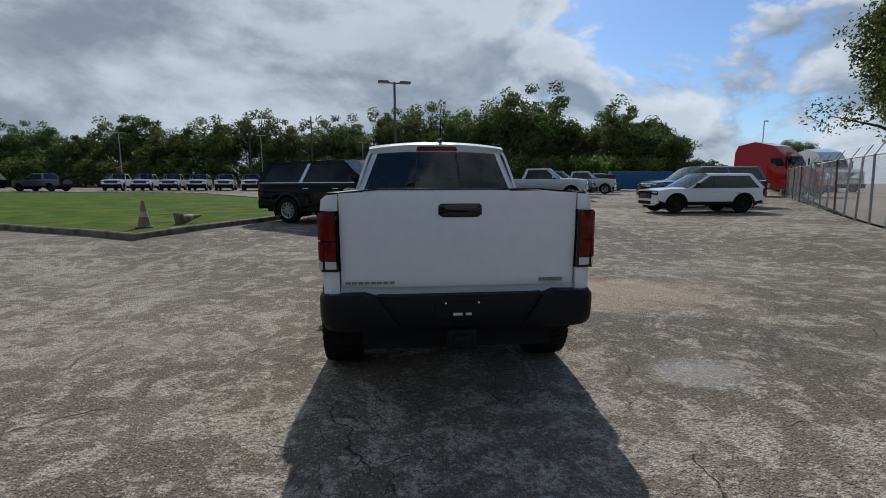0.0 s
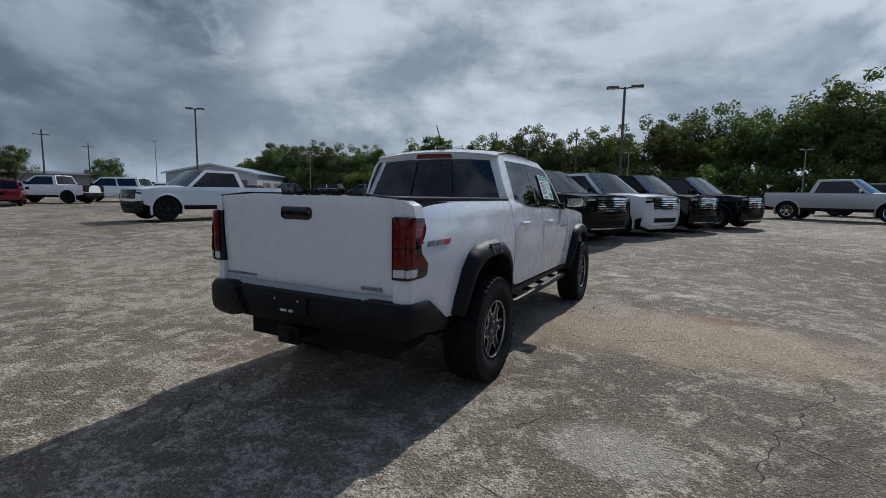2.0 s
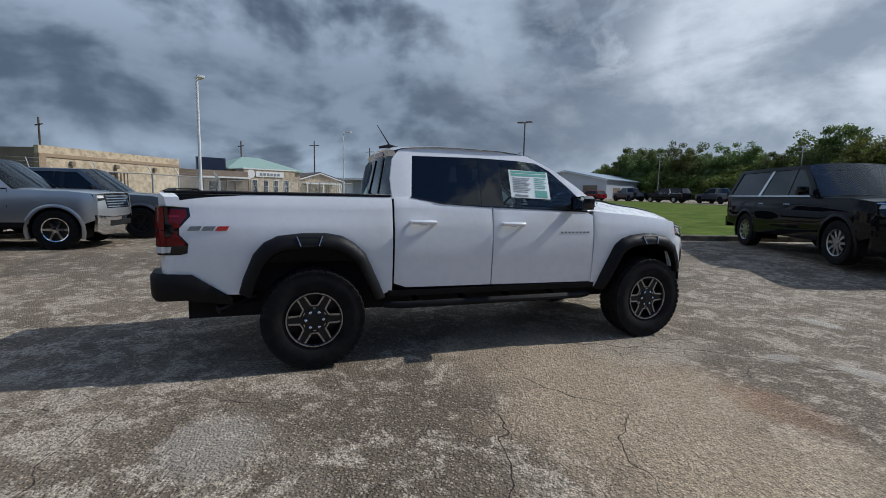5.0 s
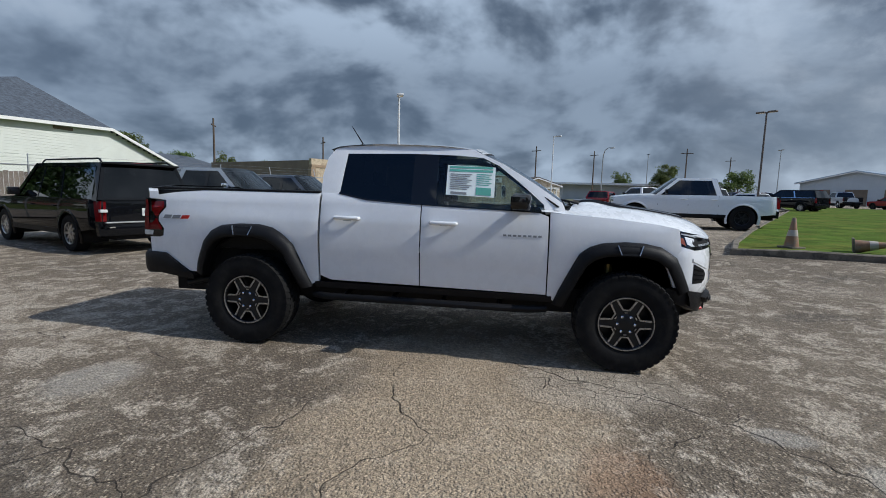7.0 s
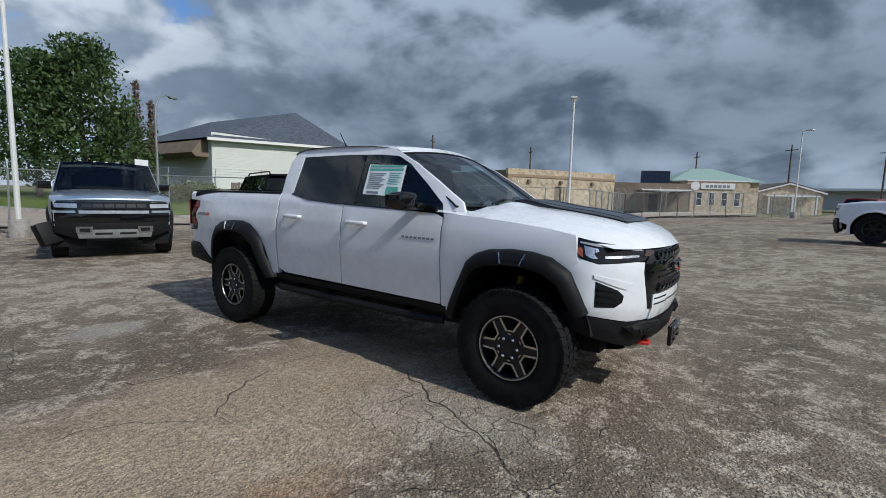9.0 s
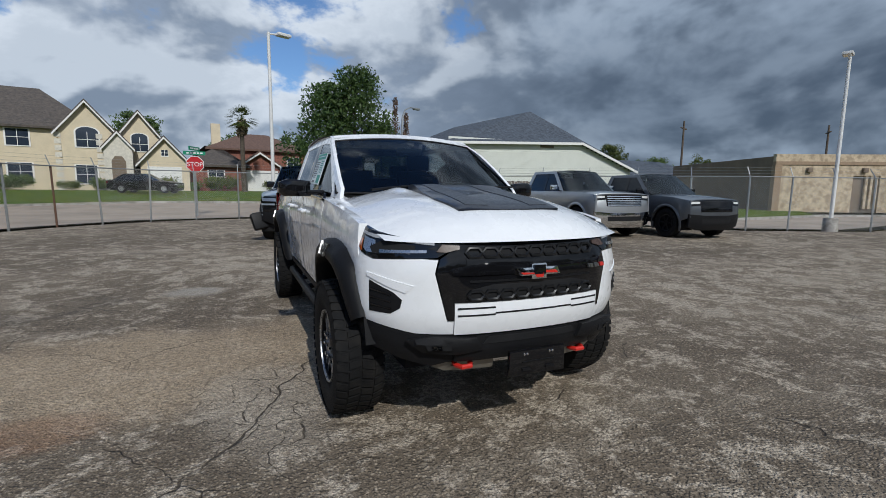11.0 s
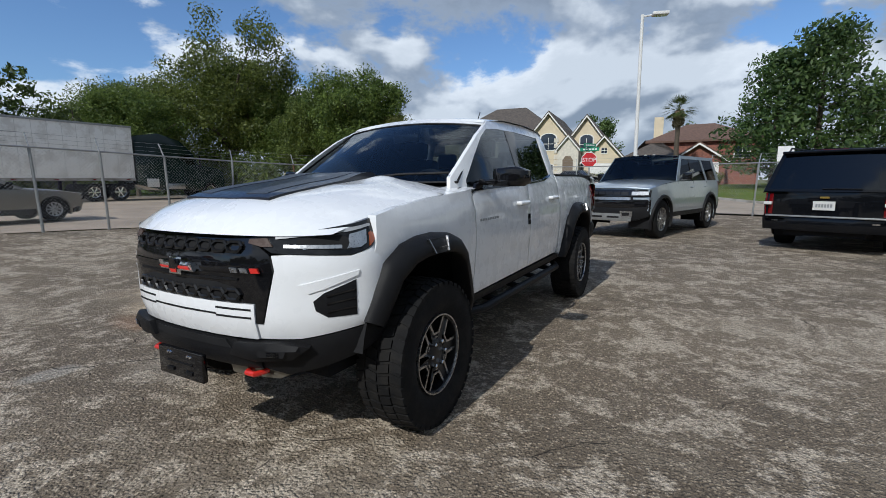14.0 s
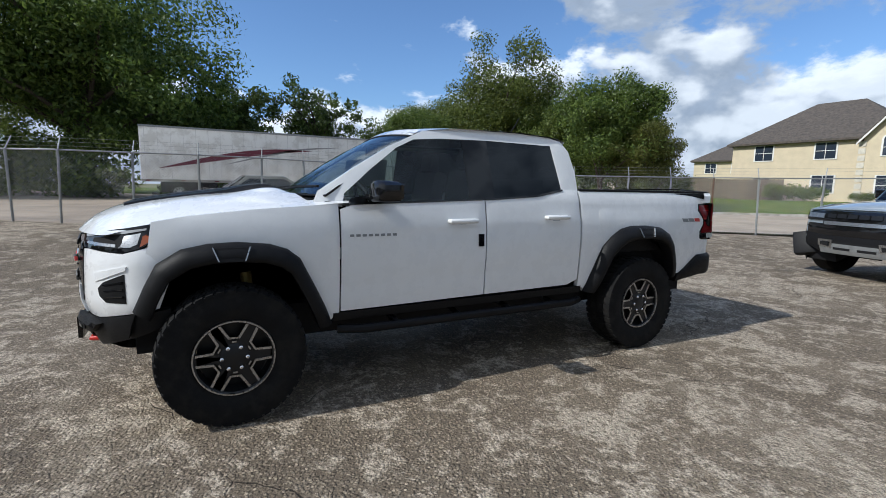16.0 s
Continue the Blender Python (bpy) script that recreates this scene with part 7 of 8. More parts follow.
# ---- cones on the grass ----
def cone(m, label):
    t = thing("traffic_cone", label, "traffic cone", "old cones", m)
    bm = bmesh.new()
    lathe(bm, [(0.03, 0.15), (0.25, 0.115), (0.45, 0.075), (0.68, 0.04), (0.70, 0.025)], 20, "z")
    part("cone", bm, mat("faded_orange", (0.30, 0.17, 0.10), 0.8, var=0.3, scale=5, second=(0.22, 0.17, 0.13)), t)
    part("foot", boxes((-0.19, 0.19, -0.19, 0.19, 0.0, 0.04), bevel=0.01), M_KERB, t)
    bm = bmesh.new()
    lathe(bm, [(0.28, 0.114), (0.42, 0.086), (0.42, 0.08), (0.28, 0.108)], 20, "z", closed=True)
    part("band", bm, mat("dirty_white", (0.42, 0.38, 0.33), 0.8), t)


cone(on_ground(-6.95, 8.75, 20, 0.10), "weathered faded orange traffic cone standing on grass")
cone(on_ground(-6.55, 9.75, 60, 0.22) @ pose(0, 0, 0, 0, 82, 0), "weathered traffic cone lying on its side")


# ---- lorries and bins ----
def trailer():
    t = thing("box_trailer", "long white box trailer with a maroon swoosh", "trailer", at=on_ground(28.2, -1.6))
    m = mat("trailer_white", (0.82, 0.82, 0.80), 0.45, var=0.03, scale=2, second=(0.66, 0.65, 0.62))
    part("box", boxes((-1.28, 1.28, -8.1, 8.1, 1.15, 4.15), bevel=0.02), m, t)
    part("side_rail", boxes((-1.31, -1.27, -8.1, 8.1, 1.08, 1.22)), M_CONC, t)
    part("top_rail", boxes((-1.31, -1.27, -8.12, 8.12, 4.06, 4.17)), M_STEEL, t)
    for k in range(26):
        part("panel_seam", boxes((-1.286, -1.27, -7.9 + k * 0.63, -7.885 + k * 0.63, 1.25, 4.05)), mat("seam_grey", (0.55, 0.55, 0.54), 0.5), t, smooth=False)
    for k in range(10):
        part("marker", boxes((-1.318, -1.30, -7.8 + k * 1.72, -7.6 + k * 1.72, 1.12, 1.18)), M_REDLENS, t, smooth=False)

    def swoosh(off, a, b, w0, mt):
        bm = bmesh.new()
        us = frange(0, 1, 24)
        grid(bm, us, (0, 1), lambda u, k: (-1.292, lerp(a, b, u), 2.35 + off + 1.05 * math.sin(u * math.pi * 0.62 - 0.25) + (k - 0.5) * w0 * math.sin(math.pi * min(u * 1.02 + 0.02, 1))))
        part("swoosh", bm, mt, t)
    swoosh(-0.25, 7.2, -1.6, 0.36, mat("maroon", (0.16, 0.03, 0.05), 0.5))
    swoosh(0.02, 4.0, -3.4, 0.12, mat("grey_print", (0.30, 0.29, 0.30), 0.5))
    for y in (6.3, 5.0):
        ws = wheel_set(0.5, 0.3, "alloy")
        for s in (1, -1):
            put_wheel(t, s * 1.05, y, 0.5, ws, s)
    part("undercarriage", boxes((-1.0, 1.0, 4.3, 7.2, 0.5, 1.1)), M_PLASTIC, t)
    for s in (1, -1):
        part("landing_leg", boxes((s * 0.85 - 0.05, s * 0.85 + 0.05, -5.3, -5.15, 0.0, 1.15)), M_PLASTIC, t)


trailer()


def tractor(m, body, label, name="lorry_tractor"):
    t = thing(name, label, "lorry", "", m)
    bm = bmesh.new()
    prof = [(-2.6, 0.9), (-2.6, 3.3), (-2.4, 3.75), (-1.2, 3.95), (0.1, 3.6), (0.9, 2.85), (1.25, 2.15), (2.6, 1.95), (3.05, 1.7), (3.15, 0.6), (2.1, 0.55), (0.6, 0.55), (-1.2, 0.55)]
    for s in (1, -1):
        patch(bm, prof, lambda u, v, d: (s * (1.15 - 0.10 * max(0, u) / 3 - 0.06 * max(0, v - 2.2) + d), u, v), 0.3, 0.03, 0.01)
    ring = prof
    for (a, b), (c2, d2) in zip(ring, ring[1:] + ring[:1]):
        wa, wb2 = 1.14 - 0.10 * max(0, a) / 3 - 0.06 * max(0, b - 2.2), 1.14 - 0.10 * max(0, c2) / 3 - 0.06 * max(0, d2 - 2.2)
        vs = [bm.verts.new(p) for p in ((-wa, a, b), (wa, a, b), (wb2, c2, d2), (-wb2, c2, d2))]
        bm.faces.new(vs)
    part("cab", bm, body, t)
    part("chassis", boxes((-0.5, 0.5, -5.5, -2.5, 0.6, 0.95)), M_PLASTIC, t)
    bm = bmesh.new()
    grid(bm, frange(-0.95, 0.95, 6), frange(0, 1, 3), lambda u, v: (u, lerp(1.30, 0.92, v) + 0.02, lerp(2.18, 2.82, v)))
    part("windscreen", bm, M_GLASS, t)
    for s in (1, -1):
        bm = bmesh.new()
        patch(bm, [(0.05, 2.1), (0.05, 2.7), (0.75, 2.7), (1.0, 2.15)], lambda u, v, d: (s * (1.135 + d), u, v), 0.4, 0.005, 0)
        part("side_window", bm, M_GLASS, t)
        bm = boxes((min(s * 1.1, s * 1.2), max(s * 1.1, s * 1.2), -0.9, 0.2, 0.62, 0.95), bevel=0.03)
        part("fuel_tank", bm, M_ALLOY, t)
        bm = boxes((min(s * 1.12, s * 1.18), max(s * 1.12, s * 1.18), -2.1, -1.4, 0.75, 1.25), bevel=0.01)
        part("side_box", bm, M_WHITELENS, t)
        for y in (2.0, -3.6, -4.9):
            put_wheel(t, s * 1.02, y, 0.5, wheel_set(0.5, 0.3, "chrome"), s)
        part("headlamp", boxes((s * 0.85 - 0.15, s * 0.85 + 0.15, 3.0, 3.12, 1.05, 1.4), bevel=0.03), M_WHITELENS, t)
        bm = bmesh.new()
        tube(bm, [(s * 1.15, 1.15, 2.0), (s * 1.35, 1.2, 2.0), (s * 1.35, 1.2, 2.7)], 0.05, 6)
        part("mirror", bm, M_PLASTIC, t)
    part("grille", boxes((-0.55, 0.55, 3.05, 3.16, 0.8, 1.65), bevel=0.02), M_CHROME, t)
    part("bumper", boxes((-1.1, 1.1, 2.95, 3.25, 0.35, 0.7), bevel=0.05), M_PLASTIC, t)
    return t


tractor(on_ground(28.0, -12.4, 180), paint("dark_green_paint", (0.012, 0.022, 0.020)), "dark green lorry tractor with a high sleeper cab")
tractor(on_ground(27.0, 28.0, 200), paint("bright_red_paint", (0.42, 0.02, 0.015)), "bright red lorry tractor at the end of the lot")
tractor(on_ground(38.5, 36.0, 170), M_WHITE, "white lorry tractor on the street")


def skip_bin(m, ln, w, h, material, label):
    t = thing("dumpster", label, "dumpster", "dumpsters", m)
    part("tub", boxes((-ln / 2, ln / 2, -w / 2, w / 2, 0.2, h), bevel=0.03), material, t)
    for k in range(int(ln / 0.6)):
        x = -ln / 2 + 0.3 + k * 0.6
        part("rib", boxes((x - 0.05, x + 0.05, -w / 2 - 0.07, w / 2 + 0.07, 0.25, h - 0.05)), material, t, smooth=False)
    for x in (-ln / 2 + 0.4, ln / 2 - 0.4):
        part("skid", boxes((x - 0.2, x + 0.2, -w / 2 + 0.1, w / 2 - 0.1, 0.0, 0.2)), M_PLASTIC, t)


skip_bin(on_ground(27, 48, -15), 6.5, 2.3, 2.2, mat("bin_blue", (0.02, 0.12, 0.26), 0.6, var=0.25), "large blue steel dumpster by the trees")
skip_bin(on_ground(20.5, 43.5, -15), 2.6, 1.8, 1.8, mat("bin_black", (0.02, 0.025, 0.022), 0.6, var=0.25), "black steel dumpster by the trees")
skip_bin(on_ground(16.8, 46.5, -15), 2.4, 1.7, 1.3, mat("bin_dark_blue", (0.01, 0.03, 0.07), 0.6, var=0.25), "dark blue steel dumpster by the trees")

# ---- buildings ----
M_STUCCO = mat("cream_stucco", (0.62, 0.53, 0.38), 0.9, var=0.10, scale=1.5, bump=0.3, bump_scale=40)
M_STONE = mat("pale_stone_trim", (0.62, 0.58, 0.50), 0.9, var=0.18, scale=4)
M_ROOF = mat("brown_shingle", (0.105, 0.088, 0.075), 0.95, var=0.35, scale=5, second=(0.075, 0.066, 0.060), bump=0.5, bump_scale=18)
M_ROOFBLUE = mat("slate_blue_shingle", (0.082, 0.098, 0.122), 0.95, var=0.4, scale=4, second=(0.055, 0.064, 0.080), bump=0.6, bump_scale=14)
M_ROOFRED = mat("red_brown_shingle", (0.14, 0.085, 0.065), 0.95, var=0.35, scale=5, bump=0.5, bump_scale=18)
M_BRICK = mat("red_brick", (0.26, 0.105, 0.075), 0.9, var=0.35, scale=6, second=(0.19, 0.085, 0.065), bump=0.5, bump_scale=25)
M_SIDING = mat("pale_siding", (0.64, 0.65, 0.60), 0.8, var=0.06, scale=0.8)
M_TRIM = mat("white_trim", (0.74, 0.73, 0.70), 0.6, var=0.06)
M_TANBRICK = mat("tan_brick", (0.52, 0.42, 0.29), 0.9, var=0.25, scale=3, second=(0.36, 0.28, 0.19), bump=0.4, bump_scale=30)
M_BROWNWALL = mat("brown_wall", (0.19, 0.145, 0.105), 0.9, var=0.2, scale=1)
M_METALW = mat("pale_metal_wall", (0.46, 0.49, 0.52), 0.5, 0.2, var=0.08, scale=0.6)
M_METALR = mat("blue_metal_roof", (0.30, 0.37, 0.45), 0.45, 0.3, var=0.08, scale=0.6)
M_WOODF = mat("grey_fence_wood", (0.13, 0.10, 0.075), 0.9, var=0.3, scale=3, obj_var=0.25)
M_HGLASS = mat("house_window", (0.03, 0.04, 0.06), 0.06, var=0.1, coat=1.0)


def prism(bm, pts, y0, y1):
    """A plane figure in x, z pulled from y0 to y1."""
    a, b = [bm.verts.new((x, y0, z)) for x, z in pts], [bm.verts.new((x, y1, z)) for x, z in pts]
    bm.faces.new(a)
    bm.faces.new(b[::-1])
    for i in range(len(pts)):
        j = (i + 1) % len(pts)
        bm.faces.new((a[i], b[i], b[j], a[j]))


def window(parent, x, z, w, h, y, arched=False, cols=2, rows=2, rz=0, frame_m=None):
    """A window in a wall facing +y at depth y (before turning by rz about the house)."""
    m = pose(0, 0, 0, 0, 0, rz)
    pts = [(x - w / 2, z), (x - w / 2, z + h)]
    if arched:
        pts += [(x - w / 2 * math.cos(a), z + h + w * 0.28 * math.sin(a)) for a in frange(0.3, math.pi - 0.3, 6)]
    pts += [(x + w / 2, z + h), (x + w / 2, z)]
    bm = bmesh.new()
    prism(bm, [(x + (a - x) * 1.16, z - 0.08 + (b - z) * 1.09) for a, b in pts], y - 0.05, y + 0.05)
    bmesh.ops.transform(bm, matrix=m, verts=bm.verts)
    fr = part("window", bm, frame_m or M_TRIM, parent, smooth=False)
    bm = bmesh.new()
    prism(bm, pts, y + 0.02, y + 0.056)
    bmesh.ops.transform(bm, matrix=m, verts=bm.verts)
    part("pane", bm, M_HGLASS, fr, smooth=False)
    bm = bmesh.new()
    for k in range(1, cols):
        xx = x - w / 2 + w * k / cols
        box(bm, xx - 0.02, xx + 0.02, y + 0.05, y + 0.075, z, z + h)
    for k in range(1, rows):
        zz = z + h * k / rows
        box(bm, x - w / 2, x + w / 2, y + 0.05, y + 0.075, zz - 0.02, zz + 0.02)
    bmesh.ops.transform(bm, matrix=m, verts=bm.verts)
    part("glazing_bar", bm, M_TRIM, fr, smooth=False)


def gable(parent, x0, x1, y0, y1, eave, ridge, wall_m, roof_m, over=0.35):
    """Block with its gable towards +y: walls, then a thick roof."""
    xm = (x0 + x1) / 2
    bm = bmesh.new()
    prism(bm, [(x0, 0), (x0, eave), (xm, ridge), (x1, eave), (x1, 0)], y0, y1)
    part("wall", bm, wall_m, parent, smooth=False)
    bm = bmesh.new()
    k = (ridge - eave) / (xm - x0)
    t = 0.16
    prism(bm, [(x0 - over, eave - k * over), (xm, ridge), (x1 + over, eave - k * over), (x1 + over, eave - k * over + t), (xm, ridge + t), (x0 - over, eave - k * over + t)], y0 - 0.3, y1 + over)
    part("roof", bm, roof_m, parent, smooth=False)
    bm = bmesh.new()
    prism(bm, [(x0 - over, eave - k * over - 0.16), (xm, ridge - 0.16), (x1 + over, eave - k * over - 0.16), (x1 + over, eave - k * over + 0.02), (xm, ridge + 0.02), (x0 - over, eave - k * over + 0.02)], y1 + over, y1 + over + 0.05)
    part("barge_board", bm, M_TRIM, parent, smooth=False)


def hip(parent, x0, x1, y0, y1, eave, ridge, wall_m, roof_m, over=0.4, run=None):
    part("wall", boxes((x0, x1, y0, y1, 0, eave)), wall_m, parent, smooth=False)
    bm = bmesh.new()
    d = run if run is not None else (y1 - y0) / 2
    ym = (y0 + y1) / 2
    o = over
    b = [bm.verts.new(p) for p in ((x0 - o, y0 - o, eave), (x1 + o, y0 - o, eave), (x1 + o, y1 + o, eave), (x0 - o, y1 + o, eave))]
    c = [bm.verts.new(p) for p in ((x0 - o, y0 - o, eave - 0.18), (x1 + o, y0 - o, eave - 0.18), (x1 + o, y1 + o, eave - 0.18), (x0 - o, y1 + o, eave - 0.18))]
    r0, r1 = bm.verts.new((x0 + d, ym, ridge)), bm.verts.new((x1 - d, ym, ridge))
    for f in ((b[0], b[1], r1, r0), (b[1], b[2], r1), (b[2], b[3], r0, r1), (b[3], b[0], r0), (c[3], c[2], c[1], c[0])):
        bm.faces.new(f)
    for i in range(4):
        j = (i + 1) % 4
        bm.faces.new((b[i], b[j], c[j], c[i]))
    part("roof", bm, roof_m, parent, smooth=False)


# two-storey cream house
h1 = thing("house", "two-storey cream stucco house with a steep brown roof", "house", "houses", pose(15.0, -45.0, 0.85, 0, 0, 6))
hip(h1, -3.0, 9.5, -9.0, 2.0, 5.2, 9.0, M_STUCCO, M_ROOF, run=4.5)
gable(h1, -4.4, -0.6, -6, 3.4, 5.0, 7.3, M_STUCCO, M_ROOF)
gable(h1, -7.6, -4.6, -7, 2.4, 4.9, 6.9, M_STUCCO, M_ROOF)
gable(h1, -5.6, -3.6, 2.0, 4.3, 3.7, 4.9, M_STONE, M_ROOF, 0.2)
for x, z, w, hh, y, ar in ((-2.5, 3.6, 1.5, 1.2, 3.4, True), (-6.1, 3.5, 1.2, 1.2, 2.4, True), (-6.1, 0.7, 1.2, 1.5, 2.4, False), (-2.3, 0.6, 1.4, 1.5, 3.4, False), (2.2, 3.6, 1.4, 1.3, 2.0, False), (6.8, 3.6, 1.4, 1.3, 2.0, False), (2.2, 0.8, 1.5, 1.4, 2.0, False), (6.8, 0.8, 1.3, 1.2, 2.0, False)):
    window(h1, x, z, w, hh, y, ar)
bm = bmesh.new()
prism(bm, [(-5.1, 0), (-5.1, 2.5), (-4.85, 2.9), (-4.35, 2.9), (-4.1, 2.5), (-4.1, 0)], 4.28, 4.33)
part("porch_opening", bm, M_BROWNWALL, h1, smooth=False)
for x in (-4.5, -0.55, -7.7, -3.3):
    for k in range(9):
        part("quoin", boxes((x - 0.22, x + 0.22, 3.38 if x > -5 else 2.38, 3.46 if x > -5 else 2.46, k * 0.54, k * 0.54 + 0.4)), M_STONE, h1, smooth=False)
# single-storey house with garage, then brick house
h2 = thing("house", "single-storey cream and brick house with brown roof", "house", "houses", pose(5.4, -44.5, 0.85, 0, 0, 6))
gable(h2, -0.3, 3.4, -8, 2.4, 2.6, 4.7, M_STUCCO, M_ROOF)
hip(h2, -5.2, 0.0, -8, 1.0, 2.5, 4.6, M_BRICK, M_ROOF, run=3.2)
part("garage_door", boxes((0.3, 2.9, 2.4, 2.45, 0, 2.15)), M_TRIM, h2)
for k in range(1, 4):
    part("door_seam", boxes((0.3, 2.9, 2.45, 2.46, k * 0.53, k * 0.53 + 0.03)), M_SIDING, h2, smooth=False)
window(h2, -2.6, 0.8, 1.3, 1.2, 1.0)
window(h2, 1.55, 3.1, 0.5, 0.5, 2.4)
h3 = thing("house", "two-storey red brick house with reddish brown roof", "house", "houses", pose(-1.2, -49, 0.85, 0, 0, 4))
hip(h3, -5.0, 4.6, -8, 1.0, 4.4, 6.4, M_BRICK, M_ROOFRED, run=3.5)
gable(h3, -2.0, 2.4, 0.5, 4.0, 2.4, 3.9, M_BRICK, M_ROOFRED)
part("garage_door", boxes((-1.5, 1.9, 4.0, 4.05, 0, 2.1)), M_TRIM, h3)
part("chimney", boxes((3.4, 4.3, -2.2, -1.4, 4, 7.1)), M_STUCCO, h3)
window(h3, -3.6, 2.6, 1.2, 1.1, 1.0)
window(h3, 3.4, 2.6, 1.2, 1.1, 1.0)
h4 = thing("house", "cream house with a grey roof behind the trees", "house", "houses", pose(33, -58, 0.85, 0, 0, 20))
hip(h4, -5, 5, -8, 1.5, 4.8, 7.6, M_STUCCO, M_ROOF, run=4)
for x in (-3, 0, 3):
    window(h4, x, 3.2, 1.2, 1.2, 1.5)
h5 = thing("house", "far cream house with a brown roof", "house", "houses", pose(48, -48, 0.85, 0, 0, 40))
hip(h5, -6, 6, -8, 1.5, 4.8, 7.8, M_STUCCO, M_ROOF, run=4)
for x in (-3.6, 0, 3.6):
    window(h5, x, 3.2, 1.2, 1.2, 1.5)
# pale siding building with slate-blue roof
h6 = thing("house", "tall pale-sided building with a slate blue shingle roof", "house", "houses", pose(0, -32, 0.45))
bm = bmesh.new()
prism(bm, [(-16.2, -0.5), (-16.2, 5.05), (-30.6, 5.55), (-37.8, 3.0), (-37.8, -0.5)], -14, 0)
part("wall", bm, M_SIDING, h6, smooth=False)
for k in range(27):
    z = 0.05 + k * 0.205
    x1 = -37.8 if z < 3.0 else lerp(-37.8, -30.6, (z - 3.0) / 2.55)
    part("siding_board", boxes((x1, -16.2, 0.0, 0.022, z, z + 0.17)), M_SIDING, h6, smooth=False)
bm = bmesh.new()
for f in (((-15.6, 0.5, 5.05), (-30.8, 0.5, 5.65), (-29.5, -7, 9.65), (-20.0, -7, 7.3)), ((-30.8, 0.5, 5.65), (-38.4, 0.5, 3.0), (-38.4, -14, 3.0), (-30.8, -14, 5.65), (-29.5, -7, 9.65)), ((-15.6, 0.5, 5.05), (-20.0, -7, 7.3), (-15.6, -14.5, 5.05)), ((-20.0, -7, 7.3), (-29.5, -7, 9.65), (-30.8, -14, 5.65), (-15.6, -14.5, 5.05))):
    bm.faces.new([bm.verts.new(p) for p in f])
part("roof", bm, M_ROOFBLUE, h6, smooth=False)
bm = bmesh.new()
prism(bm, [(-15.6, 4.85), (-15.6, 5.07), (-30.8, 5.67), (-38.4, 3.02), (-38.4, 2.78), (-30.8, 5.43)], 0.45, 0.56)
part("fascia", bm, M_TRIM, h6, smooth=False)
part("soffit_vent", boxes((-27.6, -26.0, 0.02, 0.06, 5.0, 5.25)), M_BROWNWALL, h6)
bm = bmesh.new()
prism(bm, [(-16.25, 3.6), (-15.2, 3.6), (-14.9, 3.9), (-15.6, 4.9), (-16.25, 5.0)], -10, -0.5)
part("side_bay", bm, M_BROWNWALL, h6, smooth=False)
h7 = thing("house", "low slate-blue hip roof behind the pale building", "house", "houses", pose(-46, -36, 0.6))
hip(h7, -8, 7, -8, 2, 2.6, 4.6, M_SIDING, M_ROOFBLUE, run=4)
# tan brick building with dark side wall
def upright(bm, pts, z0, z1):
    a, b = [bm.verts.new((x, y, z0)) for x, y in pts], [bm.verts.new((x, y, z1)) for x, y in pts]
    bm.faces.new(a[::-1])
    bm.faces.new(b)
    for i in range(len(pts)):
        j = (i + 1) % len(pts)
        bm.faces.new((a[i], a[j], b[j], b[i]))


tb = thing("building", "flat-roofed tan brick building with dark side wall", "building")
TB = pose(-36.4, -16.3, 0.35, 0, 0, math.degrees(math.atan2(6.6, -11.7)))
tb.matrix_world = TB
TBW, TBH = 13.6, 3.95
bm = bmesh.new()
upright(bm, [(0.0, 0.3), (TBW, 0.3), (TBW + 3, 15.0), (5.8, 20.0), (-1.2, 16.5)], -0.4, TBH - 0.15)
part("wall", bm, M_BROWNWALL, tb, smooth=False)
M_BAND = mat("brown_band", (0.30, 0.215, 0.14), 0.9, var=0.2)
DOOR0, DOOR1, DOORH = 5.6, 7.5, 2.35
for x0, x1, z0, z1 in ((0.45, DOOR0, -0.4, TBH - 0.8), (DOOR1, TBW, -0.4, TBH - 0.8), (DOOR0, DOOR1, DOORH, TBH - 0.8)):
    part("front_wall", boxes((x0, x1, -0.05, 0.3, z0, z1)), M_TANBRICK, tb, smooth=False)
part("parapet", boxes((0.0, TBW, -0.05, 0.35, TBH - 0.55, TBH)), M_TANBRICK, tb, smooth=False)
part("brick_band", boxes((0.0, TBW, -0.12, 0.32, TBH - 0.8, TBH - 0.55)), M_BAND, tb, smooth=False)
part("corner_pier", boxes((-0.05, 0.45, -0.12, 0.35, -0.4, TBH - 0.8)), M_BAND, tb, smooth=False)
part("entrance", boxes((DOOR0, DOOR1, 0.22, 0.32, -0.1, DOORH)), M_BROWNWALL, tb, smooth=False)
for x in (6.6, 6.95, 7.3):
    part("column", boxes((x - 0.09, x + 0.09, -0.02, 0.16, -0.1, DOORH)), M_TANBRICK, tb, smooth=False)
for x in (2.4, 6.3, 10.4):
    part("wall_lamp", boxes((x - 0.17, x + 0.17, -0.28, -0.05, TBH - 1.35, TBH - 1.0), bevel=0.05), M_BROWNWALL, tb)
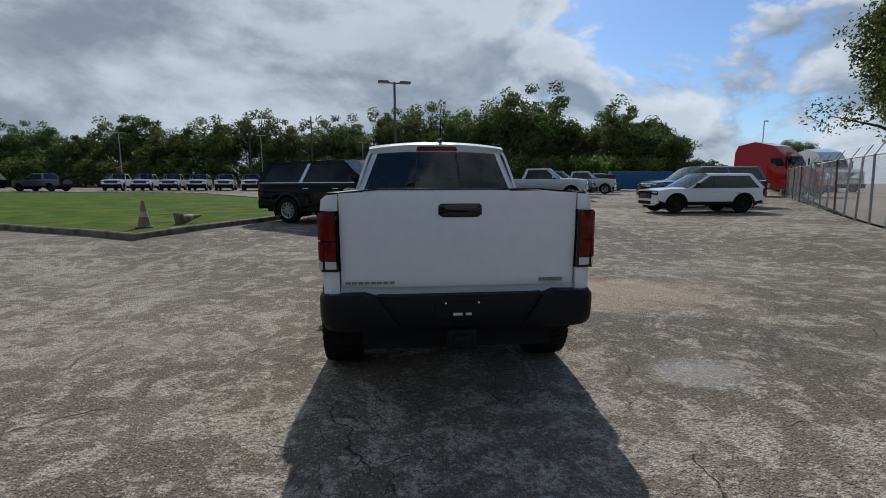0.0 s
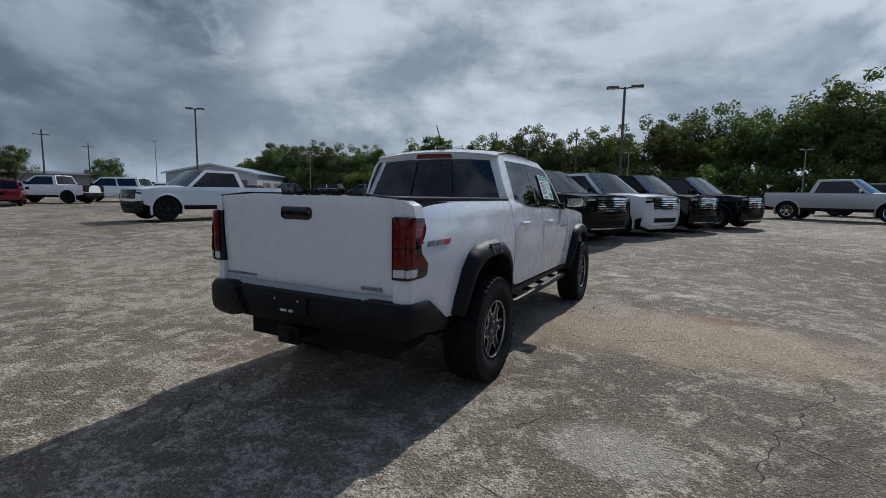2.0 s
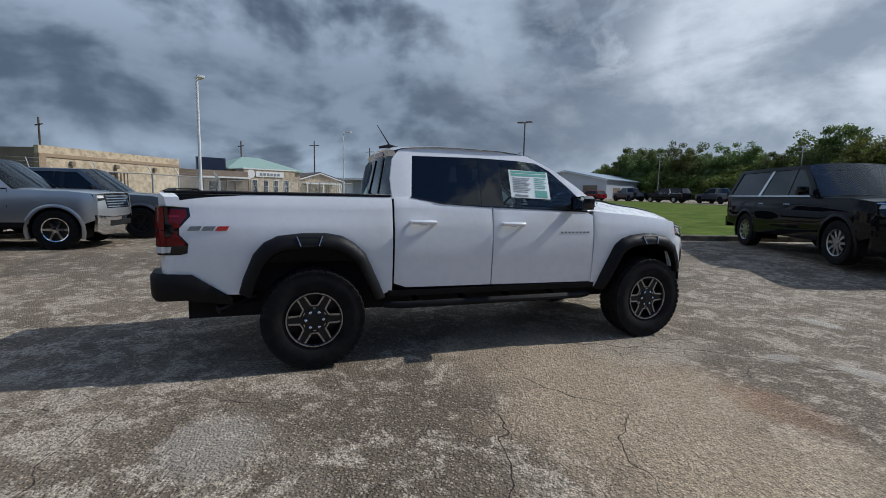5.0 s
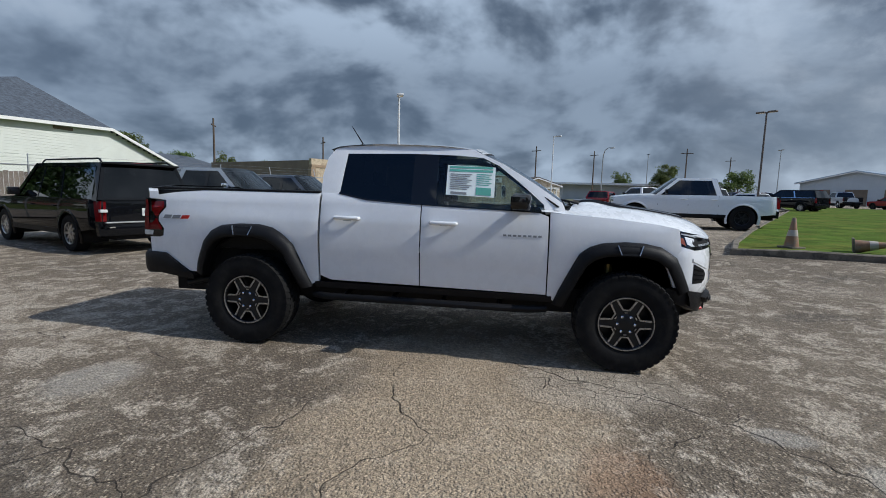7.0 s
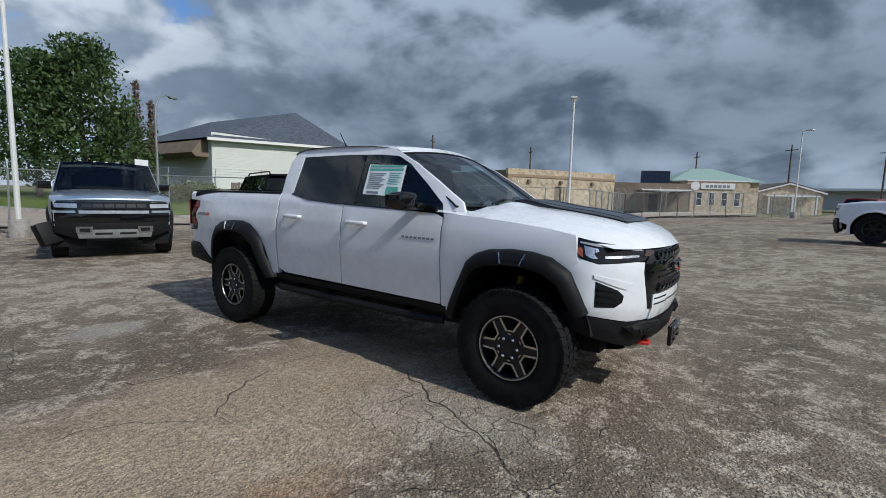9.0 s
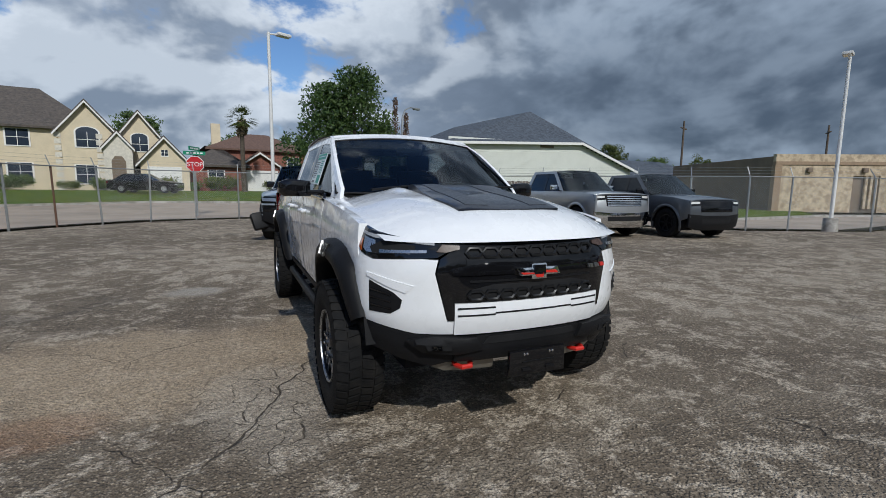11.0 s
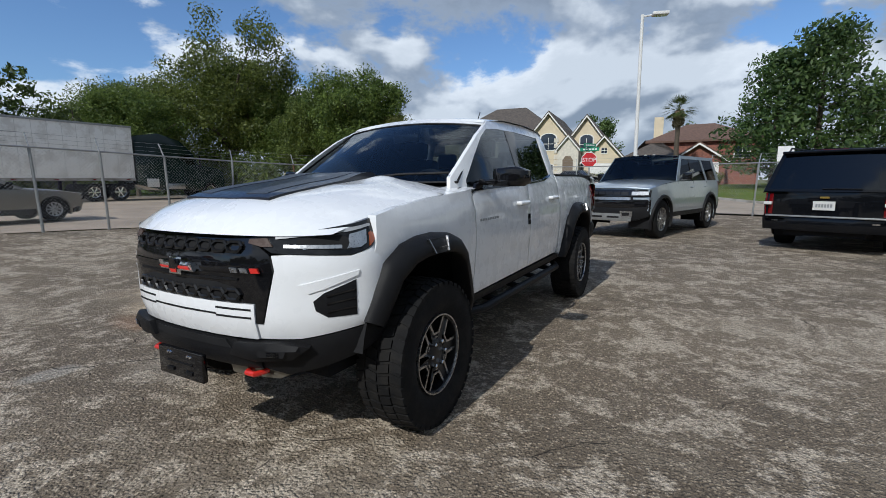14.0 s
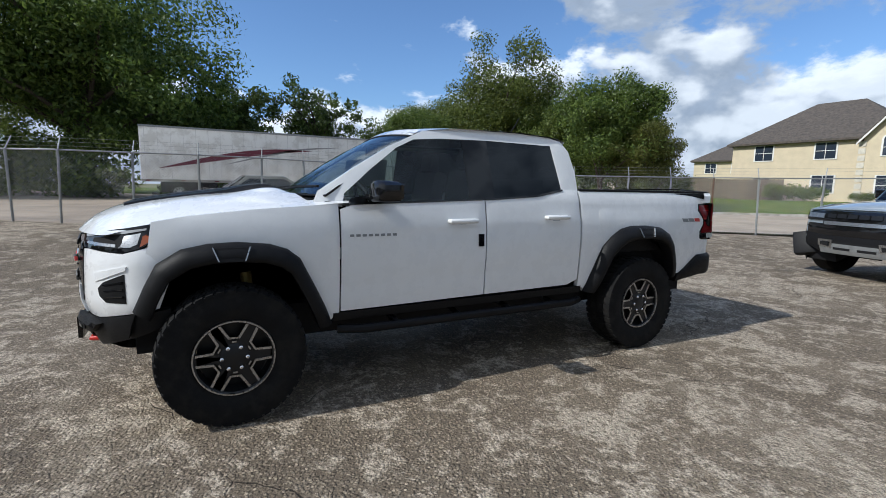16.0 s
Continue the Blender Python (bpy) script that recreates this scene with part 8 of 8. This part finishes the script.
# shops by the far fence
sh = thing("shop_building", "tan single-storey shop with a green metal roof", "building", at=pose(-62, -6, 0.3, 0, 0, -62))
part("wall", boxes((-9, -1.6, -8, 0, 0, 3.9)), M_TANBRICK, sh, smooth=False)
part("coping", boxes((-9.1, -1.5, -8.1, 0.1, 3.9, 4.05)), M_TRIM, sh, smooth=False)
part("annex_wall", boxes((-1.6, 7.5, -8, 1.2, 0, 3.5)), M_BROWNWALL, sh, smooth=False)
part("canopy", boxes((-1.2, 4.6, 1.2, 2.8, 2.55, 2.72)), M_TRIM, sh, smooth=False)
for x in (-1.0, 1.7, 4.4):
    part("canopy_post", boxes((x - 0.07, x + 0.07, 2.6, 2.74, 0, 2.55)), M_BROWNWALL, sh, smooth=False)
part("annex_door", boxes((2.2, 3.3, 1.2, 1.25, 0, 2.1)), M_PLASTIC, sh, smooth=False)
hip(sh, -11.5, -1.0, -13, -3.0, 4.1, 6.0, M_TANBRICK, mat("green_metal_roof", (0.30, 0.42, 0.36), 0.5, 0.2), run=4)
for x in (-7.6, -6.1, -4.6, -3.1):
    window(sh, x, 0.9, 0.6, 1.6, 0.0, cols=1)
part("sign_board", boxes((-7.2, -3.2, 0.0, 0.12, 2.95, 3.65)), M_TRIM, sh)
bm = bmesh.new()
lathe(bm, [(0.0, 0.55), (0.14, 0.55)], 20, "y", (-2.5, 0, 3.3))
part("round_sign", bm, M_TRIM, sh)
for k in range(6):
    part("letter_bar", boxes((-6.6 + k * 0.5, -6.25 + k * 0.5, 0.12, 0.14, 3.12, 3.45)), M_INK, sh, smooth=False)
part("roof_sign", boxes((0.0, 3.6, -2.0, -1.7, 3.5, 5.2)), M_NAVY, sh)
s2 = thing("shop_building", "small tan shop with a white gable front", "building", at=pose(-74, 6, 0.3, 0, 0, -70))
gable(s2, -4, 4, -9, 0, 2.9, 4.1, M_TANBRICK, M_ROOF, 0.3)
part("porch", boxes((-3.0, 3.0, 0.0, 1.6, 2.3, 2.5)), M_TRIM, s2, smooth=False)
for x in (-2.7, 0.0, 2.7):
    part("porch_post", boxes((x - 0.08, x + 0.08, 1.4, 1.56, 0, 2.3)), M_TRIM, s2, smooth=False)
# long metal sheds
ms = thing("metal_shed", "long pale metal shed with a blue-grey roof", "building", at=pose(-82, 58, 0.9, 0, 0, -152))
gable(ms, -9, 9, -46, 0, 4.2, 6.0, M_METALW, M_METALR, 0.6)
for k in range(7):
    part("bay_opening", boxes((-9.06, -8.9, -44 + k * 6.2, -40.5 + k * 6.2, 0, 2.6)), M_BROWNWALL, ms, smooth=False)
for k in range(7):
    part("bay_opening", boxes((8.9, 9.06, -44 + k * 6.2, -40.5 + k * 6.2, 0, 2.6)), M_BROWNWALL, ms, smooth=False)
for x in (-5.5, 0, 5.5):
    part("shutter", boxes((x - 1.6, x + 1.6, 0.0, 0.06, 0, 3.0)), M_BROWNWALL, ms, smooth=False)
ms2 = thing("metal_shed", "long low brown shed with a flat pale canopy", "building", at=pose(-100, 20, 0.9, 0, 0, -100))
part("wall", boxes((-25, 25, -10, 0, 0, 3.6)), M_METALW, ms2, smooth=False)
part("canopy", boxes((-26, 26, -0.5, 3.0, 3.2, 3.6)), M_TRIM, ms2, smooth=False)
# board fence beside the houses
wf = thing("board_fence", "grey weathered wooden board fence by the houses", "fence", kind="structure")
bm = bmesh.new()
box(bm, 0, 0.145, 0, 0.025, 0, 1.85)
board = mesh_of(bm, M_WOODF, False)
for (x0, y0_), (x1, y1_) in (((19.5, -42), (33, -36)), ((-9.8, -18.4), (-15.5, -14.6))):
    ln = math.dist((x0, y0_), (x1, y1_))
    a = math.degrees(math.atan2(y1_ - y0_, x1 - x0))
    for k in range(int(ln / 0.155)):
        o = new("board", board)
        o.parent = wf
        o.matrix_world = pose(lerp(x0, x1, k * 0.155 / ln), lerp(y0_, y1_, k * 0.155 / ln), height(lerp(x0, x1, k * 0.155 / ln), lerp(y0_, y1_, k * 0.155 / ln)) + 0.02 * math.sin(k * 3.7), 0, 0, a)

# ---- trees ----
def leaf_material(name, dark, light):
    m = bpy.data.materials.new(name)
    m.use_nodes = True
    n = Nodes(m.node_tree)
    r = n.add("ShaderNodeNewGeometry").outputs["Random Per Island"]
    o = n.add("ShaderNodeObjectInfo").outputs["Random"]
    co = n.add("ShaderNodeTexCoord").outputs["Object"]
    f = n.math("ADD", n.math("MULTIPLY", r, 0.5), n.math("MULTIPLY", n.noise(co, 0.55, 3, 0.6), 0.6))
    c = n.mix(n.step(f, 0.25, 0.85), dark, light)
    hs = n.add("ShaderNodeHueSaturation")
    n.put(hs.inputs["Hue"], n.step(o, 0, 1, 0.47, 0.525, False))
    n.put(hs.inputs["Value"], n.step(o, 0, 1, 0.8, 1.2, False))
    n.put(hs.inputs["Color"], c)
    d = n.add("ShaderNodeBsdfPrincipled")
    n.put(d.inputs["Base Color"], hs.outputs[0])
    d.inputs["Roughness"].default_value = 0.55
    t = n.add("ShaderNodeBsdfTranslucent")
    n.put(t.inputs[0], hs.outputs[0])
    mx = n.add("ShaderNodeMixShader")
    mx.inputs[0].default_value = 0.45
    n.put(mx.inputs[1], d.outputs[0])
    n.put(mx.inputs[2], t.outputs[0])
    n.put(n.add("ShaderNodeOutputMaterial").inputs[0], mx.outputs[0])
    return m


M_LEAF = leaf_material("oak_leaves", (0.050, 0.075, 0.020), (0.150, 0.195, 0.050))
M_LEAFB = leaf_material("bright_leaves", (0.048, 0.080, 0.014), (0.170, 0.215, 0.042))
M_NEEDLE = leaf_material("pine_needles", (0.032, 0.064, 0.020), (0.110, 0.165, 0.045))
M_PALM = leaf_material("palm_leaves", (0.035, 0.060, 0.015), (0.120, 0.150, 0.040))
M_BARK = mat("bark", (0.085, 0.068, 0.052), 0.95, var=0.35, scale=5, bump=0.8, bump_scale=25)


def leaves(centres, per, spread, size, seed, material, flat=0.8):
    """Many small leaf sprays in clumps, as one mesh."""
    g = np.random.default_rng(seed)
    c = np.repeat(np.array(centres, float), per, axis=0)
    n = len(c)
    d = g.normal(size=(n, 3))
    d /= np.linalg.norm(d, axis=1, keepdims=True)
    rad = np.repeat(np.array([spread * g.uniform(0.6, 1.3) for _ in centres]), per)
    p = c + d * (rad * g.uniform(0.25, 1.0, n) ** 0.6)[:, None] * np.array([1, 1, flat])
    a = d + g.normal(scale=0.7, size=(n, 3))
    a /= np.linalg.norm(a, axis=1, keepdims=True)
    u = np.cross(a, g.normal(size=(n, 3)))
    u /= np.linalg.norm(u, axis=1, keepdims=True)
    v = np.cross(a, u)
    s = (size * g.uniform(0.6, 1.4, n))[:, None]
    k = np.stack([p - u * s, p - v * s * 0.45 + u * s * 0.1, p + u * s, p + v * s * 0.45 - u * s * 0.1], 1).reshape(-1, 3)
    me = bpy.data.meshes.new("leaves")
    me.from_pydata(k.tolist(), [], np.arange(4 * n).reshape(-1, 4).tolist())
    me.materials.append(material)
    return me


def tree_meshes(h, crown_w, base, seed, material, clumps=110, per=90, size=0.21, limbs=7):
    r = random.Random(seed)
    bm = bmesh.new()
    lean = (r.uniform(-0.4, 0.4), r.uniform(-0.4, 0.4))
    tube(bm, [(0, 0, -0.2), (lean[0] * 0.3, lean[1] * 0.3, base * 0.7), (lean[0], lean[1], h * 0.55), (lean[0] * 1.3, lean[1] * 1.3, h * 0.85)], [h * 0.026, h * 0.020, h * 0.012, 0.03], 8)
    cs = []
    for k in range(limbs):
        a = 2 * math.pi * k / limbs + r.uniform(-0.4, 0.4)
        z0 = lerp(base * 0.8, h * 0.55, r.random())
        rr = crown_w * 0.5 * r.uniform(0.55, 0.95)
        z1 = min(h * 0.9, z0 + r.uniform(0.15, 0.4) * h)
        tip = (rr * math.cos(a), rr * math.sin(a), z1)
        tube(bm, [(lean[0] * 0.5, lean[1] * 0.5, z0), (tip[0] * 0.5, tip[1] * 0.5, lerp(z0, z1, 0.65)), tip], [h * 0.010, h * 0.007, 0.02], 6)
        cs += [tip, (tip[0] * 0.65, tip[1] * 0.65, lerp(z0, z1, 0.8) + 0.4)]
    lobes = [(r.uniform(-0.25, 0.25) * crown_w, r.uniform(-0.25, 0.25) * crown_w, lerp(base, h, r.uniform(0.35, 0.8)), r.uniform(0.20, 0.34) * crown_w) for _ in range(8)]
    while len(cs) < clumps:
        x, y, z, q = r.choice(lobes)
        d = Vector((r.gauss(0, 1), r.gauss(0, 1), r.gauss(0, 0.9))).normalized() * q * r.uniform(0.55, 1.0)
        p = (x + d.x, y + d.y, z + d.z)
        if base * 0.6 < p[2] < h - 0.2:
            cs.append(p)
    return mesh_of(bm, M_BARK), leaves(cs, per, crown_w * 0.10 + 0.24, size, seed, material)


def pine_meshes(h, w, seed):
    r = random.Random(seed)
    bm = bmesh.new()
    tube(bm, [(0, 0, -0.2), (0.1, 0, h * 0.5), (0, 0.1, h)], [h * 0.02, h * 0.014, 0.02], 8)
    cs = []
    for k in range(70):
        z = lerp(h * 0.12, h * 0.97, (k / 70) ** 0.9)
        rr = w * 0.5 * (1.02 - (z / h)) ** 0.7 * r.uniform(0.55, 1.1)
        a = k * 2.4 + r.uniform(-0.3, 0.3)
        tip = (rr * math.cos(a), rr * math.sin(a), z + 0.1 * rr)
        if k % 2 == 0:
            tube(bm, [(0, 0, z - 0.1), tip], [0.04, 0.015], 5)
        cs += [tip, (tip[0] * 0.6, tip[1] * 0.6, z)]
    return mesh_of(bm, M_BARK), leaves(cs, 60, w * 0.10, 0.17, seed, M_NEEDLE, 0.7)


KINDS = [tree_meshes(12, 9.5, 2.2, 11, M_LEAF), tree_meshes(11, 8.5, 1.6, 12, M_LEAFB, 80), tree_meshes(13, 10, 2.8, 13, M_LEAF, 80), tree_meshes(9.5, 8, 1.2, 14, M_LEAFB), tree_meshes(10.5, 10, 1.0, 15, M_LEAF, 85)]
BIG = tree_meshes(15, 15, 2.0, 21, M_LEAFB, 300, 260, 0.135, 12)
BIG2 = tree_meshes(12, 11, 0.8, 22, M_LEAFB, 260, 230, 0.125, 10)
BUSH = (None, leaves([(random.uniform(-0.9, 0.9), random.uniform(-0.7, 0.7), random.uniform(0.2, 0.9)) for _ in range(26)], 70, 0.42, 0.08, 31, M_LEAFB))
SCRUB = (None, leaves([(random.uniform(-3.2, 3.2), random.uniform(-1.2, 1.2), random.uniform(0.3, 2.6)) for _ in range(70)], 80, 0.7, 0.14, 32, M_LEAFB))


def plant(meshes, x, y, scale, rz, name, label, category, group, zs=1.0):
    t = thing(name, label, category, group, on_ground(x, y, rz))
    for nm, me in zip(("trunk", "crown"), meshes):
        if me:
            o = new(nm, me)
            o.parent = t
            o.scale = (scale, scale, scale * zs)
    return t


# the wood behind the lot
r = random.Random(8)
wood = [(-100, 78), (-80, 82), (-60, 84), (-40, 80), (-20, 82), (0, 80), (14, 74), (26, 70), (36, 66), (43, 63)]
for (xa, ya_), (xb, yb_) in zip(wood, wood[1:]):
    k = max(2, int(math.dist((xa, ya_), (xb, yb_)) / 4.2))
    for i in range(k):
        for depth in (0, 5.5):
            x, y = lerp(xa, xb, (i + r.uniform(0, 0.8)) / k), lerp(ya_, yb_, i / k) + depth + r.uniform(-1.5, 1.5)
            tall = 1.0 + (0.0 if x > -2 else -0.16) + (0.14 if depth else 0)
            plant(r.choice(KINDS), x, y, r.uniform(0.82, 1.15) * tall, r.uniform(0, 360), "tree", "leafy green tree at the edge of the wood", "tree", "wood behind the lot")
for (xa, ya_), (xb, yb_) in zip(wood, wood[1:]):
    for i in range(4):
        plant(SCRUB, lerp(xa, xb, (i + 0.5) / 4), lerp(ya_, yb_, (i + 0.5) / 4) - 4, r.uniform(1.1, 1.7), r.uniform(-20, 20), "shrub", "dense green undergrowth below the wood", "shrub", "undergrowth")
# trees beyond the street
for x, y, s, kind, rz in ((35, 10, 1.12, BIG, 0), (34.5, 24.2, 1.1, BIG2, 90), (38, 3.5, 0.62, BIG2, 10), (38, 1, 0.72, KINDS[0], 50), (39, -6, 0.78, KINDS[2], 200), (40, -13, 0.72, KINDS[4], 120),
                          (34.5, -22, 0.90, BIG, 200), (29, -25, 0.72, BIG2, 300), (24, -20.5, 0.60, BIG2, 60), (19.5, -20.3, 0.72, BIG2, 140), (17.0, -21.8, 0.48, BIG2, 240), (44, -20, 0.75, BIG, 330), (33, -13, 0.62, BIG2, 15),
                          (44, 46, 0.45, BIG2, 70), (48, 52, 0.42, BIG2, 10), (50, 30, 0.9, BIG2, 170), (46, 12, 0.9, BIG, 250)):
    plant(kind, x, y, s, rz, "tree", "broad leafy tree beyond the street", "tree", "trees beyond the street")
for x, y, s in ((31, -20, 1.2), (26, -22.5, 1.1), (21.5, -21.5, 1.0), (35, -8, 1.3), (35, 2, 1.3), (33, 11, 1.3), (35, -16, 1.2), (17.5, -23.5, 0.8), (38, 18, 1.3)):
    plant(SCRUB, x, y, s, r.uniform(0, 180), "shrub", "dense green undergrowth along the street", "shrub", "undergrowth")
# pines, palm, bushes by the houses
PINE = pine_meshes(10.5, 10.5, 41)
plant(PINE, -8.3, -33.5, 1.0, 0, "pine_tree", "full green pine tree by the houses", "tree", "pines", 1.0)
plant(PINE, -6.0, -34.5, 0.88, 120, "pine_tree", "full green pine tree by the houses", "tree", "pines")
plant(PINE, -11.2, -35.5, 0.62, 60, "pine_tree", "smaller green pine tree by the houses", "tree", "pines")
for x, y, s in ((-14.0, -37, 0.85), (-12.8, -36.6, 1.0)):
    t = thing("cypress_tree", "thin dry brown cypress tree", "tree", "cypresses", on_ground(x, y))
    bm = bmesh.new()
    tube(bm, [(0, 0, -0.1), (0, 0, 7.5 * s)], [0.14, 0.03], 6)
    part("trunk", bm, M_BARK, t)
    o = new("crown", leaves([(0, 0, z) for z in frange(1.0, 8.6 * s, 14)], 60, 0.38, 0.14, 51, mat("dry_leaves", (0.13, 0.085, 0.06), 0.9, var=0.3), 1.4))
    o.parent = t
palm = thing("palm_tree", "tall fan palm with a shaggy dry skirt", "tree", at=on_ground(0.35, -40.5))
bm = bmesh.new()
tube(bm, [(0, 0, -0.2), (0.05, 0, 3.5), (0, 0, 6.3)], [0.26, 0.19, 0.17], 10)
part("trunk", bm, M_BARK, palm)
bm = bmesh.new()
pr = random.Random(4)
for k in range(64):
    a, e = pr.uniform(0, 2 * math.pi), pr.uniform(-0.55, 1.35)
    d = Vector((math.cos(a) * math.cos(e), math.sin(a) * math.cos(e), math.sin(e)))
    side = d.cross(Vector((0, 0, 1))).normalized()
    c = Vector((0, 0, 6.4)) + d * 0.75
    for q in range(9):
        f = (q - 4) / 4
        tip = c + (d * (1 - 0.25 * f * f) + side * f * 0.75) * 0.85 - Vector((0, 0, 0.18 + 0.12 * abs(f)))
        w = side * 0.035
        bm.faces.new([bm.verts.new(p) for p in (c - w, c + w, tip)])
    bm.faces.new([bm.verts.new(p) for p in (Vector((0, 0, 6.35)) + side * 0.02, Vector((0, 0, 6.35)) - side * 0.02, c)])
part("crown", bm, M_PALM, palm, smooth=False)
o = new("dry_skirt", leaves([(0.22 * math.cos(a), 0.22 * math.sin(a), z) for a, z in ((k * 1.3, 5.2 + 0.07 * k) for k in range(14))], 50, 0.25, 0.2, 61, mat("dry_palm", (0.30, 0.23, 0.15), 0.9, var=0.3), 1.6))
o.parent = palm
for x, y, s in ((19.0, -41.0, 1.3), (16.6, -40.6, 1.1), (13.4, -40.6, 0.7), (6.6, -41.6, 1.1), (2.2, -42.5, 1.3), (-2.5, -43.5, 1.0), (11.2, -40.8, 0.9), (-9.4, -30.6, 1.2), (-12.5, -31.0, 1.3), (-14.6, -31.4, 1.4), (4.6, -43, 0.8)):
    plant(BUSH, x, y, s, r.uniform(0, 360), "bush", "rounded green garden bush by the houses", "bush", "garden bushes")
for x, y, s in ((-55, -44, 0.55), (-60, -40, 0.5), (-66, -36, 0.5), (-50, -48, 0.6), (-40, -52, 0.6), (-30, -56, 0.6), (-75, -28, 0.5), (12, -62, 0.75), (2, -66, 0.7), (-6, -62, 0.6), (-95, 32, 0.6), (-92, 44, 0.62), (-105, 26, 0.5)):
    plant(r.choice(KINDS), x, y, s, r.uniform(0, 360), "tree", "round leafy tree far off", "tree", "far trees")
